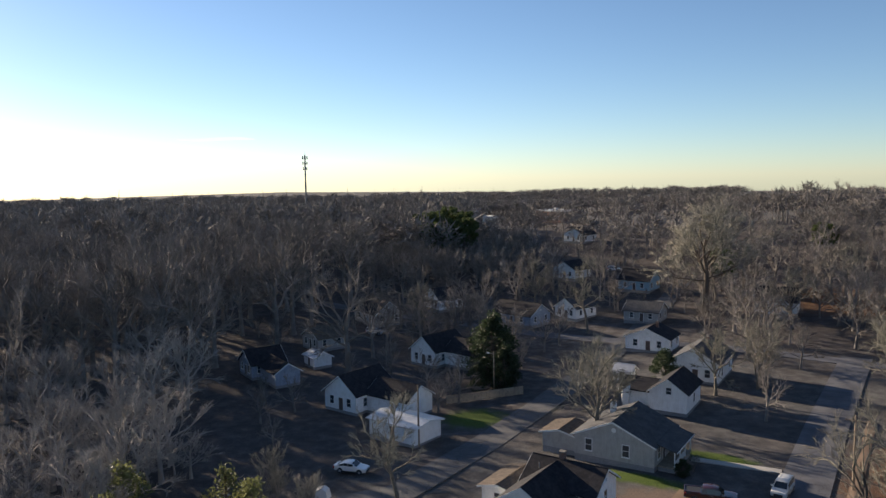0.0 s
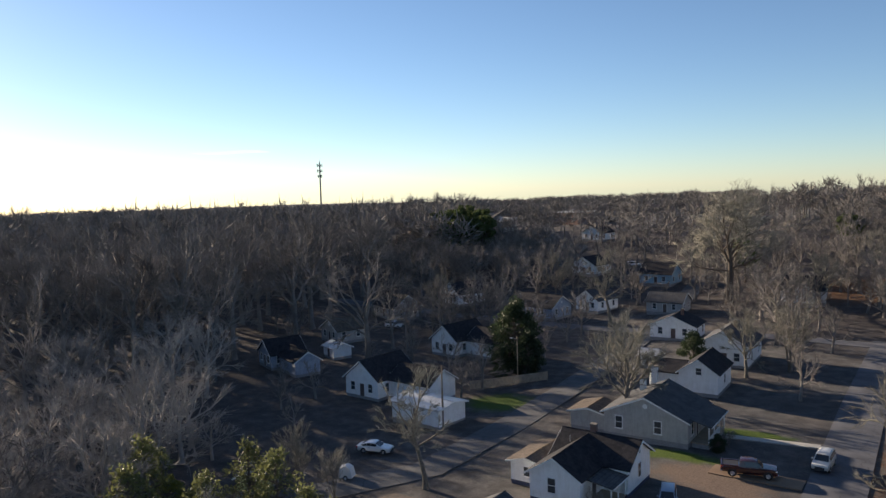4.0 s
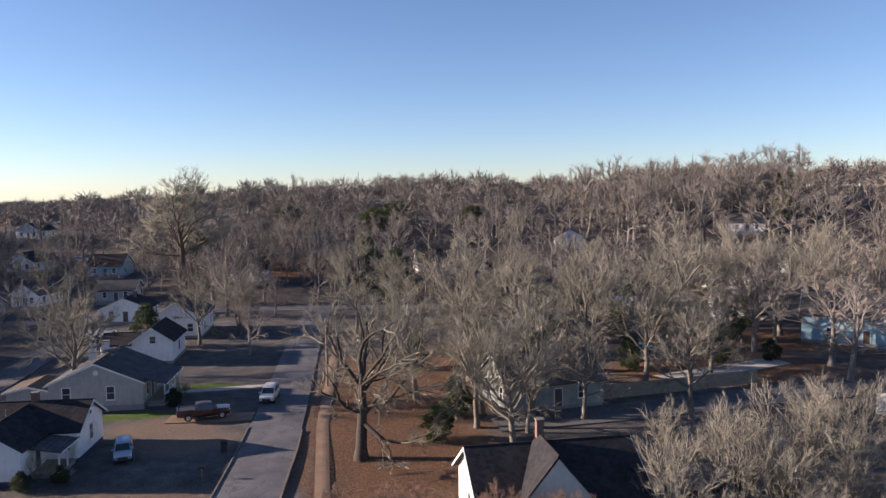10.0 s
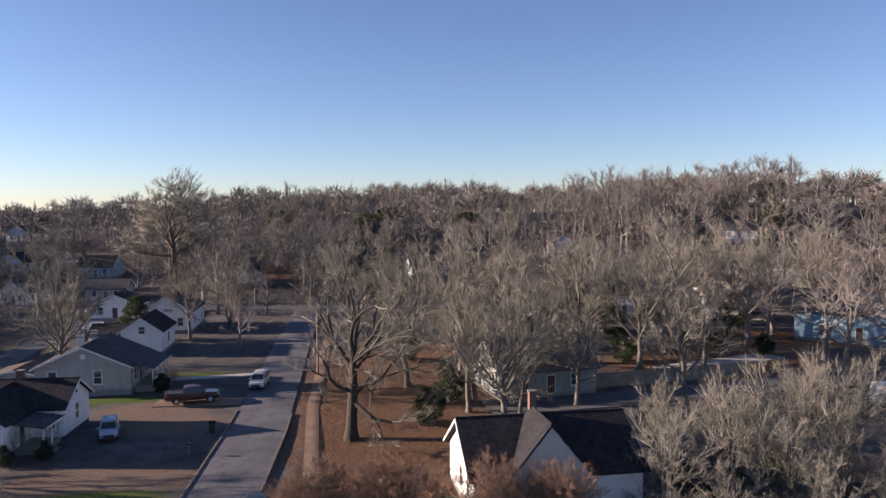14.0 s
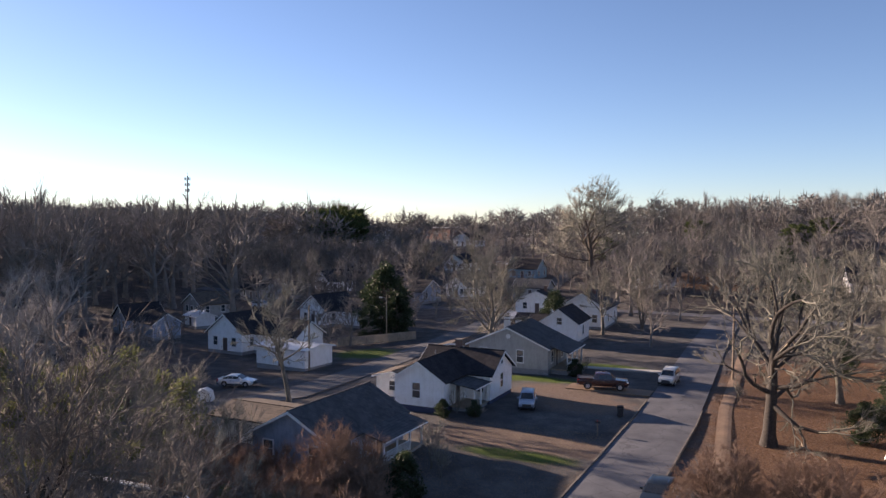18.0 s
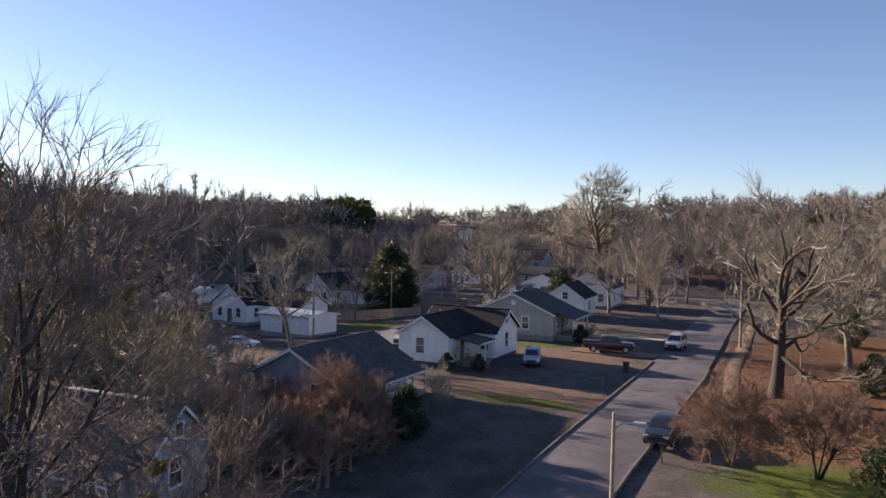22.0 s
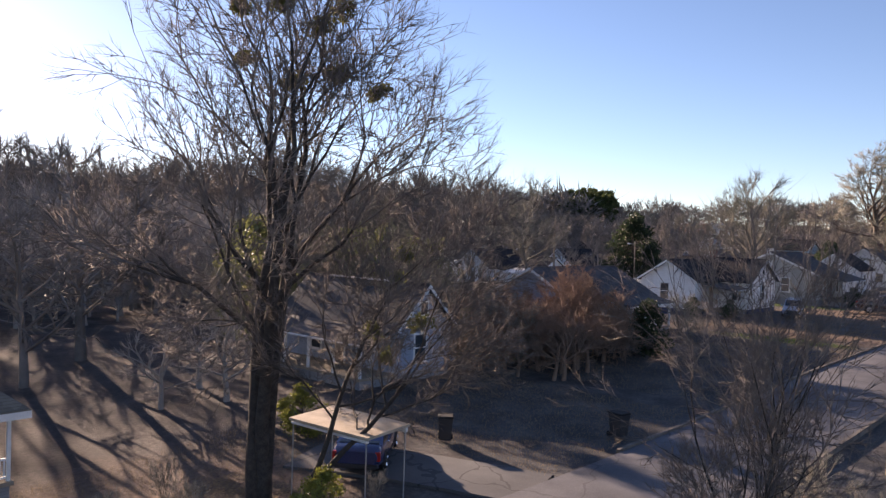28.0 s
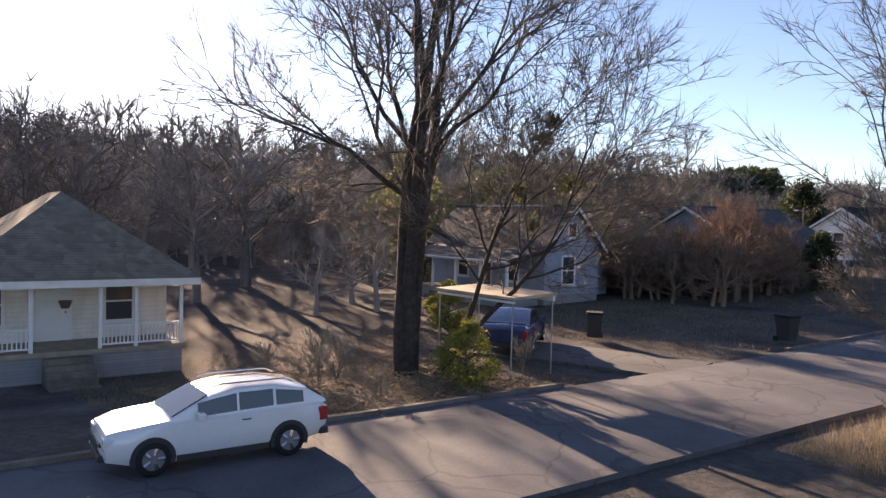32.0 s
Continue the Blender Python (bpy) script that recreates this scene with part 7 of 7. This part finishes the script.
def picket_run(points, height, label, wire_mesh=False):
    e = thing("fence", points[0][0], points[0][1], 0, 0, label, "fence")
    ox, oy = points[0]
    for (ax, ay), (bx, by) in zip(points, points[1:]):
        L = math.hypot(bx - ax, by - ay)
        n = max(1, int(L / (2.4 if wire_mesh else 1.8)))
        for i in range(n + 1):
            u = i / n
            x, y = ax + (bx - ax) * u, ay + (by - ay) * u
            z = ground_z(x, y)
            part("post", Geo().tube([(x - ox, y - oy, z - 0.3), (x - ox, y - oy, z + height)], [0.035 if wire_mesh else 0.06] * 2, 6), M_STEEL if wire_mesh else M_FENCE, e)
        za, zb = ground_z(ax, ay), ground_z(bx, by)
        for k in ((height - 0.03,) if wire_mesh else (0.35, height - 0.2)):
            part("rail", Geo().tube([(ax - ox, ay - oy, za + k), (bx - ox, by - oy, zb + k)], [0.03, 0.03], 5), M_STEEL if wire_mesh else M_FENCE, e)
        if wire_mesh:
            g = Geo()
            for i in range(int(L / 0.16)):
                for s in (-1, 1):
                    u = i * 0.16 / L
                    v = min(1, max(0, u + s * height / L))
                    x0, y0, x1, y1 = ax + (bx - ax) * u, ay + (by - ay) * u, ax + (bx - ax) * v, ay + (by - ay) * v
                    g.tube([(x0 - ox, y0 - oy, ground_z(x0, y0)), (x1 - ox, y1 - oy, ground_z(x1, y1) + height)], [0.004, 0.004], 3, False)
            part("mesh", g, M_STEEL, e, "chain-link mesh")
        else:
            m = int(L / 0.2)
            for i in range(m):
                u = (i + 0.5) / m
                x, y = ax + (bx - ax) * u, ay + (by - ay) * u
                z = ground_z(x, y)
                dx, dy = (bx - ax) / L * 0.085, (by - ay) / L * 0.085
                g = Geo().add([(x - ox - dx, y - oy - dy, z + 0.05), (x - ox + dx, y - oy + dy, z + 0.05), (x - ox + dx, y - oy + dy, z + height), (x - ox - dx, y - oy - dy, z + height)], [(0, 1, 2, 3)])
                g = Geo().loft([[(p[0] + dy * 0.3, p[1] - dx * 0.3, p[2]) for p in g.v], [(p[0] - dy * 0.3, p[1] + dx * 0.3, p[2]) for p in g.v]])
                part("picket", g, M_FENCE, e)
    return e


picket_run([(-66.5, 106.0), (-57.0, 116.5)], 1.5, "weathered board fence along the back street")
picket_run([(28.0, 83.5), (39.5, 85.4), (51.0, 87.5)], 1.8, "dark weathered board fence beyond the side street")
picket_run([(-5.4, 39.4), (3.2, 41.2), (9.5, 42.0)], 1.1, "low chain-link fence round the green lawn", True)


def carport(x, y, turn, label):
    e = thing("carport", x, y, ground_z(x, y), turn, label, "carport")
    part("roof", Geo().slab([(-1.8, -1.0, 2.44), (1.8, -1.0, 2.44), (1.8, 1.0, 2.52), (-1.8, 1.0, 2.52)], 0.09), M_RUSTY, e, "sagging tan sheet roof")
    for u in (-1.68, 1.68):
        for v in (-0.9, 0.9):
            part("post", Geo().tube([(u, v, -0.2), (u, v, 2.4)], [0.024, 0.024], 6), M_STEEL, e)
    for v in (-0.9, 0.9):
        part("beam", Geo().soft_box(-1.75, v - 0.05, 2.24, 1.75, v + 0.05, 2.33 + (0.1 if v > 0 else -0.02), 0.015), M_TRIM, e)


carport(-19.95, 15.5, 4, "open carport with tan sheet roof and thin white posts")


def bin_cart(x, y, turn, label):
    e = thing("wheelie_bin", x, y, ground_z(x, y), turn, label, "bin")
    part("body", Geo().loft([[(-0.24, -0.26, 0.08), (0.24, -0.26, 0.08), (0.24, 0.26, 0.08), (-0.24, 0.26, 0.08)], [(-0.3, -0.34, 0.98), (0.3, -0.34, 0.98), (0.3, 0.34, 0.98), (-0.3, 0.34, 0.98)]]), M_PLASTIC, e)
    part("lid", Geo().soft_box(-0.33, -0.37, 0.98, 0.33, 0.4, 1.08, 0.04), M_BLACK, e)
    for s in (-1, 1):
        part("wheel", Geo().tube([(s * 0.3, 0.3, 0.12), (s * 0.24, 0.3, 0.12)], [0.12, 0.12], 10), M_BLACK, e)


bin_cart(-16.9, 28.0, 80, "dark wheeled bin at the lawn's edge")
bin_cart(-14.0, 72.6, 10, "dark wheeled bin at the kerb")
bin_cart(-21.8, 22.4, 40, "dark bin on the lawn")


def mailbox(x, y, turn):
    e = thing("mailbox", x, y, ground_z(x, y), turn, "dark mailbox on a wooden post at the roadside", "mailbox")
    part("post", Geo().soft_box(-0.05, -0.05, -0.3, 0.05, 0.05, 1.0, 0.01), M_POLE, e)
    ring = [(0.11 * math.cos(a), 0.11 * math.sin(a)) for a in [math.pi * k / 8 for k in range(9)]]
    sec = [(-0.11, -0.12)] + [(p[0], p[1]) for p in ring[::-1]] + [(0.11, -0.12)]
    part("box", Geo().loft([[(s, p[0], 1.13 + p[1]) for p in sec] for s in (-0.25, 0.25)]), M_PLASTIC, e)
    part("flag", Geo().box(0.0, 0.115, 1.15, 0.03, 0.125, 1.35), M_TAIL, e)


mailbox(-7.4, 47.6, 0)
mailbox(-14.9, 66.0, 180)


def shed(x, y, turn, label):
    """A white barn-roofed shed."""
    e = thing("shed", x, y, ground_z(x, y), turn, label, "shed")
    sec = [(-1.9, 0), (1.9, 0), (1.9, 2.0), (1.35, 2.8), (0, 3.3), (-1.35, 2.8), (-1.9, 2.0)]
    part("wall", Geo().loft([[(p[0], y0, p[1]) for p in sec] for y0 in (0, 5.4)]), M_WHITE, e)
    for a, b in zip(sec[2:], sec[3:]):
        part("roof", Geo().slab([(a[0] * 1.04, -0.15, a[1] + 0.06), (a[0] * 1.04, 5.55, a[1] + 0.06), (b[0] * 1.04, 5.55, b[1] + 0.06), (b[0] * 1.04, -0.15, b[1] + 0.06)], 0.08), M_DARK_ROOF, e)
    part("door", Geo().soft_box(-0.8, -0.06, 0.1, 0.8, 0.02, 1.95, 0.015), M_TRIM, e)
    window(e, "S", (0, 0, 2.2), 0.4, 0.5, divided=False)


shed(79.4, 31.4, -20, "white barn-roofed storage shed")


def covered(x, y, turn, l, w, h, material, label, category):
    e = thing("covered_trailer", x, y, ground_z(x, y), turn, label, category)
    part("cover", Geo().loft([[(-l / 2, -w / 2, 0.3), (-l / 2, w / 2, 0.3), (-l / 2 + 0.1, w / 2 - 0.1, h * 0.8), (-l / 2 + 0.1, 0, h * 0.9), (-l / 2 + 0.1, -w / 2 + 0.1, h * 0.8)],
                              [(0, -w / 2, 0.3), (0, w / 2, 0.3), (0, w / 2 - 0.15, h * 0.95), (0, 0, h), (0, -w / 2 + 0.15, h * 0.95)],
                              [(l / 2, -w / 2, 0.3), (l / 2, w / 2, 0.3), (l / 2 - 0.2, w / 2 - 0.1, h * 0.75), (l / 2 - 0.2, 0, h * 0.85), (l / 2 - 0.2, -w / 2 + 0.1, h * 0.75)]]), material, e)
    for sd in (-1, 1):
        wheel(e, 0, sd * (w / 2 + 0.02), 0.3, 0.2)


covered(58.8, 71.5, -38, 5.2, 2.2, 2.6, M_TARP, "white covered trailer between bare shrubs", "trailer")
covered(-58.9, 65.0, 20, 1.6, 1.4, 1.8, M_TARP, "small white covered box by the back street", "trailer")

# leaf litter and dry stalks at the near verge
r1 = np.random.default_rng(8)


def litter(name, area, count, size, material, label):
    x0, x1, y0, y1 = area
    p = np.stack([r1.uniform(x0, x1, count), r1.uniform(y0, y1, count)], 1)
    z = land(p[:, 0], p[:, 1])
    a = r1.uniform(0, 6.28, count)
    s = size * r1.uniform(0.5, 1.3, count)
    d = np.stack([np.cos(a), np.sin(a)], 1) * s[:, None]
    n = np.stack([-np.sin(a), np.cos(a)], 1) * s[:, None] * 0.5
    v = np.stack([np.c_[p - d, z + 0.03], np.c_[p + n, z + 0.03 + s * 0.4], np.c_[p + d, z + 0.05], np.c_[p - n, z + 0.03 + s * 0.3]], 1).reshape(-1, 3)
    o = 4 * np.arange(count)[:, None]
    ob = new(name, raw_mesh(name, v, np.concatenate([o + np.array([[0, 1, 2]]), o + np.array([[0, 2, 3]])]), material))
    tagged(ob, label, "leaf litter" if "leaf" in name else "grass", kind="stuff")


def stalks(name, area, count, height, material, label, keep=lambda p: np.ones(len(p), bool)):
    x0, x1, y0, y1 = area
    p = np.stack([r1.uniform(x0, x1, count), r1.uniform(y0, y1, count)], 1)
    p = p[keep(p)]
    w = Wood(77)
    b = np.c_[p, land(p[:, 0], p[:, 1]) - 0.02]
    v = np.stack([r1.normal(0, 0.3, len(p)), r1.normal(0, 0.3, len(p)), r1.uniform(0.5, 1.2, len(p))], 1) * height
    w.spikes(1, b, v, np.full(len(p), 0.006))
    ob = new(name, raw_mesh(name, w.v[1][0], w.t[1][0], material))
    tagged(ob, label, "grass", kind="stuff")


litter("leaf_litter", (-25.5, -16.4, 5.5, 15.0), 9000, 0.07, M_DRY_STALK, "dry leaves strewn under the great tree")
litter("leaf_litter", (-6, 10, 52, 100), 14000, 0.09, M_RUST_TWIG, "rust-brown leaves under the old verge tree")
stalks("dry_grass", (-30, -16.3, 4, 34), 26000, 0.14, M_DRY_STALK, "short dry grass on the lawns", lambda p: ~((np.abs(p[:, 0] + 19) < 4) & (np.abs(p[:, 1] - 19) < 2.6)))
stalks("tall_dry_grass", (-9.6, -3.5, 14.6, 26), 5200, 0.6, M_DRY_STALK, "tall dry grass round the slender tree")
stalks("dry_grass", (-30, -14.2, 36, 66), 22000, 0.13, M_DRY_STALK, "short dry grass on the front lawns")


# a thin streak of cloud, far off and high; emission stands in for sunlight on it
def cloud_streak(x, y, z, length, turn):
    m, t, b = nodes_of("glowing_thin_cloud")
    co = coords(t)
    thin, seen, both = t.nodes.new("ShaderNodeBsdfTransparent"), t.nodes.new("ShaderNodeEmission"), t.nodes.new("ShaderNodeMixShader")
    seen.inputs["Color"].default_value = (1, 1, 1, 1)
    link(t, calc(t, "MULTIPLY", ramp_fac(t, noise_at(t, co, 0.015), 0.2, 0.6), 0.5), both.inputs[0])
    link(t, thin.outputs[0], both.inputs[1])
    link(t, seen.outputs[0], both.inputs[2])
    link(t, both.outputs[0], t.nodes["Material Output"].inputs["Surface"])
    rings = []
    for i in range(17):
        u = -1 + i / 8
        r = math.sqrt(max(0.0004, 1 - u * u))
        rings.append([(u * length / 2, 40 * r * math.cos(k * math.pi / 5), 7 * r * math.sin(k * math.pi / 5) + 3 * math.sin(3 * u)) for k in range(10)])
    ob = part("cloud", Geo().loft(rings), m, shade=True, at=pose(x, y, z, 0, 0, turn))
    tagged(ob, "thin pale streak of high cloud", "cloud", kind="structure")


cloud_streak(-2250, 1985, 200, 300, 45)
